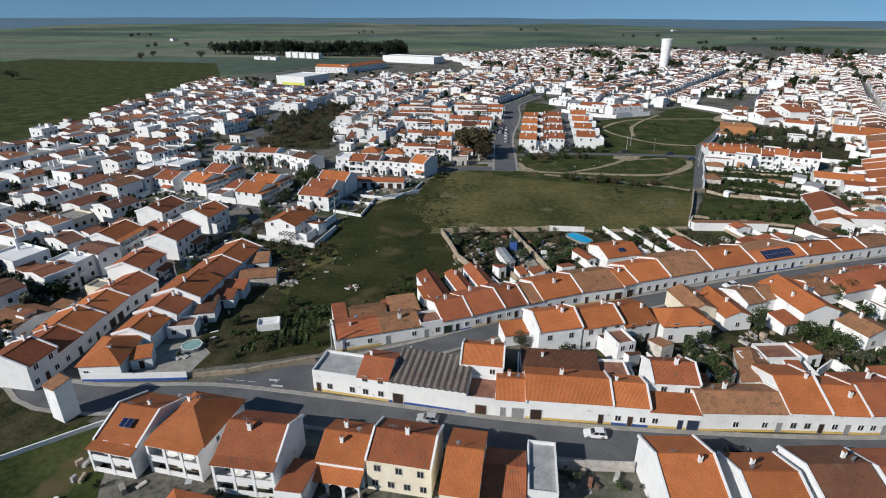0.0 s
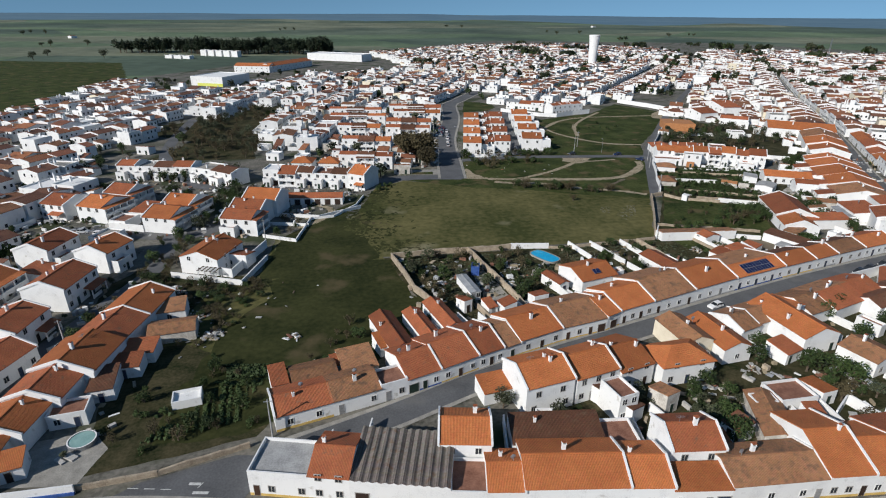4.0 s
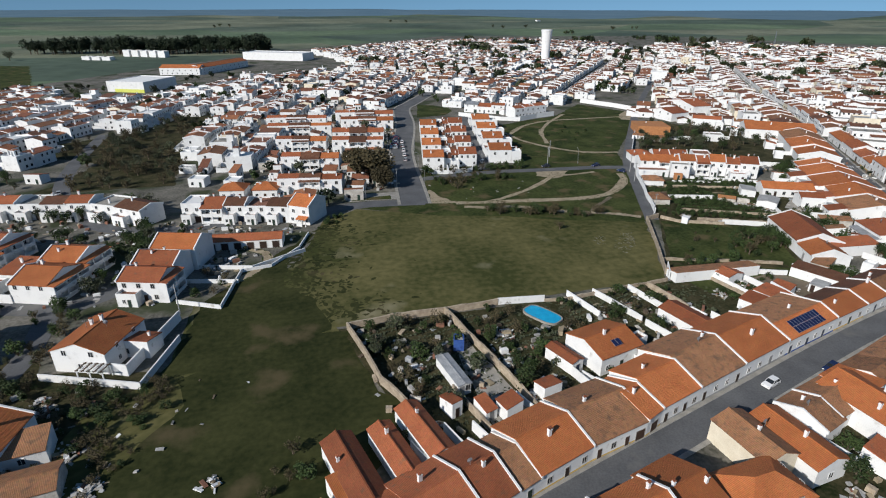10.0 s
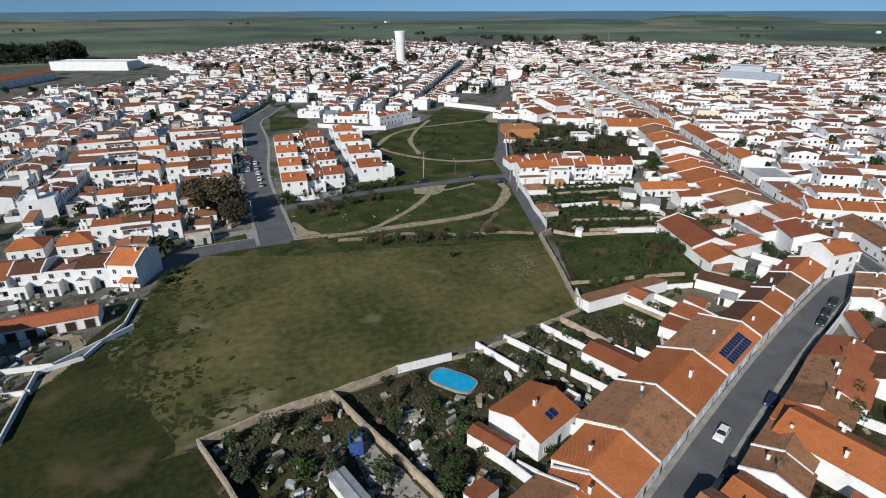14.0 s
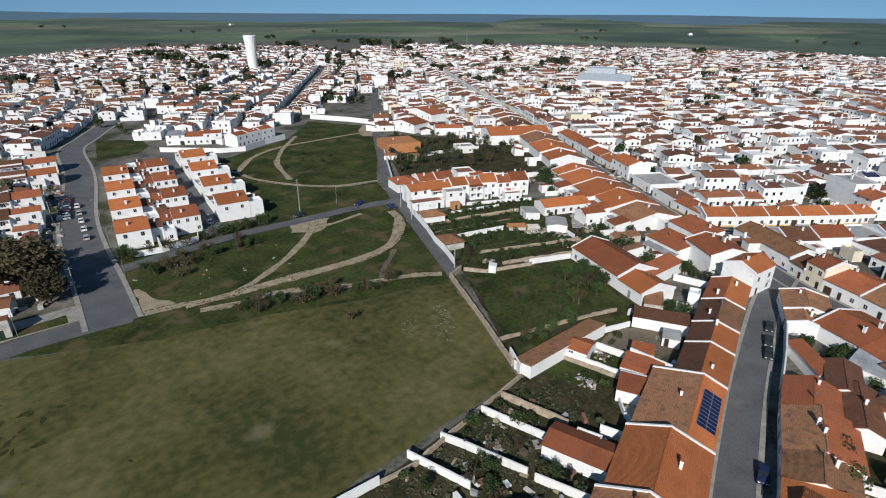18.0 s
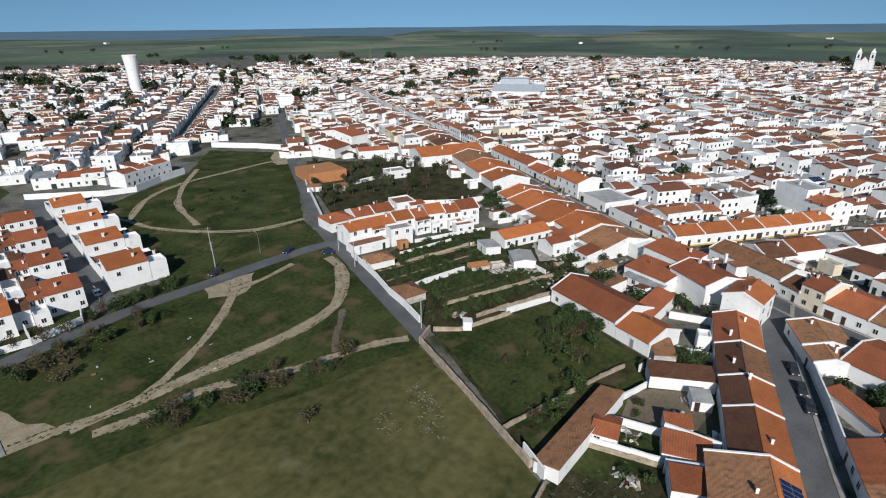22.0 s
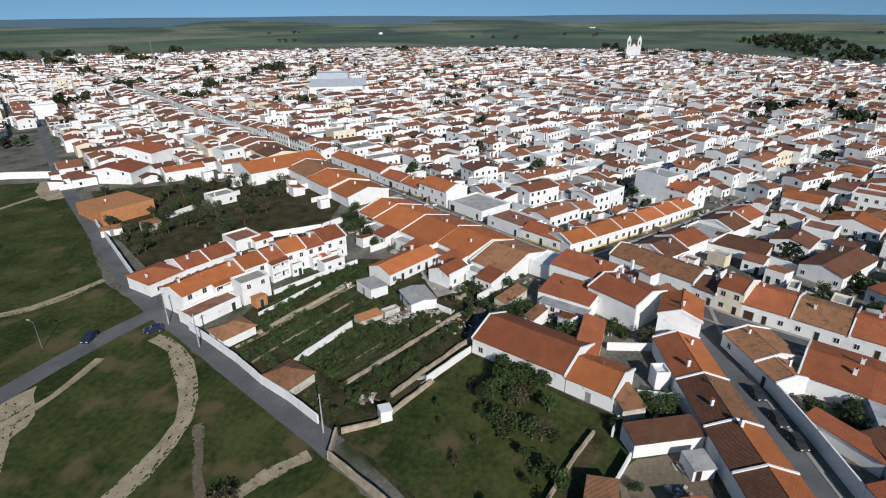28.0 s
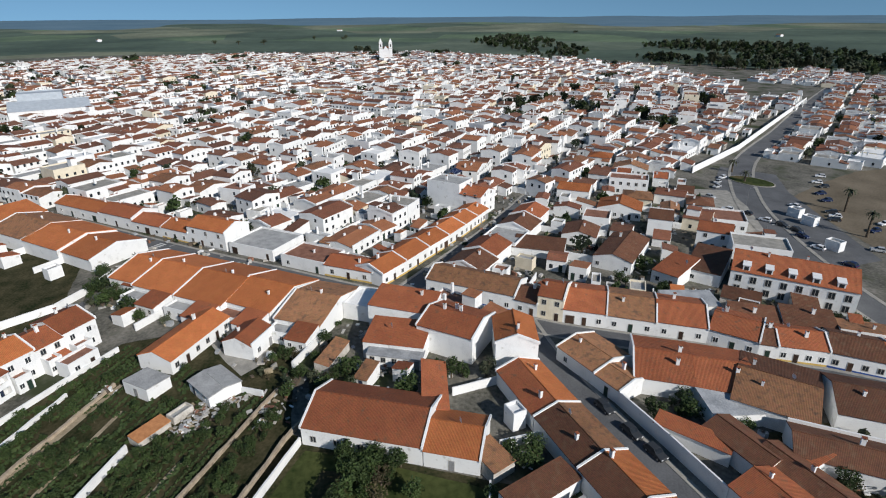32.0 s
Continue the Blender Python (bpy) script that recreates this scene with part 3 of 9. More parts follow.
sheet_part("green_verge", [(-43, 98), (-27, 99), (-16, 109), (-4, 118), (6, 131), (9, 138), (4, 145), (-1, 167), (-20, 167), (-34, 157), (-31, 148), (-37, 140), (-40, 131), (-41, 122), (-44, 110)], 0.056, RANK, "dark green rank grass at the low end of the field", "grass", 1.5)
sheet_part("green_verge", [(-38, 157), (-20, 162), (-4, 168), (-6, 180), (-16, 194), (-15, 208), (-7, 226), (-12, 222), (-24, 204), (-34, 188)], 0.06, RANK, "dark green rank grass along the edge of the field", "grass", 2.0)
sheet_part("pavement", [(5, 254.5), (9.5, 263), (23, 262.5), (26, 262), (25.6, 254.2), (14, 254.4)], 0.072, PAVE, "pale paved forecourt beside the street", "pavement", 0.1)


# ---- houses ----
def unit_window(name, fr):
    """A one-metre window frame, facing -y, standing proud of the wall."""
    g = Geo()
    for x0, x1, z0, z1 in ((-0.5, 0.5, -0.5, -0.42), (-0.5, 0.5, 0.42, 0.5), (-0.5, -0.42, -0.42, 0.42), (0.42, 0.5, -0.42, 0.42), (-0.03, 0.03, -0.42, 0.42)):
        g.box(x0, -0.06, z0, x1, 0, z1, fr)
    return g.mesh(name)


WINDOWS = [unit_window("window", FRAME), unit_window("window", STONE)]
g = Geo()
g.box(-0.42, -0.025, -0.42, 0.42, -0.004, 0.42, GLASS)
PANE = g.mesh("pane")


def window_part(mesh, top, m):
    w = part("window", mesh, top, m)
    part("pane", PANE, w)
    return w


def unit_door(mat):
    g = Geo()
    for x0, x1, z0, z1 in ((-0.5, -0.44, 0, 1), (0.44, 0.5, 0, 1), (-0.44, 0.44, 0.95, 1)):
        g.box(x0, -0.05, z0, x1, 0, z1, STONE)
    g.box(-0.44, -0.03, 0, 0.44, 0, 0.95, mat)
    for z0, z1 in ((0.1, 0.42), (0.5, 0.88)):
        for x0 in (-0.36, 0.06):
            g.box(x0, -0.045, z0, x0 + 0.3, -0.03, z1, mat)
    return g.mesh("door")


DOOR_MESH = [unit_door(m) for m in DOORS]


def chimney_mesh(w, d, h):
    g = Geo()
    g.box(-w / 2, -d / 2, -0.6, w / 2, d / 2, h, WHITE)
    g.box(-w / 2 - 0.06, -d / 2 - 0.06, h - 0.12, w / 2 + 0.06, d / 2 + 0.06, h, WHITE, bottom=True)
    for x in (-w / 2, w / 2 - 0.1):
        g.box(x, -d / 2, h, x + 0.1, d / 2, h + 0.25, WHITE)
    g.box(-w / 2 - 0.05, -d / 2 - 0.05, h + 0.25, w / 2 + 0.05, d / 2 + 0.05, h + 0.33, TILE_MID, bottom=True)
    return g.mesh("chimney")


CHIMNEYS = [chimney_mesh(0.5, 0.42, 1.0), chimney_mesh(0.62, 0.46, 1.25), chimney_mesh(0.42, 0.4, 0.8)]
def balcony(top, w, h, m, tile, deep=1.7):
    """Two storeys of pillars with a parapet between them and a tiled edge above, standing before a wall that runs along x."""
    g, n = Geo(), max(2, round(w / 3.6))
    for k in range(n + 1):
        u = 0.22 + (w - 0.44) * k / n
        g.box(u - 0.22, -deep, 0, u + 0.22, -deep + 0.3, h - 0.3, WHITE)
    for u in (0, w - 0.2):
        g.box(u, -deep + 0.3, 0, u + 0.2, 0, h - 0.25, WHITE)
    for z0, z1 in ((0, 0.95), (2.35, 3.5), (h - 0.75, h - 0.25)):
        g.box(0.44, -deep + 0.06, z0, w - 0.44, -deep + 0.24, z1, WHITE, bottom=True)
    g.box(0.2, -deep + 0.24, 2.55, w - 0.2, 0, 2.8, WHITE, bottom=True)
    part("balcony", g, top, m)
    g = Geo()
    g.slab([(-0.1, -deep - 0.25, h - 0.2), (w + 0.1, -deep - 0.25, h - 0.2), (w + 0.1, 0.05, h + 0.12), (-0.1, 0.05, h + 0.12)], 0.12, tile)
    part("balcony_roof", g, top, m)
    for k in range(n):
        u = w * (k + 0.5) / n
        window_part(WINDOWS[0], top, m @ pose(u, -0.01, 3.9) @ Matrix.Diagonal((1.3, 1, 1.9, 1)))


def arcade(top, w, tile, deep=2.4):
    """A porch of round arches under a tiled lean-to."""
    g, n = Geo(), max(2, round(w / 2.5))
    bay, r, spring, head = w / n, w / n / 2 - 0.2, 1.5, 2.75
    for k in range(n):
        u = bay * (k + 0.5)
        arc = [(u - r * math.cos(math.pi * i / 10), spring + min(r, 1.05) * math.sin(math.pi * i / 10)) for i in range(11)]
        for y in (-deep, -deep + 0.28):
            for (x0, z0), (x1, z1) in zip(arc, arc[1:]):
                g.face([(x0, y, z0), (x1, y, z1), (x1, y, head), (x0, y, head)], WHITE)
        for (x0, z0), (x1, z1) in zip(arc, arc[1:]):
            g.face([(x0, -deep, z0), (x0, -deep + 0.28, z0), (x1, -deep + 0.28, z1), (x1, -deep, z1)], WHITE)
    for k in range(n + 1):
        u = bay * k
        g.box(max(0, u - 0.2), -deep, 0, min(w, u + 0.2), -deep + 0.28, head, WHITE)
    part("arcade", g, top)
    g = Geo()
    g.slab([(-0.1, -deep - 0.25, head + 0.12), (w + 0.1, -deep - 0.25, head + 0.12), (w + 0.1, 0.02, head + 0.75), (-0.1, 0.02, head + 0.75)], 0.13, tile)
    part("porch_roof", g, top)


def porch_block(top, x0, x1, deep, h=2.75):
    """A low white block with a terrace and parapet on top, its doorway and window dark."""
    g = Geo()
    g.box(x0, -deep, 0, x1, -0.01, h, WHITE)
    for a, b, c, d in ((x0, -deep, x1, -deep + 0.14), (x0, -deep + 0.14, x0 + 0.14, -0.01), (x1 - 0.14, -deep + 0.14, x1, -0.01)):
        g.box(a, b, h, c, d, h + 0.85, WHITE)
    g.face([(x0 + 0.15, -deep + 0.15, h + 0.01), (x1 - 0.15, -deep + 0.15, h + 0.01), (x1 - 0.15, -0.02, h + 0.01), (x0 + 0.15, -0.02, h + 0.01)], TERRACE)
    part("porch", g, top)
    window_part(WINDOWS[0], top, pose((x0 + x1) / 2 - 0.7, -deep, 1.5) @ Matrix.Diagonal((0.9, 1, 1.1, 1)))
    part("door", DOOR_MESH[0], top, pose((x0 + x1) / 2 + 0.6, -deep - 0.01, 0.05) @ Matrix.Diagonal((0.95, 1, 2.05, 1)))


def half_porch(top, x0, x1, deep, tile):
    """A tiled lean-to on two posts over the entrance."""
    for u in (x0 + 0.12, x1 - 0.12):
        g = Geo()
        g.box(u - 0.12, -deep, 0, u + 0.12, -deep + 0.24, 2.3, WHITE)
        part("porch_post", g, top)
    g = Geo()
    g.box(x0, -deep, 2.3, x1, -deep + 0.24, 2.5, WHITE, bottom=True)
    part("porch_beam", g, top)
    g = Geo()
    g.box(x0 + 0.24, -deep + 0.06, 0, x0 + (x1 - x0) * 0.6, -deep + 0.18, 0.9, WHITE)
    part("porch_wall", g, top)
    g = Geo()
    g.slab([(x0 - 0.15, -deep - 0.25, 2.6), (x1 + 0.15, -deep - 0.25, 2.6), (x1 + 0.15, 0.02, 3.1), (x0 - 0.15, 0.02, 3.1)], 0.12, tile)
    part("porch_roof", g, top)


def aerial_mesh():
    g = Geo()
    g.box(-0.025, -0.025, 0, 0.025, 0.025, 2.6, METAL)
    g.box(-0.7, -0.02, 2.3, 0.7, 0.02, 2.34, METAL, bottom=True)
    for k in range(7):
        u = -0.6 + 0.2 * k
        g.box(u - 0.012, -0.32, 2.33, u + 0.012, 0.32, 2.355, METAL, bottom=True)
    return g.mesh("aerial")


AERIAL = aerial_mesh()


def dish_mesh():
    g, n = Geo(), 12
    g.box(-0.03, -0.03, -0.2, 0.03, 0.03, 0.7, METAL)
    rim = [(0.45 * math.cos(2 * math.pi * k / n), -0.12, 0.8 + 0.45 * math.sin(2 * math.pi * k / n)) for k in range(n)]
    for k in range(n):
        a, b = rim[k], rim[(k + 1) % n]
        g.face([a, b, (0, 0.04, 0.76)], WHITE)
        g.face([b, a, (0, 0.06, 0.76)], METAL)
    g.box(-0.02, -0.45, 0.74, 0.02, 0.0, 0.78, METAL, bottom=True)
    return g.mesh("satellite_dish")


DISH, DISHES = dish_mesh(), random.Random(3)


def extra(code, top, w, d, h, tile):
    if code == "A":
        balcony(top, w, h, pose(0, 0, 0), tile)
    elif code == "S":
        balcony(top, d, h, pose(w, 0, 0, 0, 0, 90), tile)
    elif code == "R":
        arcade(top, w, tile)
    elif code == "P":
        porch_block(top, w * 0.08, w * 0.55, 2.6)
    elif code == "Q":
        half_porch(top, w * 0.5, w * 0.95, 2.0, tile)
    elif code == "n":
        part("aerial", AERIAL, top, pose(w * 0.3, d * 0.5, h + 0.6))


RNG = random.Random(7)
FAR = Geo()


YARDS = Geo()
FARTREES = Geo()


def far(x, y, ang, g, FAR=FAR):
    """Adds polygons to a joined rest of the town."""
    c, s = math.cos(radians(ang)), math.sin(radians(ang))
    k, m = len(FAR.v), {}
    FAR.v += [(x + a * c - b * s, y + a * s + b * c, h + 0.02) for a, b, h in g.v]
    FAR.f += [tuple(i + k for i in f) for f in g.f]
    for mat in g.mats:
        if mat not in FAR.mats:
            FAR.mats.append(mat)
    FAR.m += [FAR.mats.index(g.mats[i]) for i in g.m]
    FAR.uv += g.uv

DETAIL = random.Random(5)
HOUSE_LABELS = {1: "white single-storey house with a red tiled roof", 2: "white two-storey house with a red tiled roof", 3: "white three-storey building with a red tiled roof"}


def house(x, y, ang, w, d, h, roof="ridge", rise=None, tile=None, wall=None, level=1, coping="", chimneys=1, band="", front="auto", back=False, label="", group="", force=False, floors=None, name="house", z=0.0, extras="", split=0.5, rear=None):
    """A house with its front left corner at x, y; ang: the way its front runs, with the body on the left of it.
    roof: ridge (along the front), cross (gable to the front), hip, lean (rising to the back), fall (rising to the front), flat.
    front: a string of D (door), W (window), G (garage door), . (blank), spread over the ground floor.
    split: how much of the depth the front slope takes under a ridge roof; rear: the tiles of the slope behind.
    extras: A (balcony on the front), S (balcony on the right side), R (arcaded porch), P (porch block with a terrace on top), Q (tiled porch on one half), n (aerial)."""
    if not claim(x, y, ang, w, d, force, limit=0.22 if level < 0 else 0.06):
        return None
    tile = tile or RNG.choice(HAZED_TILES if level < 0 else TILES)
    wall = wall or (WHITE if RNG.random() < 0.93 else CREAM)
    floors = floors or (1 if h < 4.6 else 2 if h < 7.4 else 3)
    run = d / 2 if roof == "ridge" else w / 2 if roof == "cross" else min(w, d) / 2 if roof == "hip" else d
    rise = rise if rise is not None else (run * (0.36 if level >= 2 else 0.30 if level >= 0 else 0.20) if roof not in ("lean", "fall") else run * 0.2)
    top = new(name) if level >= 2 else None
    g = Geo()
    mid = d * split
    oh = 0.22
    # walls
    if roof == "ridge":
        prof = [(0, 0), (d, 0), (d, h), (mid, h + rise), (0, h)]
        g.face([(0, 0, 0), (w, 0, 0), (w, 0, h), (0, 0, h)], wall)
        g.face([(w, d, 0), (0, d, 0), (0, d, h), (w, d, h)], wall)
        g.face([(w, a, b) for a, b in prof], wall)
        g.face([(0, a, b) for a, b in prof][::-1], wall)
    elif roof == "cross":
        g.face([(0, 0, 0), (w, 0, 0), (w, 0, h), (w / 2, 0, h + rise), (0, 0, h)], wall)
        g.face([(w, d, 0), (0, d, 0), (0, d, h), (w / 2, d, h + rise), (w, d, h)], wall)
        g.face([(w, 0, 0), (w, d, 0), (w, d, h), (w, 0, h)], wall)
        g.face([(0, d, 0), (0, 0, 0), (0, 0, h), (0, d, h)], wall)
    elif roof in ("lean", "fall"):
        a, b = (h, h + rise) if roof == "lean" else (h + rise, h)
        g.face([(0, 0, 0), (w, 0, 0), (w, 0, a), (0, 0, a)], wall)
        g.face([(w, d, 0), (0, d, 0), (0, d, b), (w, d, b)], wall)
        g.face([(w, 0, 0), (w, d, 0), (w, d, b), (w, 0, a)], wall)
        g.face([(0, d, 0), (0, 0, 0), (0, 0, a), (0, d, b)], wall)
    elif roof == "hip":
        g.box(0, 0, 0, w, d, h, wall)
    else:
        t, p = 0.22, 0.55
        g.box(0, 0, 0, w, t, h + p, wall)
        g.box(0, d - t, 0, w, d, h + p, wall)
        g.box(0, t, 0, t, d - t, h + p, wall)
        g.box(w - t, t, 0, w, d - t, h + p, wall)
    face_y = -0.03
    if level < 2 and d > 6.5 and roof == "ridge" and RNG.random() < 0.5:
        face_y = -0.33
        g.box(0, -0.3, 0.0, w, 0, h + RNG.uniform(0.45, 0.9), wall)      # street front with a parapet
    if level < 0:
        far(x, y, ang, g)
    elif level >= 2:
        part("wall", g, top)
    else:
        top = new(name, g.mesh("wall"))
    if top:
        top.matrix_basis = pose(x, y, z, 0, 0, ang)
    # roof
    r = Geo()
    e = 0.16
    if roof == "ridge":
        k, k2 = rise / mid, rise / (d - mid)
        s0, s1 = (0.0 if "l" in coping else 0.12), (0.0 if "r" in coping else 0.12)
        r.slab([(-s0, -oh, h - oh * k + e), (w + s1, -oh, h - oh * k + e), (w + s1, mid, h + rise + e), (-s0, mid, h + rise + e)], e, tile)
        r.slab([(w + s1, d + oh, h - oh * k2 + e), (-s0, d + oh, h - oh * k2 + e), (-s0, mid, h + rise + e), (w + s1, mid, h + rise + e)], e, rear or tile)
        r.box(-s0, mid - 0.12, h + rise + e - 0.05, w + s1, mid + 0.12, h + rise + e + 0.07, tile)
    elif roof == "cross":
        k = rise / (w / 2)
        r.slab([(-oh, d + 0.1, h - oh * k + e), (-oh, -0.15, h - oh * k + e), (w / 2, -0.15, h + rise + e), (w / 2, d + 0.1, h + rise + e)], e, tile)
        r.slab([(w + oh, -0.15, h - oh * k + e), (w + oh, d + 0.1, h - oh * k + e), (w / 2, d + 0.1, h + rise + e), (w / 2, -0.15, h + rise + e)], e, tile)
        r.box(w / 2 - 0.12, -0.15, h + rise + e - 0.05, w / 2 + 0.12, d + 0.1, h + rise + e + 0.07, tile)
    elif roof == "lean" and tile is CORRUGATED:
        n = int(w / 0.3)
        for i in range(n):
            u0, u1 = w * i / n, w * (i + 1) / n
            z0, z1 = (0.13 * math.sin(2 * math.pi * u / 1.25) for u in (u0, u1))
            r.slab([(u0, -oh, h + z0 + e), (u1, -oh, h + z1 + e), (u1, d, h + rise + z1 + e), (u0, d, h + rise + z0 + e)], 0.06, tile)
    elif roof == "lean":
        k = rise / d
        r.slab([(-0.05, -oh, h - oh * k + e), (w + 0.05, -oh, h - oh * k + e), (w + 0.05, d, h + rise + e), (-0.05, d, h + rise + e)], e, tile)
    elif roof == "fall":
        k = rise / d
        r.slab([(w + 0.05, d + oh, h - oh * k + e), (-0.05, d + oh, h - oh * k + e), (-0.05, 0, h + rise + e), (w + 0.05, 0, h + rise + e)], e, tile)
    elif roof == "hip":
        c = min(w, d) / 2
        if w >= d:
            p, q = (c, d / 2, h + rise + e), (w - c, d / 2, h + rise + e)
        else:
            p, q = (w / 2, c, h + rise + e), (w / 2, d - c, h + rise + e)
        k = rise / c
        z = h - 0.35 * k + e
        a, b, c2, d2 = (-0.35, -0.35, z), (w + 0.35, -0.35, z), (w + 0.35, d + 0.35, z), (-0.35, d + 0.35, z)
        if w >= d:
            for s in ([a, b, q, p], [c2, d2, p, q], [b, c2, q], [d2, a, p]):
                r.slab(s, e, tile)
        else:
            for s in ([a, b, p], [b, c2, q, p], [c2, d2, q], [d2, a, p, q]):
                r.slab(s, e, tile)
        r.face([a, d2, c2, b], WHITE)
    else:
        r.face([(0.2, 0.2, h), (w - 0.2, 0.2, h), (w - 0.2, d - 0.2, h), (0.2, d - 0.2, h)], tile if tile in (TERRACE, CONCRETE, SHEET, WHITE, PALE_SHEET) else RNG.choice((TERRACE, CONCRETE, PAVE) if level >= 0 else (PAVE, WHITE, CONCRETE, TERRACE, WHITE)))
    if level < 0:
        if roof == "ridge" and d > 6.5 and RNG.random() < 0.6:
            # raised white party wall
            for y0, z0, y1, z1 in ((-0.3, h - 0.1, d / 2, h + rise), (d / 2, h + rise, d + 0.3, h - 0.1)):
                for xx in (-0.17, 0.17):
                    r.face([(xx, y0, z0 - 0.1), (xx, y1, z1 - 0.1), (xx, y1, z1 + 0.55), (xx, y0, z0 + 0.55)], WHITE)
                r.face([(-0.17, y0, z0 + 0.55), (0.17, y0, z0 + 0.55), (0.17, y1, z1 + 0.55), (-0.17, y1, z1 + 0.55)], WHITE)
        far(x, y, ang, r)
        p = Geo()
        n = max(2, round(w / 2.8))
        for f in range(floors):
            for k in range(n):
                u, zc, door = w * (k + 0.5) / n, 1.5 + 2.9 * f, f == 0 and k == 0
                z0, z1, hw = (0.0, 2.1, 0.5) if door else (zc - 0.6, zc + 0.6, 0.5)
                for yy, sg in ((face_y, 1), (d + 0.03, -1)):
                    if DETAIL.random() < 0.14:
                        continue
                    p.face([(u - hw * sg, yy, z0), (u + hw * sg, yy, z0), (u + hw * sg, yy, z1), (u - hw * sg, yy, z1)], GLASS if not door else DOORS[k % 5])
            for xx, sg in ((-0.03, 1), (w + 0.03, -1)):
                for u in (d * 0.3, d * 0.68):
                    if d > 6 and DETAIL.random() < 0.45:
                        zc = 1.5 + 2.9 * f
                        p.face([(xx, u + 0.45 * sg, zc - 0.6), (xx, u - 0.45 * sg, zc - 0.6), (xx, u - 0.45 * sg, zc + 0.6), (xx, u + 0.45 * sg, zc + 0.6)], GLASS)
        if chimneys:
            cx, cy = RNG.uniform(0.15, 0.85) * w, RNG.uniform(0.35, 0.65) * d
            cz = h + rise * 0.75
            p.box(cx - 0.4, cy - 0.3, cz - 0.6, cx + 0.4, cy + 0.3, cz + 1.1, WHITE)
        if d > 6.5:
            for _ in range(DETAIL.choice((0, 0, 1, 1, 2))):
                cx, cy = DETAIL.uniform(0.1, 0.9) * w, DETAIL.uniform(0.2, 0.8) * d
                p.box(cx - 0.35, cy - 0.25, h - 0.3, cx + 0.35, cy + 0.25, h + rise + DETAIL.uniform(0.4, 1.2), WHITE)
            k = DETAIL.random()
            if k < 0.14:      # stair head or roof room
                a, b = DETAIL.uniform(2.2, 3.6), DETAIL.uniform(2.2, 4)
                u, v = DETAIL.uniform(0.3, w - a - 0.3), DETAIL.uniform(d * 0.4, d - b + 1)
                top_z = h + rise + DETAIL.uniform(0.6, 1.8)
                p.box(u, v, h - 0.5, u + a, v + b, top_z, WHITE)
                p.box(u - 0.15, v - 0.15, top_z, u + a + 0.15, v + b + 0.15, top_z + 0.14, DETAIL.choice(HAZED_TILES))
                p.face([(u + 0.7, v - 0.03, h + 0.2), (u + 1.5, v - 0.03, h + 0.2), (u + 1.5, v - 0.03, top_z - 0.3), (u + 0.7, v - 0.03, top_z - 0.3)], GLASS)
            elif k < 0.34 and floors >= 2:      # balcony over the street
                u0 = DETAIL.uniform(0.2, w * 0.4)
                u1 = min(w - 0.2, u0 + DETAIL.uniform(2.4, 5))
                p.box(u0, face_y - 1.1, 2.75, u1, face_y, 2.95, WHITE)
                p.box(u0, face_y - 1.1, 2.95, u1, face_y - 1.0, 3.8, WHITE)
            elif k < 0.5:      # lower wing behind, under its own roof
                a, b, q = DETAIL.uniform(0.35, 0.6) * w, DETAIL.uniform(2, 3.6), h * DETAIL.uniform(0.55, 0.8)
                u = DETAIL.choice((0, w - a))
                p.box(u, d, 0, u + a, d + b, q, WHITE)
                p.slab([(u + a, d + b + 0.2, q + 0.1), (u, d + b + 0.2, q + 0.1), (u, d, q + 0.7), (u + a, d, q + 0.7)], 0.12, DETAIL.choice(HAZED_TILES))
        far(x, y, ang, p)
        return True
    part("roof", r, top)
    # raised white party walls
    if roof == "ridge":
        for side, x0 in (("l", -0.16), ("r", w - 0.16)):
            if side in coping:
                g = Geo()
                q = [(-oh - 0.05, h - 0.1), (mid, h + rise), (d + oh + 0.05, h - 0.1)]
                up = 0.42
                for (y0, z0), (y1, z1) in zip(q, q[1:]):
                    lo, hi = [(y0, z0 - 0.15), (y1, z1 - 0.15)], [(y1, z1 + up), (y0, z0 + up)]
                    loop = lo + hi
                    g.face([(x0 + 0.32, a, b) for a, b in loop], WHITE)
                    g.face([(x0, a, b) for a, b in loop][::-1], WHITE)
                    g.face([(x0, y0, z0 + up), (x0 + 0.32, y0, z0 + up), (x0 + 0.32, y1, z1 + up), (x0, y1, z1 + up)], WHITE)
                for yy, zz in (q[0], q[2]):
                    g.face([(x0, yy, zz - 0.15), (x0 + 0.32, yy, zz - 0.15), (x0 + 0.32, yy, zz + up), (x0, yy, zz + up)], WHITE)
                part("party_wall_coping", g, top)
    # chimneys
    for _ in range(chimneys):
        cx, cy = RNG.uniform(0.15, 0.85) * w, RNG.uniform(0.3, 0.75) * d
        if roof == "ridge":
            cz = h + rise * (cy / mid if cy < mid else (d - cy) / (d - mid))
        elif roof == "cross":
            cz = h + rise * (1 - abs(cx - w / 2) / (w / 2))
        elif roof == "lean":
            cz = h + rise * cy / d
        elif roof == "fall":
            cz = h + rise * (1 - cy / d)
        else:
            cz = h + rise * 0.3 if roof == "hip" else h
        part("chimney", RNG.choice(CHIMNEYS), top, pose(cx, cy, cz + 0.15))
    if band:
        g = Geo()
        g.box(0.02, -0.035, 0, w - 0.02, 0, 0.5, BANDS[band])
        part("plinth", g, top)
    # openings
    if front == "auto":
        n = max(2, round(w / 2.4))
        kinds = ["D"] + ["W"] * (n - 1)
        if n > 2 and RNG.random() < 0.35:
            kinds[-1] = "G"
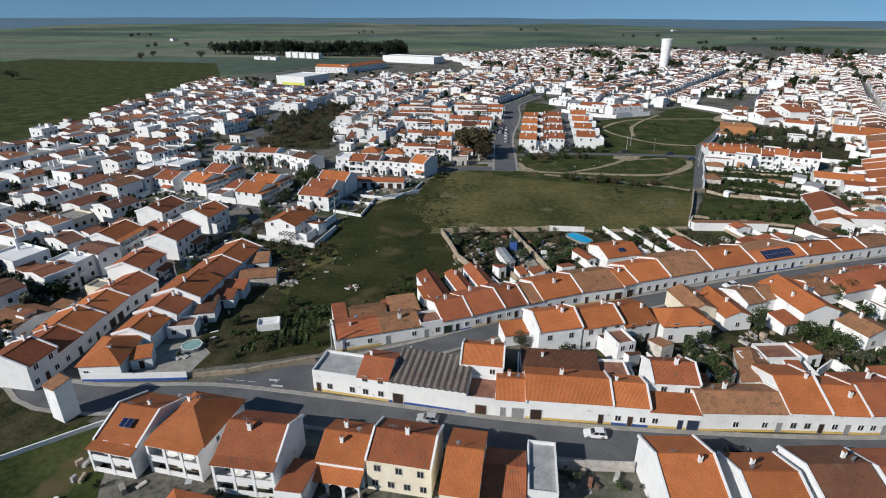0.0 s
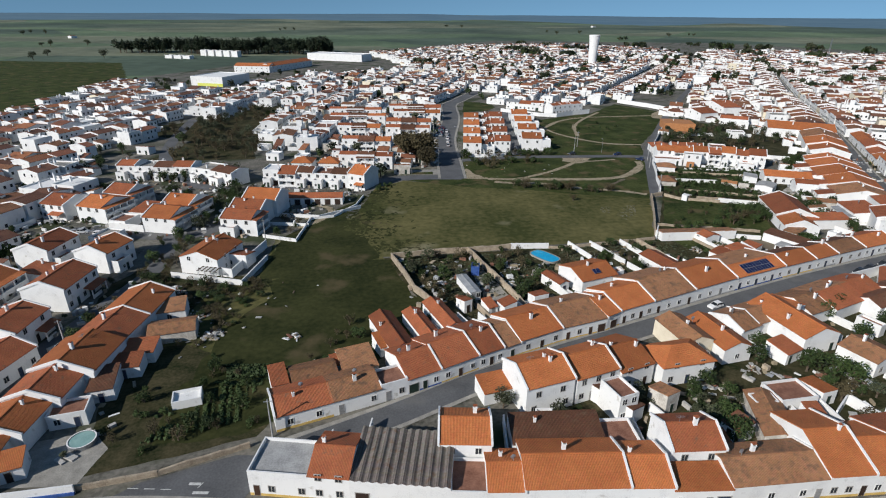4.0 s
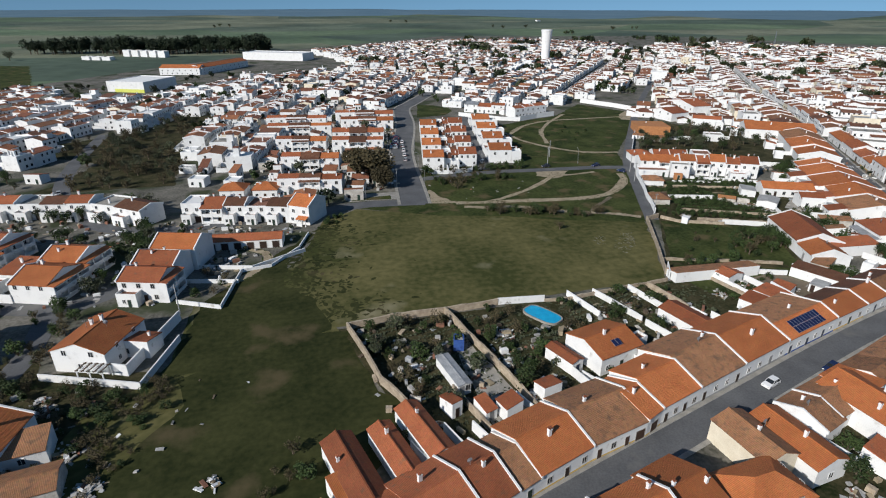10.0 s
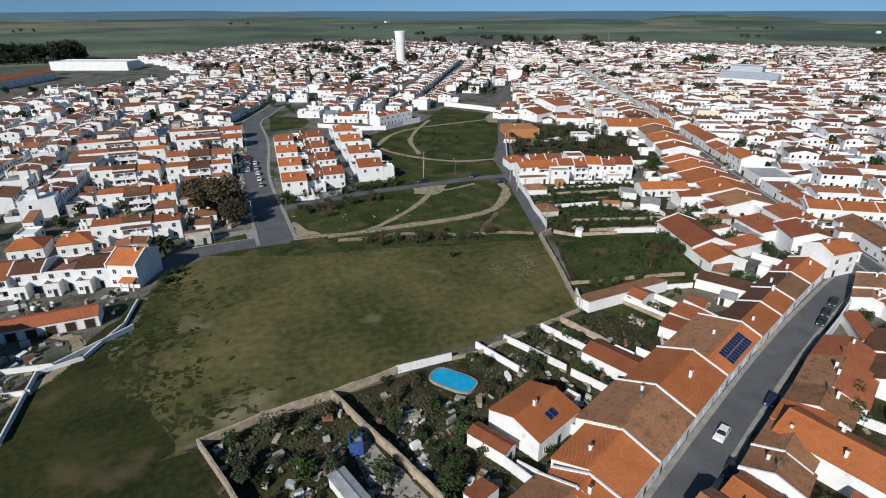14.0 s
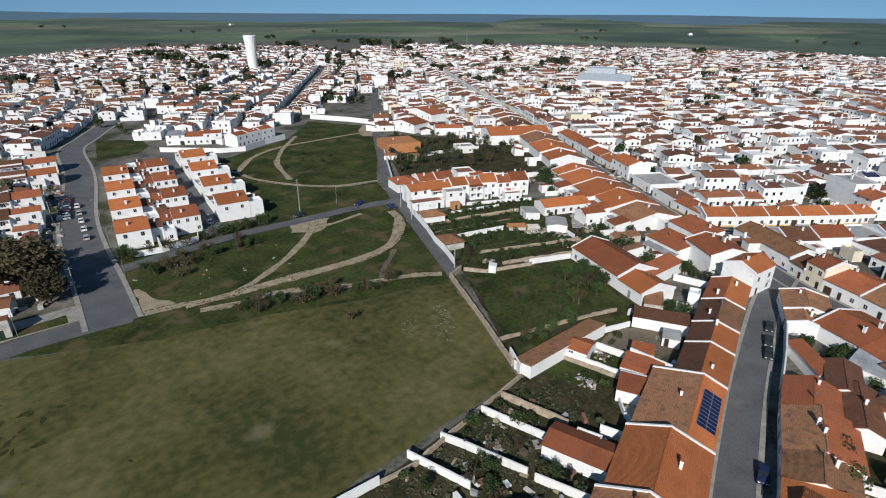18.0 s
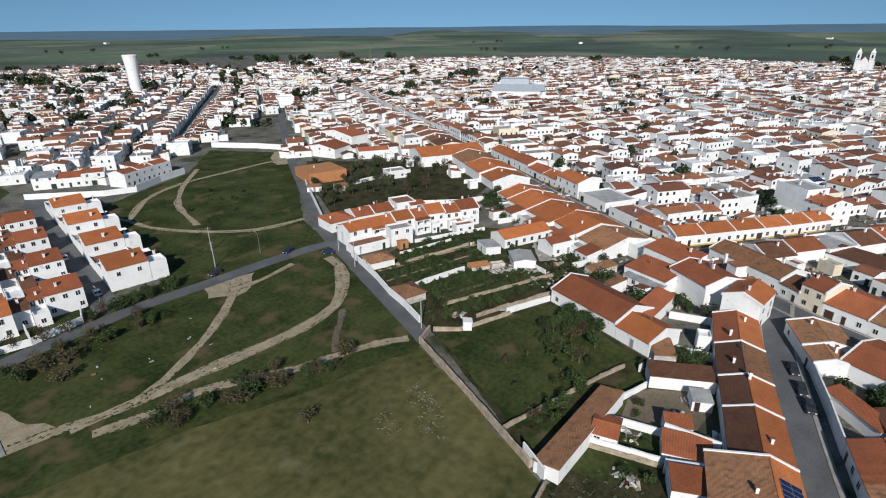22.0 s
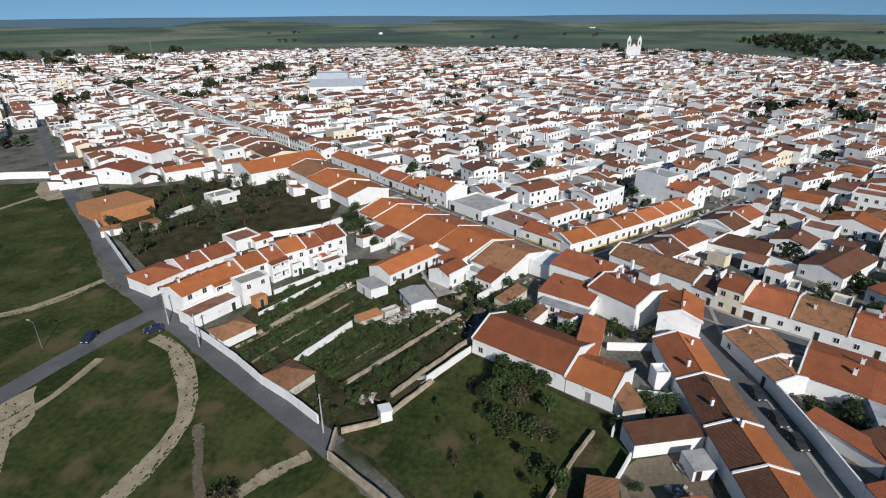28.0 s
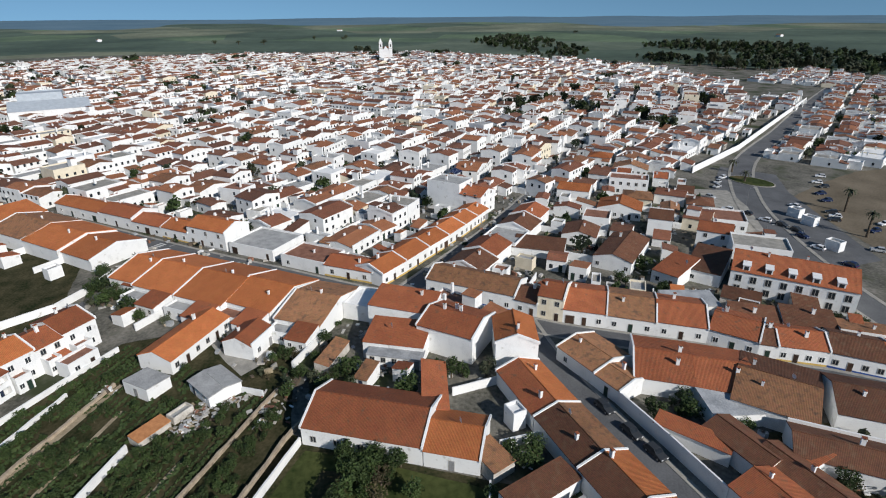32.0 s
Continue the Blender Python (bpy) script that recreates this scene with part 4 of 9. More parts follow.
        RNG.shuffle(kinds)
        if level == 0:
            kinds = kinds[:2]
        front = "".join(kinds)
    wm = RNG.choice(WINDOWS)
    dm = RNG.choice(DOOR_MESH)
    def window(u, zc, ww, hh, face=0):
        m = pose(u, face_y + 0.03, zc) if face == 0 else pose(u, d, zc, 0, 0, 180) if face == 1 else pose(0, u, zc, 0, 0, -90) if face == 2 else pose(w, u, zc, 0, 0, 90)
        window_part(wm, top, m @ Matrix.Diagonal((ww, 1, hh, 1)))
    n = len(front)
    for k, c in enumerate(front):
        u = w * (k + 0.5) / n
        if c == "W":
            window(u, 1.55, 1.1, 1.3)
        elif c == "D":
            part("door", dm, top, pose(u, face_y + 0.02, 0.05) @ Matrix.Diagonal((1.0, 1, 2.1, 1)))
        elif c == "G":
            part("garage_door", dm, top, pose(u, face_y + 0.02, 0.05) @ Matrix.Diagonal((2.2, 1, 2.2, 1)))
    if level >= 1:
        for f in range(1, floors):
            for k in range(max(2, n - 1)):
                window(w * (k + 0.5) / max(2, n - 1), 1.6 + 2.9 * f, 1.1, 1.35)
    if level >= 2 and floors >= 2 and "r" not in coping:
        for f in range(floors):
            for k in range(2):
                window(d * (k + 0.7) / 2.4, 1.6 + 2.9 * f, 0.9, 1.1, 3)
    if back:
        for f in range(floors):
            for k in range(max(2, int(w / 3))):
                window(w * (k + 0.5) / max(2, int(w / 3)), 1.6 + 2.9 * f, 0.9, 1.1, 1)
    if level >= 2 and floors <= 2 and DISHES.random() < 0.4 and roof != "flat":
        part("satellite_dish", DISH, top, pose(w * DISHES.uniform(0.1, 0.9), d * 0.5, h + rise + 0.2, 0, 0, 190 - ang))
    for code in extras:
        extra(code, top, w, d, h, tile)
    word = {"hip": "hipped ", "flat": "flat terrace roof", "cross": "gabled "}.get(roof, "")
    if not label:
        size = ("single", "two", "three")[floors - 1]
        tone = "cream" if wall is CREAM else "bare weathered" if wall is OLDWALL else "white"
        clay = {TILE_NEW: "bright orange", TILE_MID: "red", TILE_OLD: "weathered brownish", TILE_DARK: "dark brown"}.get(tile, "red")
        label = f"{tone} {size}-storey house with a flat terrace roof" if roof == "flat" else f"{tone} {size}-storey house with a {clay} {word}tiled roof"
        if band:
            label += f" and {band} plinth"
    return tagged(top, label, "house", group)


def annex(x, y, ang, w, d, h, roof="lean", tile=None, wall=None, label="", name="shed", force=False, level=0):
    """A small outbuilding in a yard."""
    return house(x, y, ang, w, d, h, roof, None, tile, wall, level, "", 0, "", "D" if RNG.random() < 0.4 else ".", False, label or "small white yard outbuilding with a sloping roof", "", force, 1, name)


def terrace(pts, widths, d, h, level=2, group="", rise=None, tiles=None, band=None, coping=True, jitter=0.4, roof="ridge", annexes=True, back=False, fronts=None, chimneys=1, force=True):
    """A row of joined houses whose fronts follow the line of points, with the bodies on its left. widths: a number, or a list."""
    line = [Vector(p) for p in pts]
    total = sum((b - a).length for a, b in zip(line, line[1:]))
    if not isinstance(widths, (list, tuple)):
        n = max(1, round(total / widths))
        widths = [RNG.uniform(0.8, 1.2) for _ in range(n)]
    k = total / sum(widths)
    def at(s):
        for a, b in zip(line, line[1:]):
            L = (b - a).length
            if s <= L or b is line[-1]:
                return a + (b - a) * (s / L)
            s -= L
    s, made = 0.0, []
    for i, w in enumerate(widths):
        a, b = at(s), at(s + w * k)
        s += w * k
        ang = math.degrees(math.atan2(b.y - a.y, b.x - a.x))
        dd = d * RNG.uniform(1 - jitter * 0.3, 1 + jitter * 0.3)
        hh = h + RNG.uniform(-jitter, jitter)
        ww = (b - a).length
        ob = house(a.x, a.y, ang, ww, dd, hh, roof, rise, tiles[i % len(tiles)] if tiles else None, None, level, ("l" if i == 0 else "") + "r" if coping and RNG.random() < 0.85 else "",
                   (RNG.random() < 0.75) if chimneys == 1 else chimneys, band if band is not None else RNG.choice(("", "", "yellow", "blue", "grey")), fronts[i % len(fronts)] if fronts else "auto", back, "", group, force)
        if ob:
            made.append(ob)
            if annexes:
                c, sn = math.cos(radians(ang)), math.sin(radians(ang))
                for _ in range(2):
                    aw, ad = RNG.uniform(2.2, 4.5), RNG.uniform(2.5, 6)
                    u, v = RNG.uniform(0, max(0.1, ww - aw)), dd + RNG.uniform(0.2, 5)
                    annex(a.x + u * c - v * sn, a.y + u * sn + v * c, ang, aw, ad, RNG.uniform(2.2, 2.9), RNG.choice(("lean", "fall", "flat", "flat")))
    return made


def inside(x, y, poly):
    hit = False
    for (x0, y0), (x1, y1) in zip(poly, poly[1:] + poly[:1]):
        if (y0 > y) != (y1 > y) and x < (x1 - x0) * (y - y0) / (y1 - y0) + x0:
            hit = not hit
    return hit


def quarter(poly, ang, pitch, block, width, depth, heights, level, gap=0.03, roofs=("ridge",) * 7 + ("cross",) * 5 + ("flat",) * 4 + ("hip",), yards=0.7, tiles=None, wobble=0.0, group="", skip=0.0, coping=0.25, where=None):
    """Fills a part of the town with rows of joined houses, back to back, with walled yards between them and streets before them."""
    c, s = math.cos(radians(ang)), math.sin(radians(ang))
    us = [x * c + y * s for x, y in poly]
    vs = [-x * s + y * c for x, y in poly]
    v, k = min(vs), 0
    while v < max(vs):
        flip = k % 2
        u = min(us) + RNG.uniform(-4, 4)
        last = None
        while u < max(us):
            w = width * RNG.choice((0.7, 0.85, 1.0, 1.0, 1.2, 1.4, 1.7))
            if block and (u - min(us)) % block < 6:
                u += 6
                continue
            cell = int((u - min(us)) / block) if block else 0
            if cell != last:
                last, base, deep = cell, RNG.choice(heights), depth * RNG.uniform(0.9, 1.15)
            bend = lambda a: wobble * noise.noise((a * 0.007, v * 0.0012, ang)) + 0.6 * noise.noise((a * 0.05, v, 3))
            vv = v + bend(u + w / 2)
            lean = math.degrees(math.atan2(bend(u + w) - bend(u), w)) + (RNG.gauss(0, 4) if level < 0 else 0)
            vv += RNG.uniform(-1.2, 1.2) if level < 0 else 0
            mid = ((u + w / 2) * c - (vv + depth / 2) * s, (u + w / 2) * s + (vv + depth / 2) * c)
            if inside(*mid, poly) and (where is None or where(*mid)) and RNG.random() > skip:
                d = deep * RNG.choice((0.95, 1.0, 1.0, 1.1))
                hh = (base if RNG.random() < 0.45 else RNG.choice(heights)) + RNG.uniform(-0.3, 0.6)
                roof = RNG.choice(roofs)
                cp = "lr"[: 1 + (RNG.random() < 0.5)] if RNG.random() < coping else ""
                o = (u, vv, ang + lean) if flip else (u + w, vv + depth, ang + 180 + lean)
                ob = house(o[0] * c - o[1] * s, o[0] * s + o[1] * c, o[2], w, d, hh, roof, None, RNG.choice(tiles or (TILES if level >= 0 else HAZED_TILES)), None, level, cp, RNG.random() < 0.5, "", "auto", False, "", group)
                if ob:
                    # party wall of the yard behind, and what stands in the yard
                    g, room = Geo(), RNG.uniform(2.5, 5.5)
                    g.box(-0.12, d, 0, 0.12, d + room, RNG.uniform(1.9, 2.6), WHITE)
                    if RNG.random() < 0.5:
                        g.box(0.12, d + room - 0.24, 0, w, d + room, 2.0, WHITE)
                    far(o[0] * c - o[1] * s, o[0] * s + o[1] * c, o[2], g, YARDS)
                    for _ in range(2 if RNG.random() < yards else 0):
                        aw, ad = RNG.uniform(2.5, 6), RNG.uniform(2.5, 6)
                        gp = RNG.choice((0.05, 0.05, 2.5))
                        vy = vv + d + gp if flip else vv + depth - d - ad - gp
                        uu = u + RNG.uniform(0, max(0.1, w - aw))
                        annex(uu * c - vy * s, uu * s + vy * c, ang + lean, aw, ad, RNG.uniform(2.4, 3.4), RNG.choice(("lean", "flat", "flat", "fall")), level=-1)
                u += w + (RNG.uniform(2, 6) if RNG.random() < gap else 0)
            else:
                u += w
        v += pitch[flip]
        k += 1


def districts(poly, seeds, pitch, block, width, depth, heights, wobble=15.0):
    """Fills a large part of the town district by district, each with its own lie of the streets, and a few tree-grown squares."""
    xs, ys = [p[0] for p in poly], [p[1] for p in poly]
    for _ in range(int((max(xs) - min(xs)) * (max(ys) - min(ys)) / 9000)):
        x, y = RNG.uniform(min(xs), max(xs)), RNG.uniform(min(ys), max(ys))
        if inside(x, y, poly):
            w, d = RNG.uniform(6, 22), RNG.uniform(5, 12)
            claim(x, y, RNG.uniform(0, 90), w, d, True)
            for _ in range(int(w * d / 14)):
                far_tree(x + RNG.gauss(0, w * 0.3), y + RNG.gauss(0, w * 0.3), RNG.uniform(4, 9.5))
    for i, (_, _, ang) in enumerate(seeds):
        near = lambda x, y, i=i: min(range(len(seeds)), key=lambda k: (seeds[k][0] - x) ** 2 + (seeds[k][1] - y) ** 2) == i
        quarter(poly, ang, pitch, block, width, depth, heights, -1, 0.03, wobble=wobble, where=near)


def infill(poly, n, ang, level=-1, size=(3, 7), heights=(2.4, 2.6, 3.0, 3.4), trees=0.12):
    """Outbuildings, walls and a few trees in whatever ground the rows have left open."""
    xs, ys = [p[0] for p in poly], [p[1] for p in poly]
    for _ in range(n):
        x, y = RNG.uniform(min(xs), max(xs)), RNG.uniform(min(ys), max(ys))
        if not inside(x, y, poly):
            continue
        w, d, a = RNG.uniform(*size), RNG.uniform(*size) * 1.2, ang + RNG.choice((0, 90, 180, 270)) + RNG.uniform(-6, 6)
        if RNG.random() < trees:
            if (round(x / CELL), round(y / CELL)) not in TAKEN:
                TAKEN.add((round(x / CELL), round(y / CELL)))
                h = RNG.uniform(2.5, 6)
                if level < 0:
                    far_tree(x, y, h * 1.15)
                else:
                    plant(RNG.choice(("fruit", "shrub", "olive")), x, y, h, h * RNG.uniform(0.8, 1.2), "trees among the houses")
            continue
        if len(cells(x, y, a, w, d) & TAKEN) == 0:
            house(x, y, a, w, d, RNG.choice(heights), RNG.choice(("flat", "lean", "lean", "fall", "ridge")), None, None, WHITE if RNG.random() < 0.85 else OLDWALL, level, "", 0, "", "D" if level >= 0 else ".", False, "small white outbuilding in a back yard" if level >= 0 else "", "", False, 1, "shed")


def row(pts, specs, group="", level=2, coping="r", annexes=True, back=False):
    """Joined houses along a broken line, one from each point to the next, bodies on the left.
    specs: depth, eave height, tile, ground-floor openings, plinth, and what else house() takes."""
    for i, ((x0, y0), (x1, y1)) in enumerate(zip(pts, pts[1:])):
        spec = specs[i % len(specs)]
        if spec is None:
            continue
        d, h, tile, front, band = spec[:5]
        more = dict(spec[5]) if len(spec) > 5 else {}
        ang, w = math.degrees(math.atan2(y1 - y0, x1 - x0)), math.hypot(x1 - x0, y1 - y0)
        cp = more.pop("coping", ("l" if i == 0 and coping else "") + coping)
        house(x0, y0, ang, w, d, h, more.pop("roof", "ridge"), more.pop("rise", None), tile, more.pop("wall", WHITE), level, cp, more.pop("chimneys", 1), band, front, more.pop("back", back), "", group, True, **more)
        if annexes:
            c, sn = math.cos(radians(ang)), math.sin(radians(ang))
            far_end = d + RNG.uniform(4, 9)
            ends = [(x0 + w * c - k * sn, y0 + w * sn + k * c) for k in (d + 0.2, far_end)]
            if not any((round(x / CELL), round(y / CELL)) in TAKEN for x, y in ((ends[0][0] + (ends[1][0] - ends[0][0]) * q, ends[0][1] + (ends[1][1] - ends[0][1]) * q) for q in (0.5, 0.8, 1))):
                wall_run(ends, RNG.uniform(1.6, 2.3), WHITE, "white wall between two back yards", 0.25)
            for _ in range(2):
                aw, ad = RNG.uniform(2.2, 4.5), RNG.uniform(2.5, 6)
                u, v = RNG.uniform(0, max(0.1, w - aw)), d + RNG.uniform(0.4, 5)
                annex(x0 + u * c - v * sn, y0 + u * sn + v * c, ang, aw, ad, RNG.uniform(2.2, 2.9), RNG.choice(("lean", "fall", "flat", "flat")))


def wall_run(pts, h, mat, label, thick=0.3, uneven=0.0, cap=None):
    """A free-standing wall along a line of points."""
    g = Geo()
    for (x0, y0), (x1, y1) in zip(pts, pts[1:]):
        L = math.hypot(x1 - x0, y1 - y0)
        ux, uy = (x1 - x0) / L, (y1 - y0) / L
        nx, ny = -uy * thick / 2, ux * thick / 2
        n = max(1, int(L / 2.2)) if uneven else 1
        hs = [h + (RNG.uniform(-uneven, uneven) if uneven else 0) for _ in range(n + 1)]
        for k in range(n):
            a, b = L * k / n, L * (k + 1) / n
            if k == 0:
                a -= thick / 2
            if k == n - 1:
                b += thick / 2
            p, q = (x0 + ux * a, y0 + uy * a), (x0 + ux * b, y0 + uy * b)
            z0, z1 = hs[k], hs[k + 1]
            c = [(p[0] - nx, p[1] - ny), (q[0] - nx, q[1] - ny), (q[0] + nx, q[1] + ny), (p[0] + nx, p[1] + ny)]
            zs = [z0, z1, z1, z0]
            for i in range(4):
                j = (i + 1) % 4
                g.face([(*c[i], 0), (*c[j], 0), (*c[j], zs[j]), (*c[i], zs[i])], mat)
            g.face([(*c[i], zs[i]) for i in range(4)], cap or mat)
        m = max(1, int(L))
        for k in range(m + 1):
            TAKEN.add((round((x0 + (x1 - x0) * k / m) / CELL), round((y0 + (y1 - y0) * k / m) / CELL)))
    return tagged(new("garden_wall", g.mesh("garden_wall")), label, "wall", kind="structure")


# ---- plants ----
def limb(g, p0, p1, r0, r1, mat, n=5):
    a, b = Vector(p0), Vector(p1)
    w = (b - a).normalized()
    u = w.orthogonal().normalized()
    v = w.cross(u)
    ring = [[c + (u * math.cos(6.2832 * k / n) + v * math.sin(6.2832 * k / n)) * r for k in range(n)] for c, r in ((a, r0), (b, r1))]
    for k in range(n):
        j = (k + 1) % n
        g.face([ring[0][k], ring[0][j], ring[1][j], ring[1][k]], mat)


def plant_meshes(seed, mat, leaves, size, spread, low, lean=0.0, tall=1.0):
    """A trunk with limbs, and a crown of many small leaf clumps in uneven lobes; one metre high and one metre across at scale 1."""
    r = random.Random(seed)
    t, c = Geo(), Geo()
    limb(t, (0, 0, -0.03), (lean * 0.3, 0, low), 0.045, 0.032, BARK, 7)
    lobes = []
    for k in range(7):
        a, q = k * 2.4 + r.uniform(-0.4, 0.4), r.uniform(0.12, 0.3) * spread
        z = low + (1 - low) * r.uniform(0.25, 0.78)
        e = (lean * 0.3 + q * math.cos(a), q * math.sin(a), z)
        limb(t, (lean * 0.3, 0, low * r.uniform(0.7, 1)), e, 0.022, 0.008, BARK, 4)
        lobes.append((Vector(e), r.uniform(0.15, 0.27) * spread, r.uniform(0.14, 0.24) * (1 - low) * 1.7 * tall))
    for _ in range(leaves):
        o, rad, hz = r.choice(lobes)
        v = Vector((r.gauss(0, 1), r.gauss(0, 1), r.gauss(0, 1))).normalized() * r.uniform(0.55, 1.05)
        p = o + Vector((v.x * rad, v.y * rad, v.z * hz))
        if p.z < 0.02:
            p.z = 0.02 + r.random() * 0.1
        u = Vector((r.gauss(0, 1), r.gauss(0, 1), r.gauss(0, 0.6))).normalized()
        w = u.orthogonal().normalized()
        w.rotate(Matrix.Rotation(r.uniform(0, 6.28), 3, u))
        s = size * r.uniform(0.6, 1.4)
        c.face([p - u * s, p + w * s * 0.55, p + u * s, p - w * s * 0.5 + u.cross(w) * s * 0.3], mat)
    return t.mesh("trunk"), c.mesh("crown")


PLANTS = {
    "olive": [plant_meshes(k, LEAF_OLIVE, 520, 0.05, 1.0, 0.28) for k in (1, 2)],
    "fruit": [plant_meshes(k, LEAF_GREEN, 560, 0.05, 1.0, 0.25) for k in (3, 4, 5)],
    "shrub": [plant_meshes(k, LEAF_GREEN, 420, 0.06, 1.1, 0.06) for k in (6, 7)],
    "dry": [plant_meshes(k, LEAF_BROWN, 330, 0.045, 1.0, 0.22) for k in (8, 9)],
    "big": [plant_meshes(10, LEAF_BROWN, 5200, 0.034, 1.15, 0.10)],
    "pine": [plant_meshes(k, LEAF_PINE, 720, 0.055, 1.05, 0.22) for k in (11, 12)],
    "cypress": [plant_meshes(13, LEAF_PINE, 420, 0.05, 0.55, 0.05, 0, 1.2)],
}
PLANT_LABEL = {"olive": ("olive_tree", "grey-green olive tree with an uneven crown"), "fruit": ("fruit_tree", "dark green garden fruit tree"), "shrub": ("shrub", "dense dark green garden shrub"),
               "dry": ("bare_tree", "brownish half-bare winter tree"), "big": ("broad_tree", "large rounded olive-brown tree beside the street"), "pine": ("pine_tree", "dark green pine tree"), "cypress": ("cypress", "narrow dark cypress tree")}


def plant(kind, x, y, h, w=None, group=""):
    t, c = RNG.choice(PLANTS[kind])
    nm, lb = PLANT_LABEL[kind]
    w = w or h
    ob = new(nm, t)
    ob.matrix_basis = pose(x, y, 0, 0, 0, RNG.uniform(0, 360)) @ Matrix.Diagonal((w, w, h, 1))
    part("crown", c, ob)
    return tagged(ob, lb, "shrub" if kind == "shrub" else "tree", group)


FAR_CROWNS = []
for k in range(5):
    r9, g9 = random.Random(40 + k), Geo()
    lobes9 = [(r9.uniform(-0.28, 0.28), r9.uniform(-0.28, 0.28), r9.uniform(0.35, 0.8), r9.uniform(0.16, 0.28)) for _ in range(6)]
    limb(g9, (0, 0, 0), (0, 0, 0.5), 0.05, 0.03, BARK, 4)
    for _ in range(190):
        a9, b9, c9, q9 = r9.choice(lobes9)
        v9 = Vector((r9.gauss(0, 1), r9.gauss(0, 1), r9.gauss(0, 1))).normalized() * q9 * r9.uniform(0.6, 1.05)
        p9 = Vector((a9, b9, max(0.1, c9))) + v9
        u9 = Vector((r9.gauss(0, 1), r9.gauss(0, 1), r9.gauss(0, 0.6))).normalized() * r9.uniform(0.05, 0.11)
        w9 = u9.orthogonal() * 0.7
        g9.face([p9 - u9, p9 + w9, p9 + u9, p9 - w9], (LEAF_GREEN, LEAF_OLIVE, LEAF_PINE, LEAF_GREEN, LEAF_OLIVE)[k])
    FAR_CROWNS.append(g9)


def far_tree(x, y, h):
    """A tree among distant roofs."""
    g, t = Geo(), RNG.choice(FAR_CROWNS)
    g.f, g.m, g.uv, g.mats = t.f, t.m, t.uv, t.mats
    w = h * RNG.uniform(0.75, 1.15)
    g.v = [(a * w, b * w, c * h) for a, b, c in t.v]
    far(x, y, RNG.uniform(0, 360), g, FARTREES)


def crop(poly, ang, pitch, mat, size, label, step=0.5):
    """Rows of low garden greens, one object."""
    g, c, s = Geo(), math.cos(radians(ang)), math.sin(radians(ang))
    us, vs = [x * c + y * s for x, y in poly], [-x * s + y * c for x, y in poly]
    v = min(vs)
    while v < max(vs):
        u = min(us)
        thick = RNG.uniform(0.5, 1.2)
        while u < max(us):
            u += step * RNG.uniform(0.7, 1.3)
            x, y = u * c - v * s, u * s + v * c
            if not inside(x, y, poly) or (round(x / CELL), round(y / CELL)) in TAKEN or noise.noise((x * 0.12, y * 0.12, 9)) < -0.25:
                continue
            for _ in range(4):
                a, q = RNG.uniform(0, 6.28), size * thick * RNG.uniform(0.6, 1.3)
                dx, dy = math.cos(a) * q, math.sin(a) * q
                ox, oy = x + RNG.uniform(-q, q) * 0.8, y + RNG.uniform(-q, q) * 0.8
                g.face([(ox - dx, oy - dy, 0.05 + q * 0.2), (ox + dy * 0.6, oy - dx * 0.6, 0.05 + q * 0.9), (ox + dx, oy + dy, 0.05 + q * 0.3), (ox - dy * 0.6, oy + dx * 0.6, 0.05 + q * 1.1)], mat)
        v += pitch * RNG.uniform(0.85, 1.15)
    return tagged(new("crop_rows", g.mesh("crop_rows")), label, "plants", kind="stuff")


def grove(poly, n, kinds, h=(2.5, 5), group="", free=True, w=1.0):
    """Plants scattered over a plot, off the walls and houses."""
    xs, ys = [p[0] for p in poly], [p[1] for p in poly]
    made = tries = 0
    while made < n and tries < n * 12:
        tries += 1
        x, y = RNG.uniform(min(xs), max(xs)), RNG.uniform(min(ys), max(ys))
        if not inside(x, y, poly) or (free and (round(x / CELL), round(y / CELL)) in TAKEN):
            continue
        k = RNG.uniform(*h)
        plant(RNG.choice(kinds), x, y, k, k * w * RNG.uniform(0.85, 1.25), group)
        made += 1


def weeds(name, poly, n, mat, size, label):
    """Low tufts over rough ground, one object."""
    g, xs, ys = Geo(), [p[0] for p in poly], [p[1] for p in poly]
    k = 0
    while k < n:
        x, y = RNG.uniform(min(xs), max(xs)), RNG.uniform(min(ys), max(ys))
        if not inside(x, y, poly) or noise.noise((x * 0.08, y * 0.08, 5)) < RNG.uniform(-0.5, 0.35):
            k += 0.2
            continue
        k += 1
        for _ in range(4):
            a, s = RNG.uniform(0, 6.28), size * RNG.uniform(0.5, 1.3)
            dx, dy = math.cos(a) * s, math.sin(a) * s
            ox, oy = RNG.uniform(-s, s), RNG.uniform(-s, s)
            g.face([(x + ox - dx, y + oy - dy, 0.05), (x + ox + dx, y + oy + dy, 0.05), (x + ox + dx * 0.6 - dy * 0.4, y + oy + dy * 0.6 + dx * 0.4, 0.05 + s * 0.4), (x + ox - dx * 0.6 - dy * 0.4, y + oy - dy * 0.6 + dx * 0.4, 0.05 + s * 0.5)], mat)
    return tagged(new(name, g.mesh(name)), label, "plants", kind="stuff")


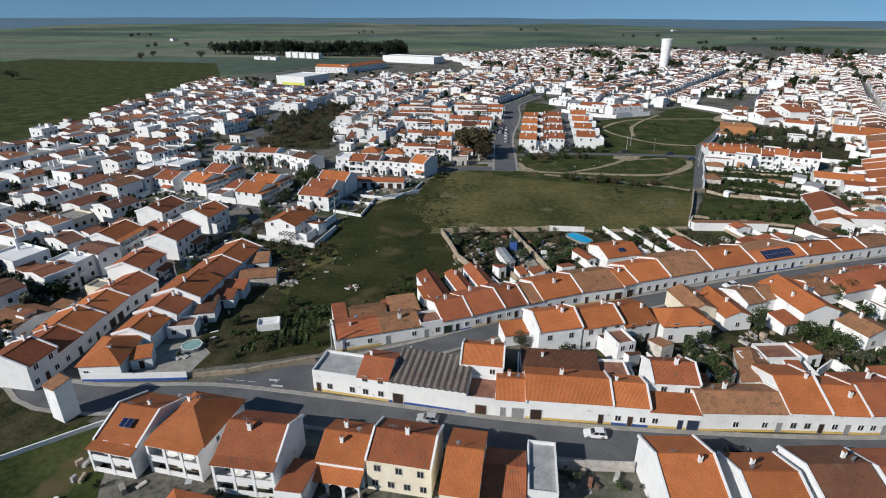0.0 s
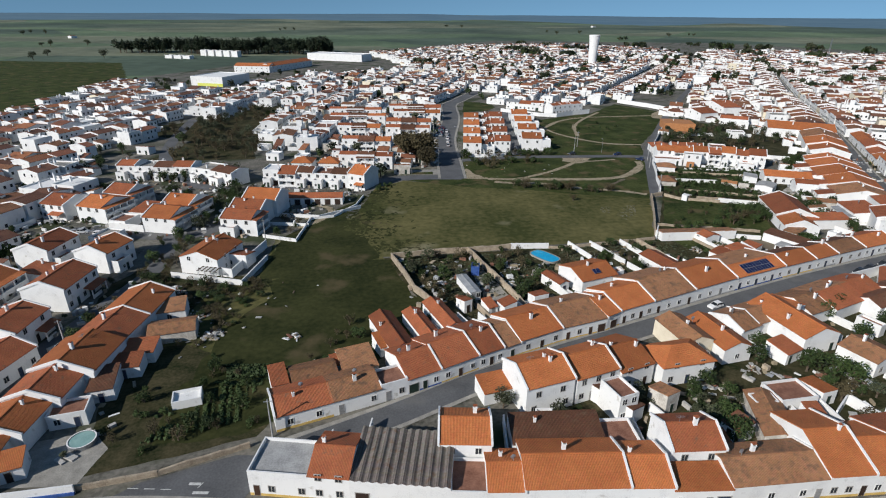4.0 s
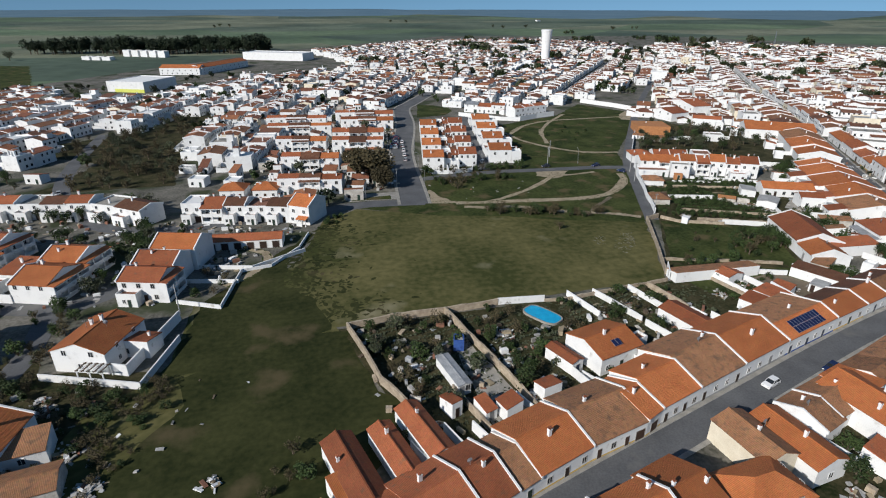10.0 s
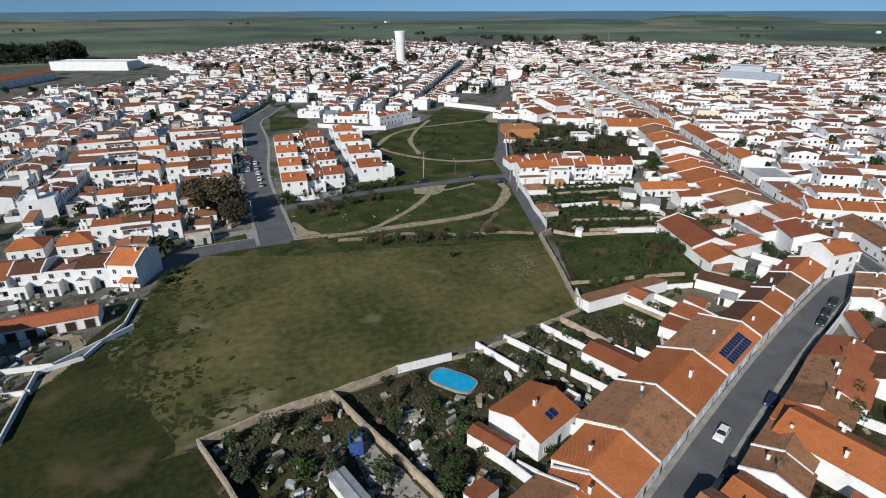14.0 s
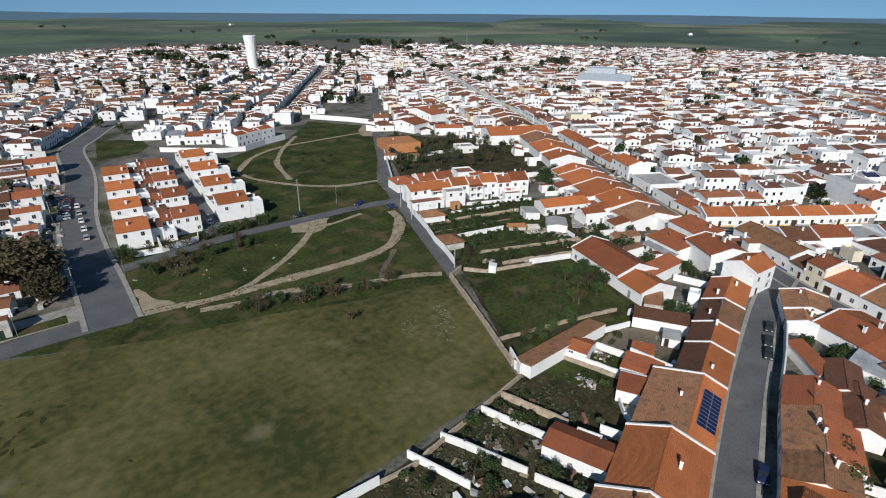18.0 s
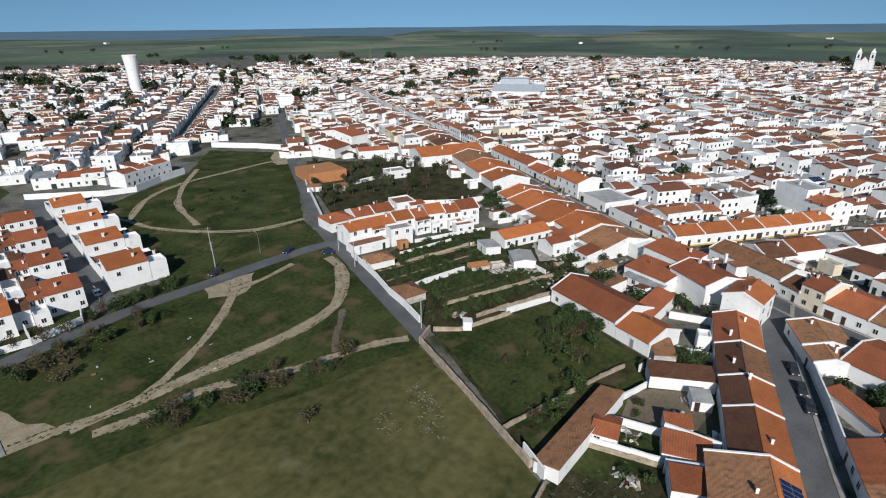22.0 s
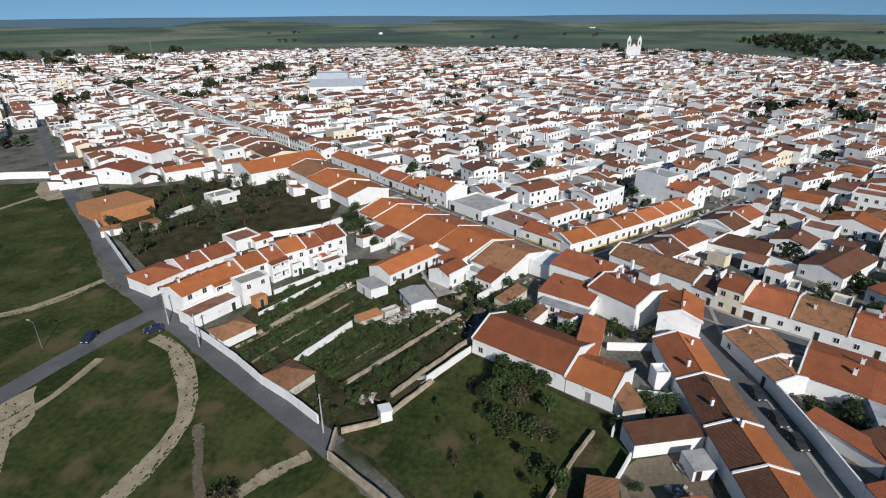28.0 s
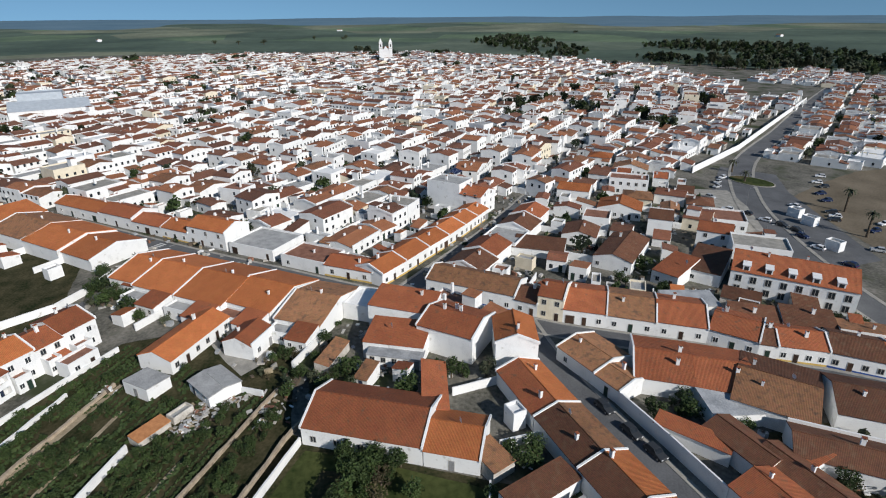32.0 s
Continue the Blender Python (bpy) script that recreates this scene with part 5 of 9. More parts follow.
# ---- cars ----
RUBBER = noisy("tyre_rubber", (0.015, 0.015, 0.015), (0.03, 0.03, 0.03), 4, 0.9)
CARGLASS = noisy("car_glass", (0.01, 0.012, 0.015), (0.03, 0.035, 0.04), 2, 0.08)
LAMP = noisy("car_lamp_lens", (0.5, 0.5, 0.48), (0.7, 0.7, 0.68), 5, 0.2)
REDLAMP = noisy("car_tail_lens", (0.25, 0.01, 0.01), (0.4, 0.02, 0.02), 5, 0.2)
PAINTS = {n: noisy(n + "_car_paint", c, tuple(k * 1.12 for k in c), 1, 0.25) for n, c in
          (("white", (0.70, 0.70, 0.70)), ("silver", (0.38, 0.39, 0.40)), ("dark grey", (0.035, 0.038, 0.042)), ("dark blue", (0.015, 0.025, 0.07)), ("red", (0.25, 0.02, 0.02)))}


def car_parts(paint, L=3.9, W=1.65):
    body, glass = Geo(), Geo()
    side = [(-L / 2, 0.35), (-L / 2, 0.72), (-L / 2 + 0.25, 0.86), (L / 2 - 1.15, 0.92), (L / 2 - 0.15, 0.74), (L / 2, 0.58), (L / 2, 0.3), (-L / 2 + 0.1, 0.25)]
    for yy, flip in ((W / 2, False), (-W / 2, True)):
        body.face([(a, yy * (0.94 if h > 0.8 else 1), h) for a, h in (side[::-1] if not flip else side)], paint)
    for (a, h), (b, k) in zip(side, side[1:] + side[:1]):
        y0, y1 = W / 2 * (0.94 if h > 0.8 else 1), W / 2 * (0.94 if k > 0.8 else 1)
        body.face([(a, -y0, h), (a, y0, h), (b, y1, k), (b, -y1, k)], paint)
    x0, x1, t0, t1 = -L / 2 + 0.22, L / 2 - 1.1, -L / 2 + 0.6, L / 2 - 1.85
    yb, yt, zb, zt = W / 2 * 0.92, W / 2 * 0.76, 0.87, 1.40
    q = [(x0, zb), (x1, zb), (t1, zt), (t0, zt)]
    for sg in (1, -1):
        f = [(x0, sg * yb, zb), (x1, sg * yb, zb), (t1, sg * yt, zt), (t0, sg * yt, zt)]
        glass.face(f if sg < 0 else f[::-1], CARGLASS)
    glass.face([(x1, -yb, zb), (x1, yb, zb), (t1, yt, zt), (t1, -yt, zt)], CARGLASS)
    glass.face([(x0, yb, zb), (x0, -yb, zb), (t0, -yt, zt), (t0, yt, zt)], CARGLASS)
    body.box(t0 - 0.05, -yt - 0.02, zt - 0.02, t1 + 0.06, yt + 0.02, zt + 0.05, paint)
    for sg in (1, -1):
        for xa, xb in ((x0, t0), (x1, t1), ((x0 + x1) / 2, (t0 + t1) / 2)):
            limb(body, (xa, sg * (yb + 0.01), zb), (xb, sg * (yt + 0.01), zt), 0.04, 0.04, paint, 4)
    w = Geo()
    n = 12
    for y0, y1, rr, mat in ((-0.1, 0.1, 0.31, RUBBER), (-0.11, 0.11, 0.19, METAL)):
        pts = [(rr * math.cos(6.2832 * k / n), rr * math.sin(6.2832 * k / n)) for k in range(n)]
        for k in range(n):
            a, b = pts[k], pts[(k + 1) % n]
            w.face([(a[0], y0, a[1]), (a[0], y1, a[1]), (b[0], y1, b[1]), (b[0], y0, b[1])], mat)
        w.face([(a, y0, b) for a, b in pts], mat)
        w.face([(a, y1, b) for a, b in pts[::-1]], mat)
    lamp, tail = Geo(), Geo()
    lamp.box(-0.06, -0.17, -0.08, 0.03, 0.17, 0.08, LAMP, bottom=True)
    tail.box(-0.03, -0.12, -0.1, 0.05, 0.12, 0.1, REDLAMP, bottom=True)
    return body.mesh("body"), glass.mesh("window_glass"), w.mesh("wheel"), lamp.mesh("headlight"), tail.mesh("tail_light")


CARS = {n: car_parts(p) for n, p in PAINTS.items()}


def car(x, y, ang, paint, group="", scale=1.0):
    b, gl, w, la, ta = CARS[paint]
    top = new("car")
    top.matrix_basis = pose(x, y, 0.1, 0, 0, ang) @ Matrix.Diagonal((scale, scale, scale, 1))
    part("body", b, top)
    part("window_glass", gl, top)
    for a in (-1.2, 1.2):
        for c in (-0.74, 0.74):
            part("wheel", w, top, pose(a, c, 0.31))
    for c in (-0.55, 0.55):
        part("headlight", la, top, pose(1.95, c, 0.62))
        part("tail_light", ta, top, pose(-1.95, c, 0.62))
    return tagged(top, f"{paint} hatchback car parked on the asphalt", "car", group)


# ---- north row of the narrow street ----
N, M, O, D = TILE_NEW, TILE_MID, TILE_OLD, TILE_DARK
G1 = "north row of the narrow street"
claim(86, 151.5, 15, 52, 18, True)      # open yards behind the row
claim(134, 160, 15, 14, 10, True)
row([(-23, 98.6), (-13.5, 101.5), (-4.9, 104.2), (0.1, 105.8), (6.7, 108.4), (14.7, 112), (20.4, 114.3), (24.4, 116), (34.7, 119.8), (46.2, 122.9), (50.1, 124.8), (59.9, 128.2), (72.9, 132.6), (87.1, 137.3), (104.8, 142.7), (116.9, 146.2), (126.2, 149), (137.9, 152.3), (151.3, 155.8)],
    [(8, 3.2, M, "WW", "yellow", {"coping": "l"}), (8, 3.2, O, "D.W", "", {"coping": ""}), (5, 3.4, TERRACE, "DW", "", {"roof": "flat", "chimneys": 0}), (11, 3.5, M, "GDW", "blue"), (12, 3.5, M, "WDW", "yellow"), (12, 3.4, M, "WDW", ""),
     (11, 3.2, O, "D", "yellow", {"chimneys": 0}), (12, 3.5, N, "WDW", "yellow"), (12.5, 3.5, O, "DWDG", "yellow"), (11, 3.8, N, "G", "yellow"), (12, 3.9, N, "DWDW", "grey"), (14, 3.8, O, "DWWD", "grey"), (13, 3.9, N, "WWDW", "grey"),
     (12.5, 3.8, N, "DWDWDW", "blue", {"split": 0.32, "rear": O, "rise": 1.6}), (9, 3.6, N, "WDW", "yellow", {"rear": D, "rise": 1.5}), (9, 3.5, N, "WDW", "grey", {"rear": D, "rise": 1.5}), (9, 3.4, O, "DWW", "", {"rear": D, "rise": 1.5}), (9, 3.3, N, "WDWWD", "", {"chimneys": 2, "rise": 1.6, "rear": M})], G1)
house(151.9, 155.7, -8, 10, 8.3, 6.7, "ridge", 1.7, N, WHITE, 2, "l", 1, "", "DW", label="tall white gabled house on the street corner", force=True)
# back wings and the house by the pool
house(-2.4, 116, 18, 5, 15, 3.2, "cross", 1.1, M, WHITE, 2, "", 1, "", "..", label="white back wing with a red tiled roof", force=True)
house(4.2, 120.5, 18, 4, 12, 2.9, "cross", 0.8, M, WHITE, 1, "", 1, "", ".", label="narrow back wing with a red tiled roof", force=True)
house(9.6, 123.5, 18, 4.2, 13, 2.9, "cross", 0.9, M, WHITE, 1, "", 1, "", ".", label="narrow back wing with a red tiled roof", force=True)
house(-21, 107.5, 16, 8.5, 6.5, 2.6, "ridge", 1.0, O, OLDWALL, 1, "", 0, "", "D", label="low shed with an old brown tiled roof", force=True)
house(-12, 110.5, 16, 7, 7, 2.6, "lean", 0.9, O, OLDWALL, 1, "", 0, "", "D", label="low shed with an old brown tiled roof", force=True)
house(46.5, 139.5, 16, 11, 10.5, 4.0, "ridge", 1.6, N, WHITE, 2, "", 1, "", "WDW", label="white house beside the pool with a solar heater", force=True)
house(41.2, 141.0, 22, 3.0, 7.4, 2.8, "cross", 0.5, M, WHITE, 1, "", 0, "", "D", label="low white wing with a tiled roof", force=True)
house(74.5, 141.5, 16, 6, 16, 2.8, "cross", 0.9, M, WHITE, 1, "", 0, "", ".", label="long white back wing with a tiled roof", force=True)
house(91.4, 156.6, -66, 5.4, 4.8, 2.7, "lean", 0.6, M, WHITE, 1, "", 0, "", ".", label="white back wing with a red tiled lean-to roof", force=True)
house(18.1, 139.9, 12, 2.5, 10.4, 2.3, "cross", 0.25, SHEET, WHITE, 1, "", 0, "", "DW", label="grey sheet-roofed garden hut", force=True)
house(84.6, 171.1, -2, 24.5, 4.4, 2.2, "fall", 0.7, O, WHITE, 1, "", 0, "", ".", label="long low white shed with an old tiled roof", force=True)
house(95.8, 171.0, -77, 4.4, 5.4, 2.5, "ridge", 0.7, M, WHITE, 1, "", 0, "", "W.", label="small white yard house with a pink tiled roof", force=True)
house(105.2, 161.8, -66, 4.6, 3, 2.3, "lean", 0.5, M, WHITE, 1, "", 0, "", ".", label="small yard store with a red lean-to roof", force=True)
house(98.6, 160.2, -72, 7.6, 5.4, 2.3, "lean", 0.4, M, WHITE, 1, "", 0, "", "..", label="low white yard wing with a red roof", force=True)
house(114.8, 159.8, -64, 3.6, 3.6, 2.2, "lean", 0.3, CONCRETE, WHITE, 1, "", 0, "", "D.", label="small white yard store with a grey roof", force=True)
house(117.0, 168.2, -63, 12, 4.4, 2.8, "lean", 0.5, D, WHITE, 1, "", 0, "", ".", label="long low white wing with a dark tiled roof", force=True)
house(125.2, 170.0, -60, 4.4, 6, 2.4, "lean", 0.6, O, OLDWALL, 1, "", 0, "", ".", label="small yard house with an old brown roof", force=True)
house(135.8, 164.4, -70, 2.6, 3, 3.4, "flat", None, WHITE, WHITE, 1, "", 0, "", ".", label="white stair tower behind the street row", force=True, name="stair_block")
wall_run([(103.4, 170.8), (109.6, 171), (116.6, 168.6)], 1.5, WHITE, "white wall between two back yards", 0.3, 0.12)
wall_run([(95.4, 171.4), (97.0, 164.4), (98.0, 160)], 1.8, WHITE, "white wall between two back yards", 0.3, 0.1)
wall_run([(95.0, 171.2), (96.6, 164.2), (97.6, 159.8)], 0.9, RUBBLE, "old stone foot of a yard wall", 0.4, 0.12)
wall_run([(103.2, 169.6), (104.9, 161.6)], 1.6, WHITE, "white wall between two back yards", 0.3, 0.1)
wall_run([(105.0, 161.6), (105.6, 153.2)], 3.0, WHITE, "white parapet between two yard roofs", 0.35)
wall_run([(96.8, 159), (100.6, 151)], 2.9, WHITE, "white parapet between two yard roofs", 0.35)
wall_run([(91.1, 155.4), (88.8, 153), (87.6, 150.6)], 1.2, WHITE, "white wall of a small court", 0.3)
wall_run([(132.3, 167.4), (133.4, 160.7)], 2.0, WHITE, "white wall between two back yards", 0.3)
wall_run([(121, 171.4), (124.6, 170.6)], 1.7, WHITE, "white wall between two back yards")
sheet_part("yard_paving", [(105.4, 169.4), (113.4, 170), (117, 167.4), (121.4, 159.8), (116, 156.6), (110, 157.4), (106.6, 164)], 0.06, SAND, "trodden brown earth and concrete in a back yard", "pavement", 0.4)
sheet_part("yard_paving", [(91.2, 154.6), (89, 152.4), (88.2, 150.4), (95, 150.4), (95.4, 152.4)], 0.06, PAVE, "grey paved court behind a house", "pavement", 0.1)

# ---- north side of the wide street ----
G2 = "north row of the wide street"
row([(-24.9, 85.7), (-16, 83.7), (-10.1, 82.4), (4.3, 79.3), (9.6, 78.5), (14.9, 77.9), (30, 76.4), (36.3, 75.7), (44.9, 74.9), (59.9, 74.6), (67, 74.3), (73.5, 74), (82, 74.2), (92, 75), (104, 76.5), (116, 79), (127, 82)],
    [(7, 4.2, CONCRETE, "DW.W", "yellow", {"roof": "flat", "chimneys": 0}), (9, 4.7, M, "WW", "yellow", {"coping": ""}), (10, 4.5, CORRUGATED, "G...", "blue", {"roof": "lean", "rise": 0.9, "chimneys": 0}),
     (6.5, 3.2, TERRACE, "G", "", {"roof": "flat", "chimneys": 0}), (8, 3.9, N, "DG", ""), (9.6, 4.3, N, "G..D", "yellow"), (9, 4.2, N, "WDW", "blue"), (4.5, 3.5, N, "W.DG", "yellow", {"roof": "lean", "rise": 0.9, "chimneys": 0}),
     (8, 4.0, O, "..W.WD", "yellow"), (14, 4.3, N, "WWD", "yellow"), (11, 4.1, N, "WDW", "yellow"), (12, 4.2, M, "WDGW", "yellow"), (10, 4.0, N, "WDW", "grey"), (10, 4, M, "WDWG", "yellow"), (10, 4, O, "WDW", "blue"), (9, 4, M, "WDW", "yellow")], G2)
house(3.4, 86.5, -8, 8.2, 8, 5.9, "ridge", 1.7, N, WHITE, 2, "lr", 1, "", "WDW", label="white two-storey house behind a terrace", force=True)
house(15.5, 87.5, -4, 15, 6, 3.4, "lean", 1.2, D, WHITE, 1, "", 1, "", ".", label="long rear roof of dark brown tiles", force=True)
house(38.2, 80.7, -4, 8.4, 8, 5.9, "ridge", 1.8, M, WHITE, 2, "lr", 1, "", "WWW", extras="n", label="white two-storey house with a balcony over the street", force=True)
house(30, 85.5, -3, 6, 6, 3, "flat", None, TERRACE, WHITE, 1, "", 0, "", ".", label="white rear building with a flat terrace", force=True)
house(57.3, 85, -19, 5.4, 12, 2.8, "cross", 0.9, O, OLDWALL, 1, "", 0, "", ".", label="long rear shed of old brown tiles", force=True)

# ---- between the two streets ----
house(20.2, 97, 13, 9.8, 9.6, 6.2, "ridge", 2.0, N, WHITE, 2, "lr", 2, "", "W.W", extras="n", label="white two-storey house with two chimneys", force=True)
house(30.3, 99.4, 16, 9.5, 9.4, 5.5, "ridge", 2.0, N, WHITE, 2, "r", 1, "", "WDWW", label="white two-storey house joined to its neighbour", force=True)
house(13.6, 101, 12, 6, 4.6, 2.7, "lean", 0.9, N, WHITE, 1, "", 0, "", ".", label="open shed with an orange tiled roof", force=True)
house(39.8, 101.6, 17, 8, 11, 4.6, "ridge", 2.0, N, WHITE, 2, "", 2, "", "WD", label="white house with an orange tiled roof", force=True)
house(35.8, 93.5, 15, 4, 5.5, 5.2, "flat", None, TERRACE, WHITE, 1, "", 0, "", "WW", label="white balcony tower at the back of a house", force=True)
house(41, 94.5, 120, 10, 3.5, 2.8, "lean", 0.6, D, WHITE, 1, "", 0, "", ".", label="long white garden annex", force=True)
house(48.5, 102.3, 6, 11.2, 7.6, 4.6, "hip", 1.9, N, WHITE, 2, "", 0, "", "WDW", label="white house with an orange pyramid roof", force=True)
house(57.4, 109.8, 8, 6.6, 10.5, 4.2, "cross", 1.3, O, CREAM, 2, "", 1, "", "..", label="cream old house with a weathered gabled roof", force=True)
house(64.6, 107.6, 8, 6.8, 12.8, 3.6, "cross", 1.3, N, WHITE, 2, "", 1, "", "W", label="white house with an orange gabled roof", force=True)
house(83.2, 108.6, 8, 9.2, 16, 4.2, "cross", 1.9, N, WHITE, 2, "", 2, "", "W.D", label="broad white house with a large orange gabled roof", force=True)
house(77.4, 105.8, 20, 5, 4.8, 2.6, "lean", 0.8, M, WHITE, 1, "", 0, "", "D.", label="low white shed with a red lean-to roof", force=True)
house(74.9, 93.4, 10, 3.4, 5, 2.5, "fall", 0.6, N, WHITE, 1, "", 0, "", "D", label="small white yard store with an orange roof", force=True)
house(91.8, 99.8, 18, 8, 7.6, 3.5, "cross", 1.2, O, WHITE, 1, "", 1, "", "W.", label="white yard house with an old gabled roof", force=True)
wall_run([(75, 90), (80.5, 93.8), (82, 88.5)], 2.2, WHITE, "white wall between two back yards")
sheet_part("green_verge", [(52.4, 88), (55.9, 95.7), (61.5, 96.2), (58.4, 88)], 0.06, GRASS, "small walled lawn in a back garden", "grass", 0.4)
house(65.6, 92, 3, 7.4, 5.4, 2.9, "flat", None, TERRACE, WHITE, 1, "", 0, "", "WD", label="white garden building with a flat roof", force=True)
G3 = "south row of the narrow street"
row([(155.5, 150.6), (146, 146.4), (140.3, 143.8)], [(10, 3.2, O, "W.", "", {"rise": 1.2}), (7, 3.0, O, "D", "", {"rise": 1.0})], G3, annexes=False)
row([(118, 137.3), (108.5, 134.6), (97.2, 130.7), (90.5, 128.6), (84, 126.6), (76, 124.2), (70.2, 122.2)], [(9, 3.3, M, "DWW", "", {"coping": ""}), (11, 3.3, O, "WDW", "", {"coping": "", "rear": M, "chimneys": 2}), (10, 3.3, O, "W", "", {"coping": ""}), (8, 3.6, N, "G", "", {"roof": "lean", "rise": 1.2}), (8, 3.3, O, "WD", ""), (8.5, 3.3, O, "WDW", "")], G3)
wall_run([(140.3, 143.8), (129, 140.3), (118, 137.3)], 3.0, WHITE, "white street wall of a yard, in shade")

# ---- main street, west side near the corner ----
G4 = "west row of the main street"
row([(134.5, 93.5), (140.3, 105), (148.6, 115.2), (152.9, 124.6), (156.9, 134.4)], [(12, 3.6, D, "WDW", "yellow", {"coping": ""}), (17, 3.6, D, "WDWG", "yellow", {"coping": "", "rise": 1.8, "rear": O, "chimneys": 2}), (14.5, 3.5, M, "WDW", "", {"coping": "", "rise": 1.7}), (14.5, 3.6, M, "WDWW", "yellow", {"rise": 1.7, "chimneys": 2})], G4, annexes=False)
house(140.3, 118.4, 86.6, 11.8, 8.6, 2.8, "fall", 0.7, SHEET, WHITE, 1, "", 0, "", ".", label="rough block shed with a grey sheet roof", force=True)
house(132.5, 141.4, -135, 12, 3, 2.7, "lean", 0.6, M, WHITE, 1, "", 0, "", ".", label="narrow white yard wing with a red lean-to roof", force=True)
house(121.5, 125, 18, 11, 6, 3.2, "ridge", 1.1, D, WHITE, 1, "", 0, "", "W", label="white yard house with a red roof", force=True)
house(112, 120, 18, 14, 6, 3.2, "ridge", 1.2, D, WHITE, 1, "", 1, "", "W", label="white yard house with a red roof", force=True)
house(122, 108, 60, 14, 8, 3.4, "ridge", 1.4, D, WHITE, 1, "", 1, "", "WD", label="long white house with a red roof", force=True)

# ---- main street, east side ----
G5 = "east row of the main street"
row([(187.5, 174.5), (175.4, 154.6), (172.2, 150), (169.3, 144.8), (165.6, 136), (161.2, 126.5), (157, 117), (150.8, 109.7), (149.4, 106.5), (146, 98), (140.8, 89.7), (136.5, 80.5)],
    [(10, 4.3, O, "WDWDWW", "blue", {"chimneys": 2}), (9, 3.5, D, "WD", ""), (9, 6.0, M, "WD", "", {"wall": CREAM}), (14, 3.6, M, "GDW", "", {"rise": 2.0}), (14, 3.5, O, "WDW", "", {"rise": 1.9}), (13.5, 3.7, M, "WDW", "", {"rise": 1.9}), (11, 3.7, M, "WDW", "", {"rise": 1.6}),
     (8, 3.4, D, "D", ""), (9, 3.6, M, "WDWW", "yellow"), (10, 3.6, D, "WDWW", "blue"), (10, 3.6, M, "WDW", "")], G5)
HOTEL = house(178.6, 98.6, -126.5, 26.6, 14.5, 6.2, "ridge", 2.9, M, WHITE, 2, "", 2, "", "........", label="large white two-storey hotel with dormers and a red roof", force=True, floors=1)
for f in range(2):
    for k in range(8):
        window_part(WINDOWS[1], HOTEL, pose(1.9 + k * 3.25, 0, 1.6 + 2.75 * f) @ Matrix.Diagonal((1.5, 1, 1.9, 1)))
house(186.6, 106.2, -132, 9, 15, 3.5, "lean", 1.8, D, WHITE, 2, "", 0, "", "W.", label="broad white house with a dark red sloping roof", force=True)
house(186.4, 115.2, -143, 7, 13, 3.6, "lean", 1.2, M, WHITE, 2, "lr", 0, "", "WD", label="white yard house with a dark terrace and red roof", force=True)
house(197.2, 127, -129, 10.5, 20, 3.6, "cross", 1.5, D, WHITE, 2, "", 1, "", "W..W", label="long white house with a broad dark red roof", force=True)
house(208, 147.5, -113, 15, 8.5, 2.7, "lean", 0.8, D, WHITE, 1, "", 0, "", ".", label="long low white building with a dark red roof", force=True)
house(206.2, 91.6, -125, 9.5, 9.5, 5.8, "ridge", 1.3, M, WHITE, 2, "", 1, "", "WDW", label="white two-storey house beside the avenue", force=True)
house(169.2, 119.6, -97.5, 12.4, 7, 2.6, "lean", 0.4, SHEET, WHITE, 1, "", 0, "", "..", label="low yard building with a grey sheet roof", force=True)
house(171.6, 105.2, -128, 8.5, 5, 2.8, "lean", 0.9, D, OLDWALL, 1, "", 0, "", "..", label="old yard building with a dark brown roof", force=True)
house(165.9, 90.6, -120, 5.5, 6, 2.4, "lean", 0.8, D, OLDWALL, 1, "", 0, "", "..", label="ruined yard house with a dark roof", force=True)
wall_run([(215.6, 151.9), (200.6, 128.9), (191.6, 117.9)], 2.5, WHITE, "long white wall of the back yards", 0.35, 0.1)
grove([(176, 124), (186, 124), (182, 114), (177, 112)], 9, ("fruit", "shrub", "dry"), (2, 4), "trees in the yards behind the main street")
grove([(152, 83), (163, 86), (162, 76), (154, 74)], 9, ("shrub", "fruit"), (1.6, 3.4), "trees in the yards behind the main street")
row([(161.5, 109), (157.5, 99.5), (153, 90), (148.5, 81)], [(6.5, 3.0, D, "WD", "", {"roof": "lean", "rise": 1.0}), (7, 3.4, D, "W", "", {"roof": "lean", "rise": 1.2}), (6.5, 3.1, O, "WD", "", {"roof": "fall", "rise": 1.0})], "yard houses behind the main street", level=1, annexes=False)
for k in range(5):
    g = Geo()
    g.box(-0.8, 0, 0, 0.8, 3.2, 1.5, WHITE)
    g.box(-0.95, -0.1, 1.5, 0.95, 3.3, 1.65, WHITE, bottom=True)
    g.face([(-0.5, -0.02, 0.3), (0.5, -0.02, 0.3), (0.5, -0.02, 1.3), (-0.5, -0.02, 1.3)], GLASS)
    part("dormer", g, HOTEL, pose(3.2 + k * 4.9, 0.5, 6.2))
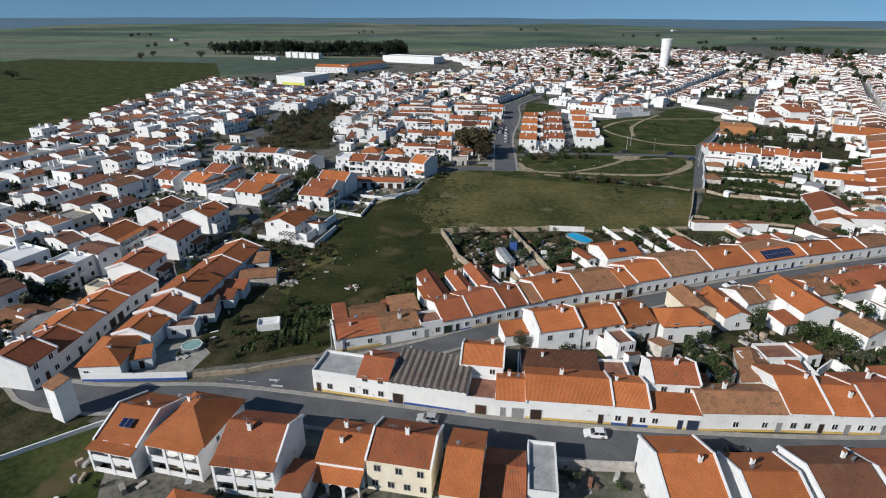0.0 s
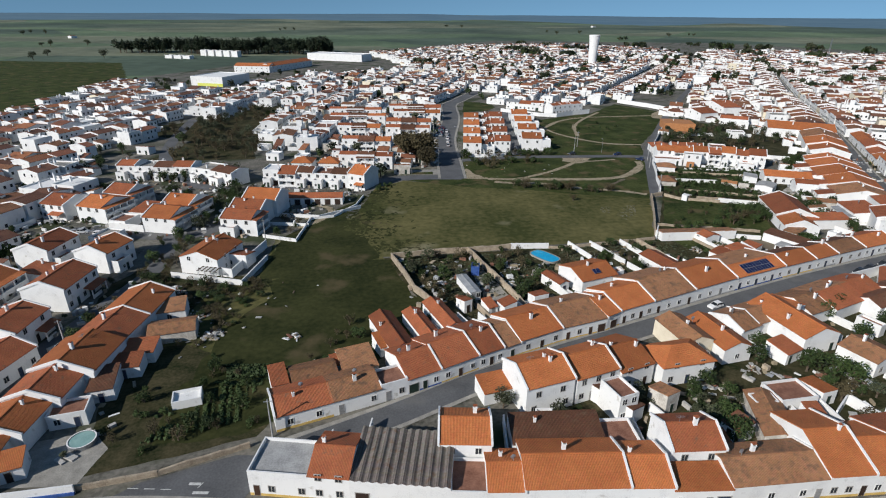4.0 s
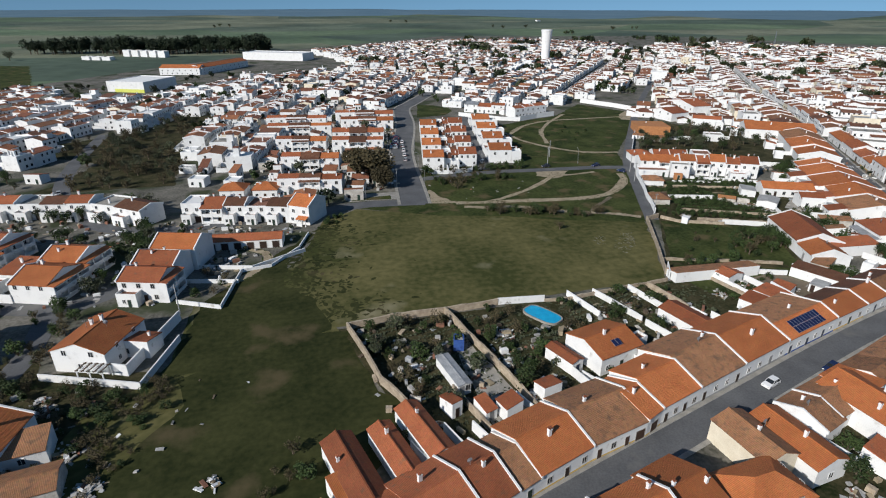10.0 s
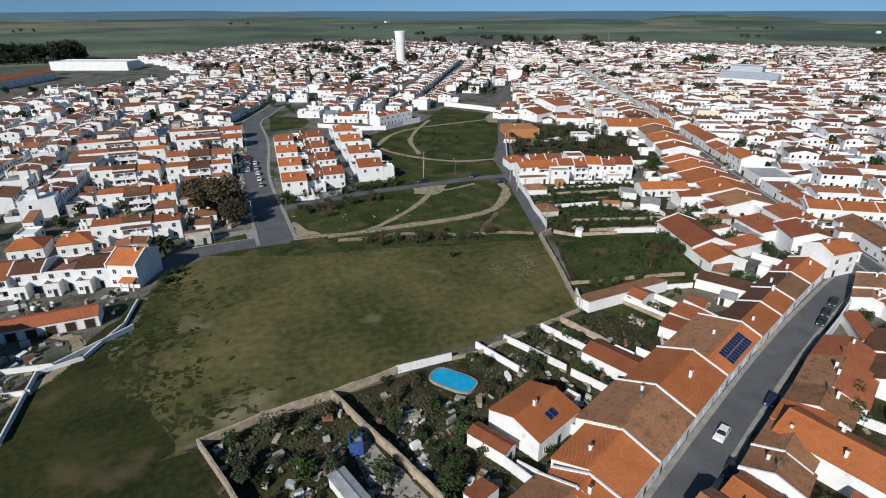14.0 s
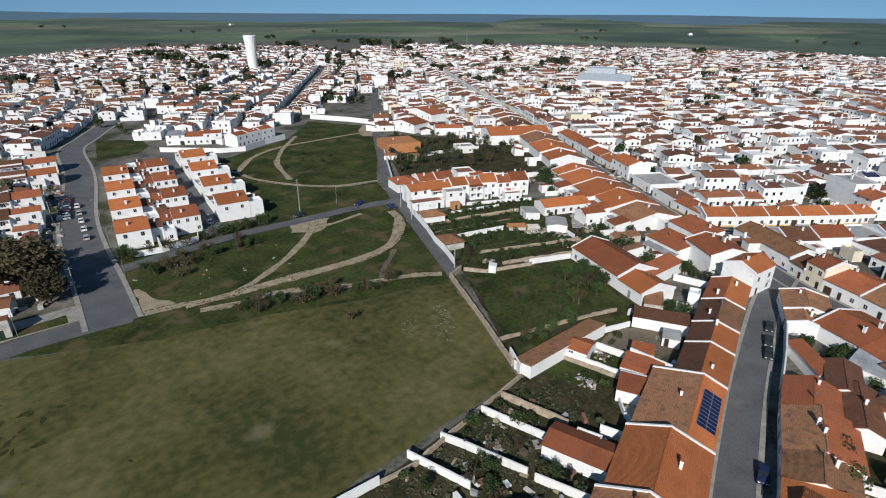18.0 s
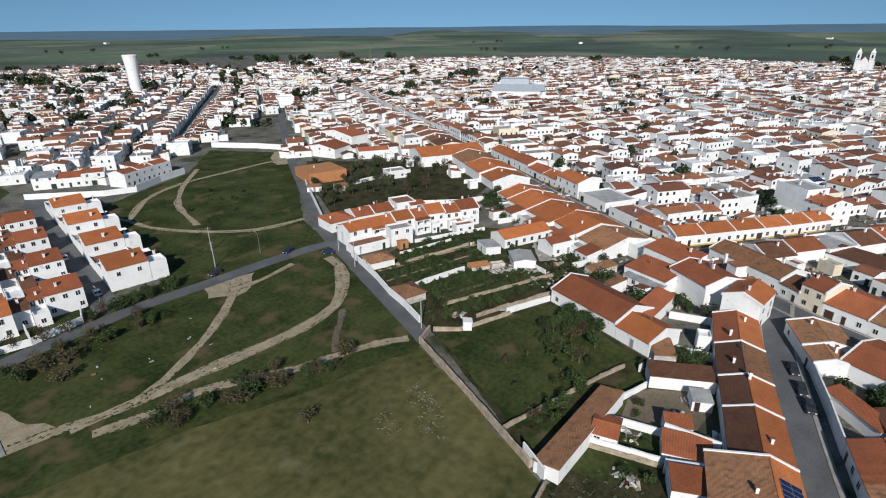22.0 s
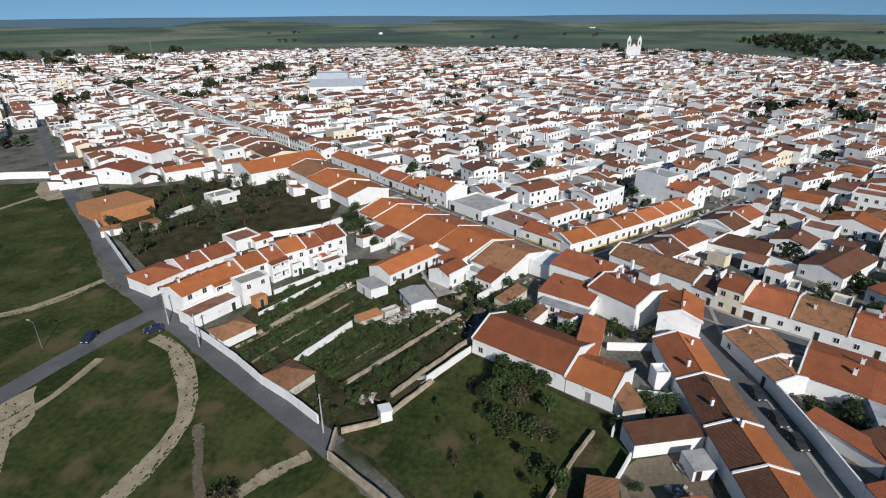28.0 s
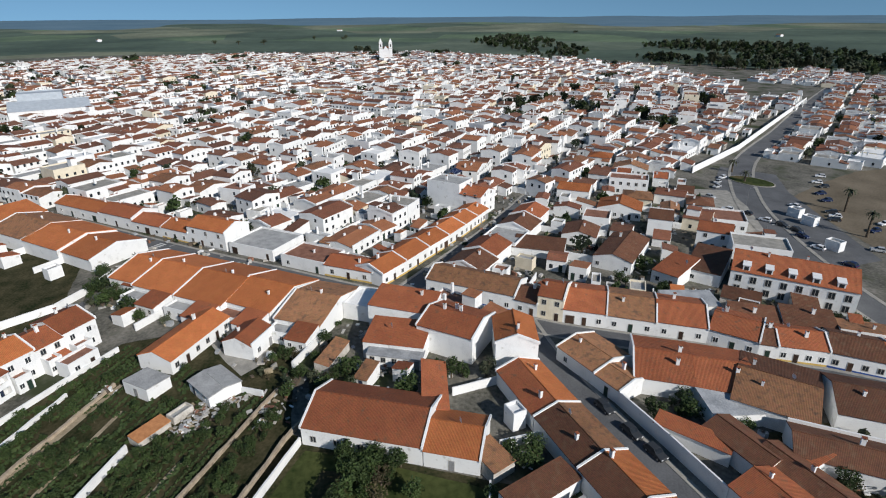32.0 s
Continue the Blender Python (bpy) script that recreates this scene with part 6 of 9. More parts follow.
# yellow row and its neighbours
row([(192.3, 185.4), (200, 178.8), (208.8, 171.8), (217, 165), (225, 158.8), (232.3, 153.4), (239.2, 148.4)], [(9, 3.8, N, "WDW", "yellow"), (9, 3.8, N, "WDW", "yellow"), (9, 3.8, N, "WDWG", "yellow")], "orange-roofed row with ochre plinths", coping="l")
row([(241, 136.2), (232, 142.5), (223, 149), (214, 155.5), (205, 162.4), (197, 168.6)], [(10, 4, M, "WDW", ""), (11, 3.6, D, "WD", ""), (11, 3.4, D, "WDW", "", {"roof": "flat"})], "row on the shaded side of the cross street")
house(245.7, 157.4, -128, 8.4, 11, 7.4, "ridge", 1.8, M, WHITE, 2, "", 1, "", "WW", label="white two-storey house joined to a taller building", force=True)
house(254, 168, -128, 13.4, 9.5, 10.2, "flat", None, CONCRETE, WHITE, 2, "", 1, "", ".....", label="tall pale grey building with solar panels on its flat roof", force=True, floors=1, name="tall_building")
for f in range(3):
    for k in range(3):
        window_part(WINDOWS[0], bpy.context.scene.objects["tall_building"], pose(13.4, 1.8 + 2.9 * k, 1.7 + 3.2 * f, 0, 0, 90) @ Matrix.Diagonal((1.3, 1, 1.6, 1)))
# further up the main street
row([(266.5, 301.5), (253.2, 280.8), (244, 266.5), (236.6, 255), (230, 244.8), (221.6, 231.5)], [(9, 3.8, N, "WDWG", ""), (10, 4.2, M, "WDW", "", {"roof": "ridge"}), (9, 3.4, M, "WGW", ""), (9, 3.6, N, "WDW", "yellow"), (10, 6.0, N, "WDWW", "grey")], "upper east row of the main street")
house(221, 230.4, -121.5, 16.5, 14, 3.0, "flat", None, CONCRETE, WHITE, 1, "", 0, "", "G..D", label="white walled yard building with a dark flat roof", force=True)
row([(209.5, 213.6), (201.6, 201), (194.6, 187.9)], [(10, 3.2, TERRACE, "W.D", "", {"roof": "flat"}), (8, 3.3, M, "WDW", "yellow")], "upper east row of the main street", annexes=True)
row([(226, 255.6), (233.8, 267), (243.6, 281.6), (253.6, 297), (264, 314)], [(17, 3.6, N, "WDWW", "", {"rise": 2.2}), (18, 4.4, N, "WDW", "", {"rise": 2.2}), (18, 4.6, O, "WDWG", "", {"rise": 2.4}), (34, 5.2, N, "WDW", "", {"roof": "cross", "rise": 2.6})], "upper west row of the main street", annexes=True)
G6 = "big-roofed row on the main street"
row([(181.5, 181), (186, 191), (191, 201.5), (198, 213), (205, 225.5), (212, 237.5), (216.8, 246.2)], [(9, 3.6, WHITE, "GD", "", {"roof": "flat", "chimneys": 0}), (19, 3.6, O, "WDW", "", {"rise": 2.4}), (18, 4.0, N, "WDWG", "", {"rise": 2.4}), (20, 3.8, N, "WDWW", "", {"rise": 2.6}), (20, 3.8, N, "WDWW", "", {"rise": 2.6}), (19, 3.7, N, "WDWW", "", {"rise": 2.5})], G6, annexes=False)
for (x0, y0), (x1, y1), d in (((186, 191), (191, 201.5), 19), ((191, 201.5), (198, 213), 18), ((198, 213), (205, 225.5), 20), ((205, 225.5), (212, 237.5), 20), ((212, 237.5), (216.8, 246.2), 14)):
    a, L = math.atan2(y1 - y0, x1 - x0), math.hypot(x1 - x0, y1 - y0)
    for u, w, dd, hh, rf, tl in ((0.2, L * 0.45, 5.5, 2.9, "fall", M), (L * 0.5, L * 0.45, 4.0, 2.5, "flat", PAVE)):
        house(x0 + u * math.cos(a) - (d + 0.1) * math.sin(a), y0 + u * math.sin(a) + (d + 0.1) * math.cos(a), math.degrees(a), w, dd, hh, rf, None, tl, WHITE, 1, "", 0, "", ".", True, "low white back wing of a street house", "back wings of the main street", True, 1)
    g = [(x0 - (d + k) * math.sin(a), y0 + (d + k) * math.cos(a)) for k in (0.3, 11)]
    wall_run(g, 1.9, WHITE, "white wall between two back yards")
row([(165.4, 161.6), (172.6, 172.2)], [(11.5, 6.0, M, "WDW", "", {"chimneys": 3, "rise": 1.6})], "houses behind the corner", annexes=False)
house(172.6, 188.8, -115, 14.6, 8, 6.2, "lean", 1.3, M, WHITE, 2, "lr", 1, "", "....W..W.", label="tall white house with small windows above a lower roof", group="houses behind the corner", force=True, floors=1)
house(161.2, 189.9, -108.5, 12.8, 8.4, 4.0, "lean", 1.2, M, WHITE, 2, "lr", 0, "", "WDWWW", label="white house with a glazed porch and red roof", force=True)
house(158.7, 189.2, -108.5, 11.6, 2.6, 2.5, "lean", 0.5, SHEET, WHITE, 1, "", 0, "", "WWWWD", label="low glazed porch with a grey sheet roof", force=True)
house(138.6, 175.0, -4, 14.2, 4.6, 3.4, "lean", 0.9, M, WHITE, 1, "", 0, "", ".", label="long narrow wing with a red tiled roof", force=True)
# long house over the gardens
house(137.5, 199.6, -110.2, 20.6, 12.5, 3.7, "ridge", 2.4, M, WHITE, 2, "lr", 0, "", "WWW..", label="long white house with a big red tiled roof", force=True)
house(130.3, 180.1, -110.2, 9, 10, 3.2, "ridge", 1.9, N, WHITE, 2, "r", 0, "", ".D.", label="lower white wing with an orange tiled roof", force=True)
house(160, 227.3, -24, 18, 8, 3.2, "ridge", 1.5, N, WHITE, 2, "", 1, "", "WDWWDW", label="long low white house with a veranda and orange roof", force=True)
house(163, 212.5, -24, 8, 7, 3.4, "ridge", 1.5, M, WHITE, 1, "", 1, "", "WD", label="white house with red roof behind the yard", force=True)

# ---- white terrace by the lane ----
G7 = "white terrace above the gardens"
BRICK = noisy("orange_brick", (0.36, 0.15, 0.06), (0.52, 0.24, 0.10), 1.2, 0.9, 6, 0.3)
row([(131.6, 266.4), (139, 264.4), (147, 261.2), (153.2, 258.4), (158.2, 256.4), (163.4, 253.2), (168.2, 250.4), (174.4, 246.8)],
    [(8.5, 5.4, N, "W.W", "", {"coping": "", "rise": 1.5}), (8.6, 5.4, N, "WDW", "", {"coping": "", "extras": "A", "rise": 1.5}), (9, 5.8, N, "..", "", {"coping": "lr"}), (9, 5.5, M, "WD", "", {"coping": "", "extras": "A"}), (10, 6.1, N, "WW", "", {"coping": "r", "extras": "P"}), (9, 5.6, M, "WD", "", {"coping": "", "extras": "PQ"}), (10, 6.2, M, "WW", "", {"extras": "P"})], G7, annexes=False)
house(127.9, 261.0, -18, 12.4, 5.6, 2.5, "flat", None, TERRACE, WHITE, 1, "", 0, "", "..D", label="low white forecourt with a walled terrace on top", group=G7, force=True, floors=1, name="terrace")
house(140.2, 256.8, -25, 7.4, 5.2, 5.3, "flat", None, PAVE, WHITE, 1, "", 0, "", "..", label="projecting white stair block of the terrace", group=G7, force=True, floors=2, name="stair_block")
house(161, 246.6, -28, 6.5, 3.6, 2.8, "flat", None, TERRACE, WHITE, 1, "", 0, "", "WD", label="low white block with a terrace on top", group=G7, force=True, floors=1, name="terrace")
row([(137, 281.5), (146, 279.3), (153, 276.6), (160, 273.5)], [(9.5, 3.6, M, "WW", "", {"roof": "hip", "rise": 1.6}), (9, 3.6, M, "WDW", "", {"coping": "lr"}), (9, 3.8, M, "WDW", "", {"coping": "r"})], "single-storey row behind the terrace", annexes=False)
house(166.5, 278.5, -25, 8, 8.5, 3.0, "flat", None, TERRACE, WHITE, 2, "", 0, "", "D", label="small white house with a walled terrace", force=True)
house(170, 274.5, -25, 6, 3.5, 2.6, "lean", 0.6, M, WHITE, 1, "", 0, "", "W", label="low lean-to with a red roof", force=True)
house(198.5, 312.5, -25, 9, 7, 3.2, "flat", None, PAVE, WHITE, 2, "", 1, "", "DW", label="small white house among the olive trees", force=True)
house(171, 316.5, -20, 5.5, 3.5, 2.4, "lean", 0.5, O, OLDWALL, 0, "", 0, "", "..", label="low open shed among the olive trees", name="shed", force=True)
house(163.5, 326.5, -40, 6, 3.2, 2.2, "lean", 0.4, O, WHITE, 0, "", 0, "", "D", label="low white hut by the lane wall", name="shed", force=True)
house(208.4, 382.8, -78, 19.5, 14, 5, "cross", 2.0, M, WHITE, 1, "", 1, "", "....", label="broad white gabled house by the lane", force=True)
house(236, 404.7, -90, 29, 13, 6.6, "cross", 2.4, M, WHITE, 1, "", 1, "", "..WW..", label="large white two-storey gabled building", force=True)
house(218.7, 352.5, -35, 16.5, 9, 3.6, "ridge", 1.6, M, WHITE, 1, "lr", 1, "", "W.D.W", label="low white house with a red roof by the orchard", force=True)
house(236, 338, -35, 11, 9, 3.4, "ridge", 1.5, O, WHITE, 1, "l", 1, "", "WD", label="low white house with an old roof by the orchard", force=True)
house(125.7, 254.9, -112, 6, 7.5, 2.3, "hip", 1.2, O, WHITE, 1, "", 0, "", "D", label="garden store with an old brown tiled roof", force=True)
house(115.8, 234.2, -108, 7, 6, 2.3, "hip", 1.3, O, OLDWALL, 1, "", 0, "", ".", label="garden store with a brown pyramid roof", force=True)
house(139.8, 253.0, -24, 3, 2.4, 2.3, "fall", 0.4, BRICK, BRICK, 0, "", 0, "", "D", label="small orange brick garden cabin", name="shed", force=True)
house(155.3, 234.4, -122, 6.5, 5, 2.4, "fall", 0.4, CONCRETE, WHITE, 0, "", 0, "", "D", label="small white garden store with a grey roof", name="shed", force=True)
house(154.4, 222.4, -138, 7.8, 6.4, 2.4, "ridge", 0.5, CONCRETE, WHITE, 1, "", 0, "", "DW", label="white garden house with a grey roof", force=True)
house(139.8, 226.2, -36, 6, 2.6, 1.3, "lean", 0.3, BRICK, OLDWALL, 0, "", 0, "", ".", label="low ruined brick shed with tile scraps", name="shed", force=True)
house(144.9, 222.2, -36, 4, 2, 1.0, "flat", None, CONCRETE, OLDWALL, 0, "", 0, "", ".", label="low ruined garden cistern", name="shed", force=True)
house(155.6, 196.6, -23, 9.5, 3, 2.3, "lean", 0.5, O, OLDWALL, 0, "", 0, "", "..", label="open yard shed with a brown roof", name="shed", force=True)
house(113.8, 207.5, 40, 2.2, 2, 2.0, "lean", 0.2, WHITE, WHITE, 0, "", 0, "", "D", label="tiny white garden hut", name="shed", force=True)

# ---- near side of the wide street ----
G8 = "houses on the near side of the wide street"
house(-55.1, 66.9, -12, 7.8, 11.8, 5, "ridge", 2.3, N, WHITE, 2, "lr", 1, "", ".D.", extras="An", label="white house with an orange roof and a roof solar heater", group=G8, force=True)
house(-45.8, 66.8, -13, 9.3, 10.9, 6, "hip", 2.7, N, WHITE, 2, "", 2, "", "GG", extras="A", label="white two-storey villa with arched balconies and a hipped roof", group=G8, force=True)
house(-34.2, 62.8, -8, 9.8, 9.9, 6, "ridge", 2.3, M, WHITE, 2, "r", 1, "", "WDW", extras="An", label="white two-storey house with a long balcony", group=G8, force=True)
house(-24, 57.5, -8, 4, 7, 3.4, "fall", 1.0, M, WHITE, 1, "", 0, "", ".", label="low wing with a red tiled roof", group=G8, force=True)
house(-19.4, 63.4, -10, 7.6, 9.1, 4.3, "ridge", 1.9, N, WHITE, 2, "", 2, "", "WDW", extras="R", label="white house with an arcade and an orange roof", group=G8, force=True)
house(-11.4, 62, -11, 10, 9, 6, "ridge", 1.9, M, CREAM, 2, "lr", 1, "", "WWWW", extras="n", label="cream two-storey house with a brown-red roof", group=G8, force=True)
house(-0.4, 55.7, -10, 5.4, 13, 6, "ridge", 2.3, N, CREAM, 2, "", 0, "", "..", label="narrow house with a long orange tiled roof", group=G8, force=True)
house(5.5, 57.6, -8, 6.4, 9.5, 3.4, "ridge", 1.4, M, WHITE, 2, "", 0, "", "GD", label="low house with a red roof in its neighbour's shade", group=G8, force=True)
house(12.3, 57.7, -8, 4.4, 10.2, 3.9, "flat", None, CONCRETE, WHITE, 2, "", 0, "", "WD", label="white house with a flat concrete terrace and railing", group=G8, force=True)
house(31, 54.8, 0, 8.6, 12, 6, "ridge", 2.2, N, WHITE, 2, "lr", 1, "", "WWW", extras="Qn", label="white two-storey house with an orange roof", group=G8, force=True)
house(42.4, 53, 0, 8.5, 11, 5.3, "ridge", 1.9, N, WHITE, 2, "lr", 1, "", "WDW", extras="P", label="white house with an orange roof", group=G8, force=True)
house(52.5, 54, 2, 9.5, 11, 5.6, "ridge", 1.9, D, WHITE, 2, "l", 1, "", "WDW", extras="P", label="white house with a dark roof", group=G8, force=True)
house(63, 54, 2, 10, 11, 5.2, "ridge", 1.9, M, WHITE, 2, "lr", 1, "", "WDW", extras="A", group=G8, force=True)
house(-60, 50, -12, 9, 7, 3, "ridge", 1.3, M, WHITE, 1, "", 0, "", "WD", label="low white house with a dark red roof", group=G8, force=True)
house(-40.5, 53, -12, 6, 6, 2.8, "hip", 1.1, N, WHITE, 1, "", 1, "", "D", label="small orange-roofed garden house", group=G8, force=True)
house(-70, 77.5, -25, 3.2, 3, 7.2, "lean", 0.5, O, WHITE, 1, "", 0, "", "", label="slim white transformer tower beside the road", name="transformer_tower", force=True, floors=1)

# ---- west rows ----
G9 = "rows west of the field"
row([(-78.6, 85), (-77.5, 92), (-76.8, 99), (-76.5, 107), (-76, 116), (-73.5, 125)], [(10, 5.4, M, "WDW", ""), (10, 4.2, M, "WD", ""), (11, 4.4, N, "WDW", ""), (10, 4.0, N, "GGW", ""), (10, 4, M, "WDW", "")], G9)
row([(-64.5, 148.5), (-66.3, 137), (-68.2, 126), (-69.6, 115), (-70.3, 107.5), (-71, 99.6)], [(11, 4.0, N, "WDW", ""), (11, 4.0, M, "WDW", ""), (12, 4.8, N, "WDW", "", {"extras": "n"}), (10, 4.2, M, "WDW", ""), (8.5, 3.6, N, "WDW", "")], G9, annexes=False)
house(-71.8, 88.6, 4, 8, 10.6, 3.4, "hip", 1.9, N, WHITE, 2, "", 1, "", "W..", label="white corner house with a hipped orange roof", group=G9, force=True)
house(-63.4, 91.8, 18, 4, 4, 2.5, "lean", 0.7, N, WHITE, 1, "", 0, "", "D", label="small white wing with an orange lean-to roof", group=G9, force=True)
house(-61.5, 103.5, 10, 6, 4.5, 2.5, "flat", None, PAVE, WHITE, 1, "", 0, "", "WD", label="low white annex with a flat roof", force=True)
house(-58, 110, 10, 4.5, 7, 2.8, "lean", 0.8, D, WHITE, 1, "", 0, "", "D", label="white yard annex with a dark roof", force=True)
house(-54, 128.5, 10, 9.5, 6, 2.5, "ridge", 0.9, O, OLDWALL, 1, "", 0, "", ".", label="rambling shed with old patched tiles", force=True)
house(-56, 137.5, 10, 7, 5.5, 2.8, "lean", 0.9, O, WHITE, 1, "", 0, "", "W", label="lean-to shed with old tiles", force=True)
house(-57.5, 117, 5, 6, 4.5, 2.6, "lean", 0.6, M, WHITE, 1, "", 0, "", "D", label="white yard annex with a tiled roof", force=True)
house(-56.5, 122, 2, 6, 5, 2.6, "lean", 0.6, M, WHITE, 1, "", 0, "", "D", label="white yard annex with a tiled roof", force=True)
house(-42.4, 106.5, 12, 5, 3.4, 1.2, "flat", None, WHITE, WHITE, 0, "", 0, "", ".", label="low white metal container in the weeds", name="container", force=True)
wall_run([(-71, 88.3), (-61, 88.6), (-51, 89.1)], 1.7, WHITE, "white garden wall along the street")
wall_run([(-71, 88.1), (-61, 88.4), (-51, 88.9)], 0.5, BANDS["blue"], "blue painted foot of a white wall", 0.36)
wall_run([(-51, 89.6), (-40, 91.2), (-27, 95.6)], 1.0, RUBBLE, "low stone and earth wall beside the street", 0.4, 0.15)
wall_run([(-90, 55), (-74, 66), (-60, 76)], 0.9, WHITE, "low white wall along a grass plot")
wall_run([(-96, 42), (-74, 46), (-62, 44)], 0.9, WHITE, "low white wall along a grass plot")
# white house at the edge of the field and its neighbours
house(-57.9, 165.0, -18, 11.2, 13, 4.8, "cross", 2.0, N, WHITE, 2, "", 2, "", ".W.", extras="n", label="white gabled house with a pergola at the field's edge", force=True)
house(-46.9, 167.5, -18, 6.5, 5, 3.0, "fall", 1.0, M, WHITE, 1, "", 1, "", "WD", label="low wing with a red roof round the courtyard", force=True)
wall_run([(-46.6, 161.5), (-43.5, 160.2), (-41.2, 168.5), (-37.9, 180)], 2.6, WHITE, "high white courtyard wall beside the gabled house")
def pergola(x, y, ang, w, d, h):
    t = new("pergola")
    t.matrix_basis = pose(x, y, 0.05, 0, 0, ang)
    for u in (0.1, w / 2, w - 0.1):
        for v in (0.1, d - 0.1):
            g = Geo()
            g.box(u - 0.1, v - 0.1, 0, u + 0.1, v + 0.1, h, WHITE)
            part("post", g, t)
    for v in (0.1, d - 0.1):
        g = Geo()
        g.box(-0.2, v - 0.06, h, w + 0.2, v + 0.06, h + 0.16, BARK, bottom=True)
        part("beam", g, t)
    g = Geo()
    for k in range(9):
        u = 0.1 + (w - 0.5) * k / 8
        g.box(u, -0.3, h + 0.16, u + 0.28, d + 0.3, h + 0.24, WHITE if k % 2 else BARK, bottom=True)
    part("slats", g, t)
    return tagged(t, "white pergola with spaced slats against a house", "pergola")


pergola(-52.4, 160.4, -18, 5.4, 2.6, 2.4)
wall_run([(-59.7, 162.3), (-40, 155.2), (-36.2, 170.9)], 1.6, WHITE, "white wall round the gabled house")
G10 = "stepped white houses at the field's edge"
house(-53.8, 192.6, -16, 10.6, 8.8, 5.6, "ridge", 1.7, M, WHITE, 2, "l", 1, "", "W.DW", extras="PSn", label="white two-storey end house with balconies and a red roof", group=G10, force=True)
house(-52.8, 201.4, -16, 11.2, 9, 5.9, "ridge", 1.9, M, WHITE, 2, "lr", 2, "", "....", label="white two-storey house with stepped red roofs", group=G10, force=True)
house(-50.4, 210.4, -16, 12.4, 10.5, 6.3, "ridge", 2.2, N, WHITE, 2, "lr", 1, "", "....", label="white two-storey house with a bright orange roof", group=G10, force=True)
wall_run([(-40.2, 188.4), (-29.5, 183.4), (-26.7, 202.6)], 1.1, WHITE, "low white wall round a paved yard")
wall_run([(-41, 199.5), (-27, 196.5)], 1.1, WHITE, "low white wall round a paved yard")
wall_run([(-26.5, 203), (-19, 204.5), (-11.7, 215.4), (-9, 226)], 0.9, WHITE, "low white yard wall")
G11 = "white two-storey houses along the lane"
house(-79, 197.4, -18, 10, 12.5, 5.2, "ridge", 2.0, N, WHITE, 2, "l", 1, "", "....", extras="S", label="white house with a blank end wall and orange roof", group=G11, force=True)
house(-77, 209.6, -18, 10.6, 11, 5.5, "ridge", 2.0, N, WHITE, 2, "lr", 2, "", "....", extras="S", label="white house with balconies and an orange roof", group=G11, force=True)
house(-91, 201.3, -18, 6, 7, 2.6, "flat", None, TERRACE, WHITE, 1, "", 0, "", "..", label="low white wing with a flat terrace", group=G11, force=True)
house(-87.6, 209, -18, 7.5, 9, 3.2, "lean", 1.0, M, WHITE, 1, "", 1, "", "W.", label="low white wing with a red roof", group=G11, force=True)
wall_run([(-91, 201.2), (-79.2, 197.3)], 2.4, WHITE, "white yard wall along the lane")
house(-104.5, 210.5, -22, 10, 13, 5.4, "ridge", 2.0, N, WHITE, 2, "l", 1, "", "....", extras="S", label="white house with a blank end wall and orange roof", group=G11, force=True)
house(-101.5, 224.5, -22, 10, 11, 5.6, "ridge", 2.0, M, WHITE, 2, "lr", 1, "", "....", extras="S", label="white house with balconies and a red roof", group=G11, force=True)
house(-118, 214.5, -22, 10, 12, 5.4, "ridge", 1.9, M, WHITE, 2, "lr", 1, "", "W...", extras="Q", label="white two-storey house with a red roof", group=G11, force=True)
house(-77.8, 145.8, 82, 13, 10.5, 5.8, "ridge", 2.0, M, WHITE, 2, "lr", 2, "", "WDWGW", extras="Q", label="white two-storey house with a deep red roof", group=G11, force=True)
house(-77, 166.3, 72, 10.5, 10, 5.8, "ridge", 1.9, N, WHITE, 2, "lr", 2, "", "WDW", extras="Pn", label="white two-storey house with an orange roof", group=G11, force=True)
house(-93.5, 170, 78, 12.5, 10, 5.8, "ridge", 1.9, M, WHITE, 2, "lr", 1, "", "WDWW", extras="P", label="white two-storey house with a red roof", group=G11, force=True)
house(-88, 160, 80, 7, 9, 3.0, "lean", 1.0, M, WHITE, 1, "", 1, "", "WD", label="low white wing with a red roof", group=G11, force=True)
house(-96.5, 147, 80, 12, 10, 5.6, "ridge", 1.8, N, WHITE, 2, "lr", 1, "", "WDWW", extras="A", label="white two-storey house with balconies", group=G11, force=True)
house(-78.5, 127.5, 84, 11, 10, 5.4, "ridge", 1.8, M, WHITE, 2, "lr", 1, "", "WDW", extras="Q", label="white two-storey house with a red roof", group=G11, force=True)
house(-90.5, 186, -20, 6, 8, 3, "flat", None, PAVE, WHITE, 1, "", 0, "", "WD", label="low white yard building with a flat roof", group=G11, force=True)
# row of white two-storey houses with porches beyond
row([(-49.5, 246), (-43, 244.8), (-36, 243.4), (-29, 241.8), (-22, 240.2), (-15, 238), (-8.4, 234)], [(9, 6.2, WHITE, "WG", "", {"roof": "flat", "extras": "P"}), (10, 5.7, M, "WD", "", {"rise": 1.4, "extras": "A", "coping": "r"}), (9, 5.9, D, "WG", "", {"rise": 1.2, "extras": "P", "coping": "r"}), (10, 5.2, TERRACE, "WD", "", {"roof": "flat", "chimneys": 1, "extras": "P"}), (9, 5.8, D, "GD", "", {"rise": 1.2, "extras": "P", "coping": "r"}), (11, 6.4, N, "WWW", "", {"rise": 2.2, "extras": "Q", "coping": "lr"})], "white stepped row beyond the field", annexes=False)
house(-38.5, 219.5, -4, 22, 6, 2.8, "ridge", 0.9, M, WHITE, 1, "", 0, "", "GGGGGG", label="row of white lock-up garages under a tiled roof", force=True)
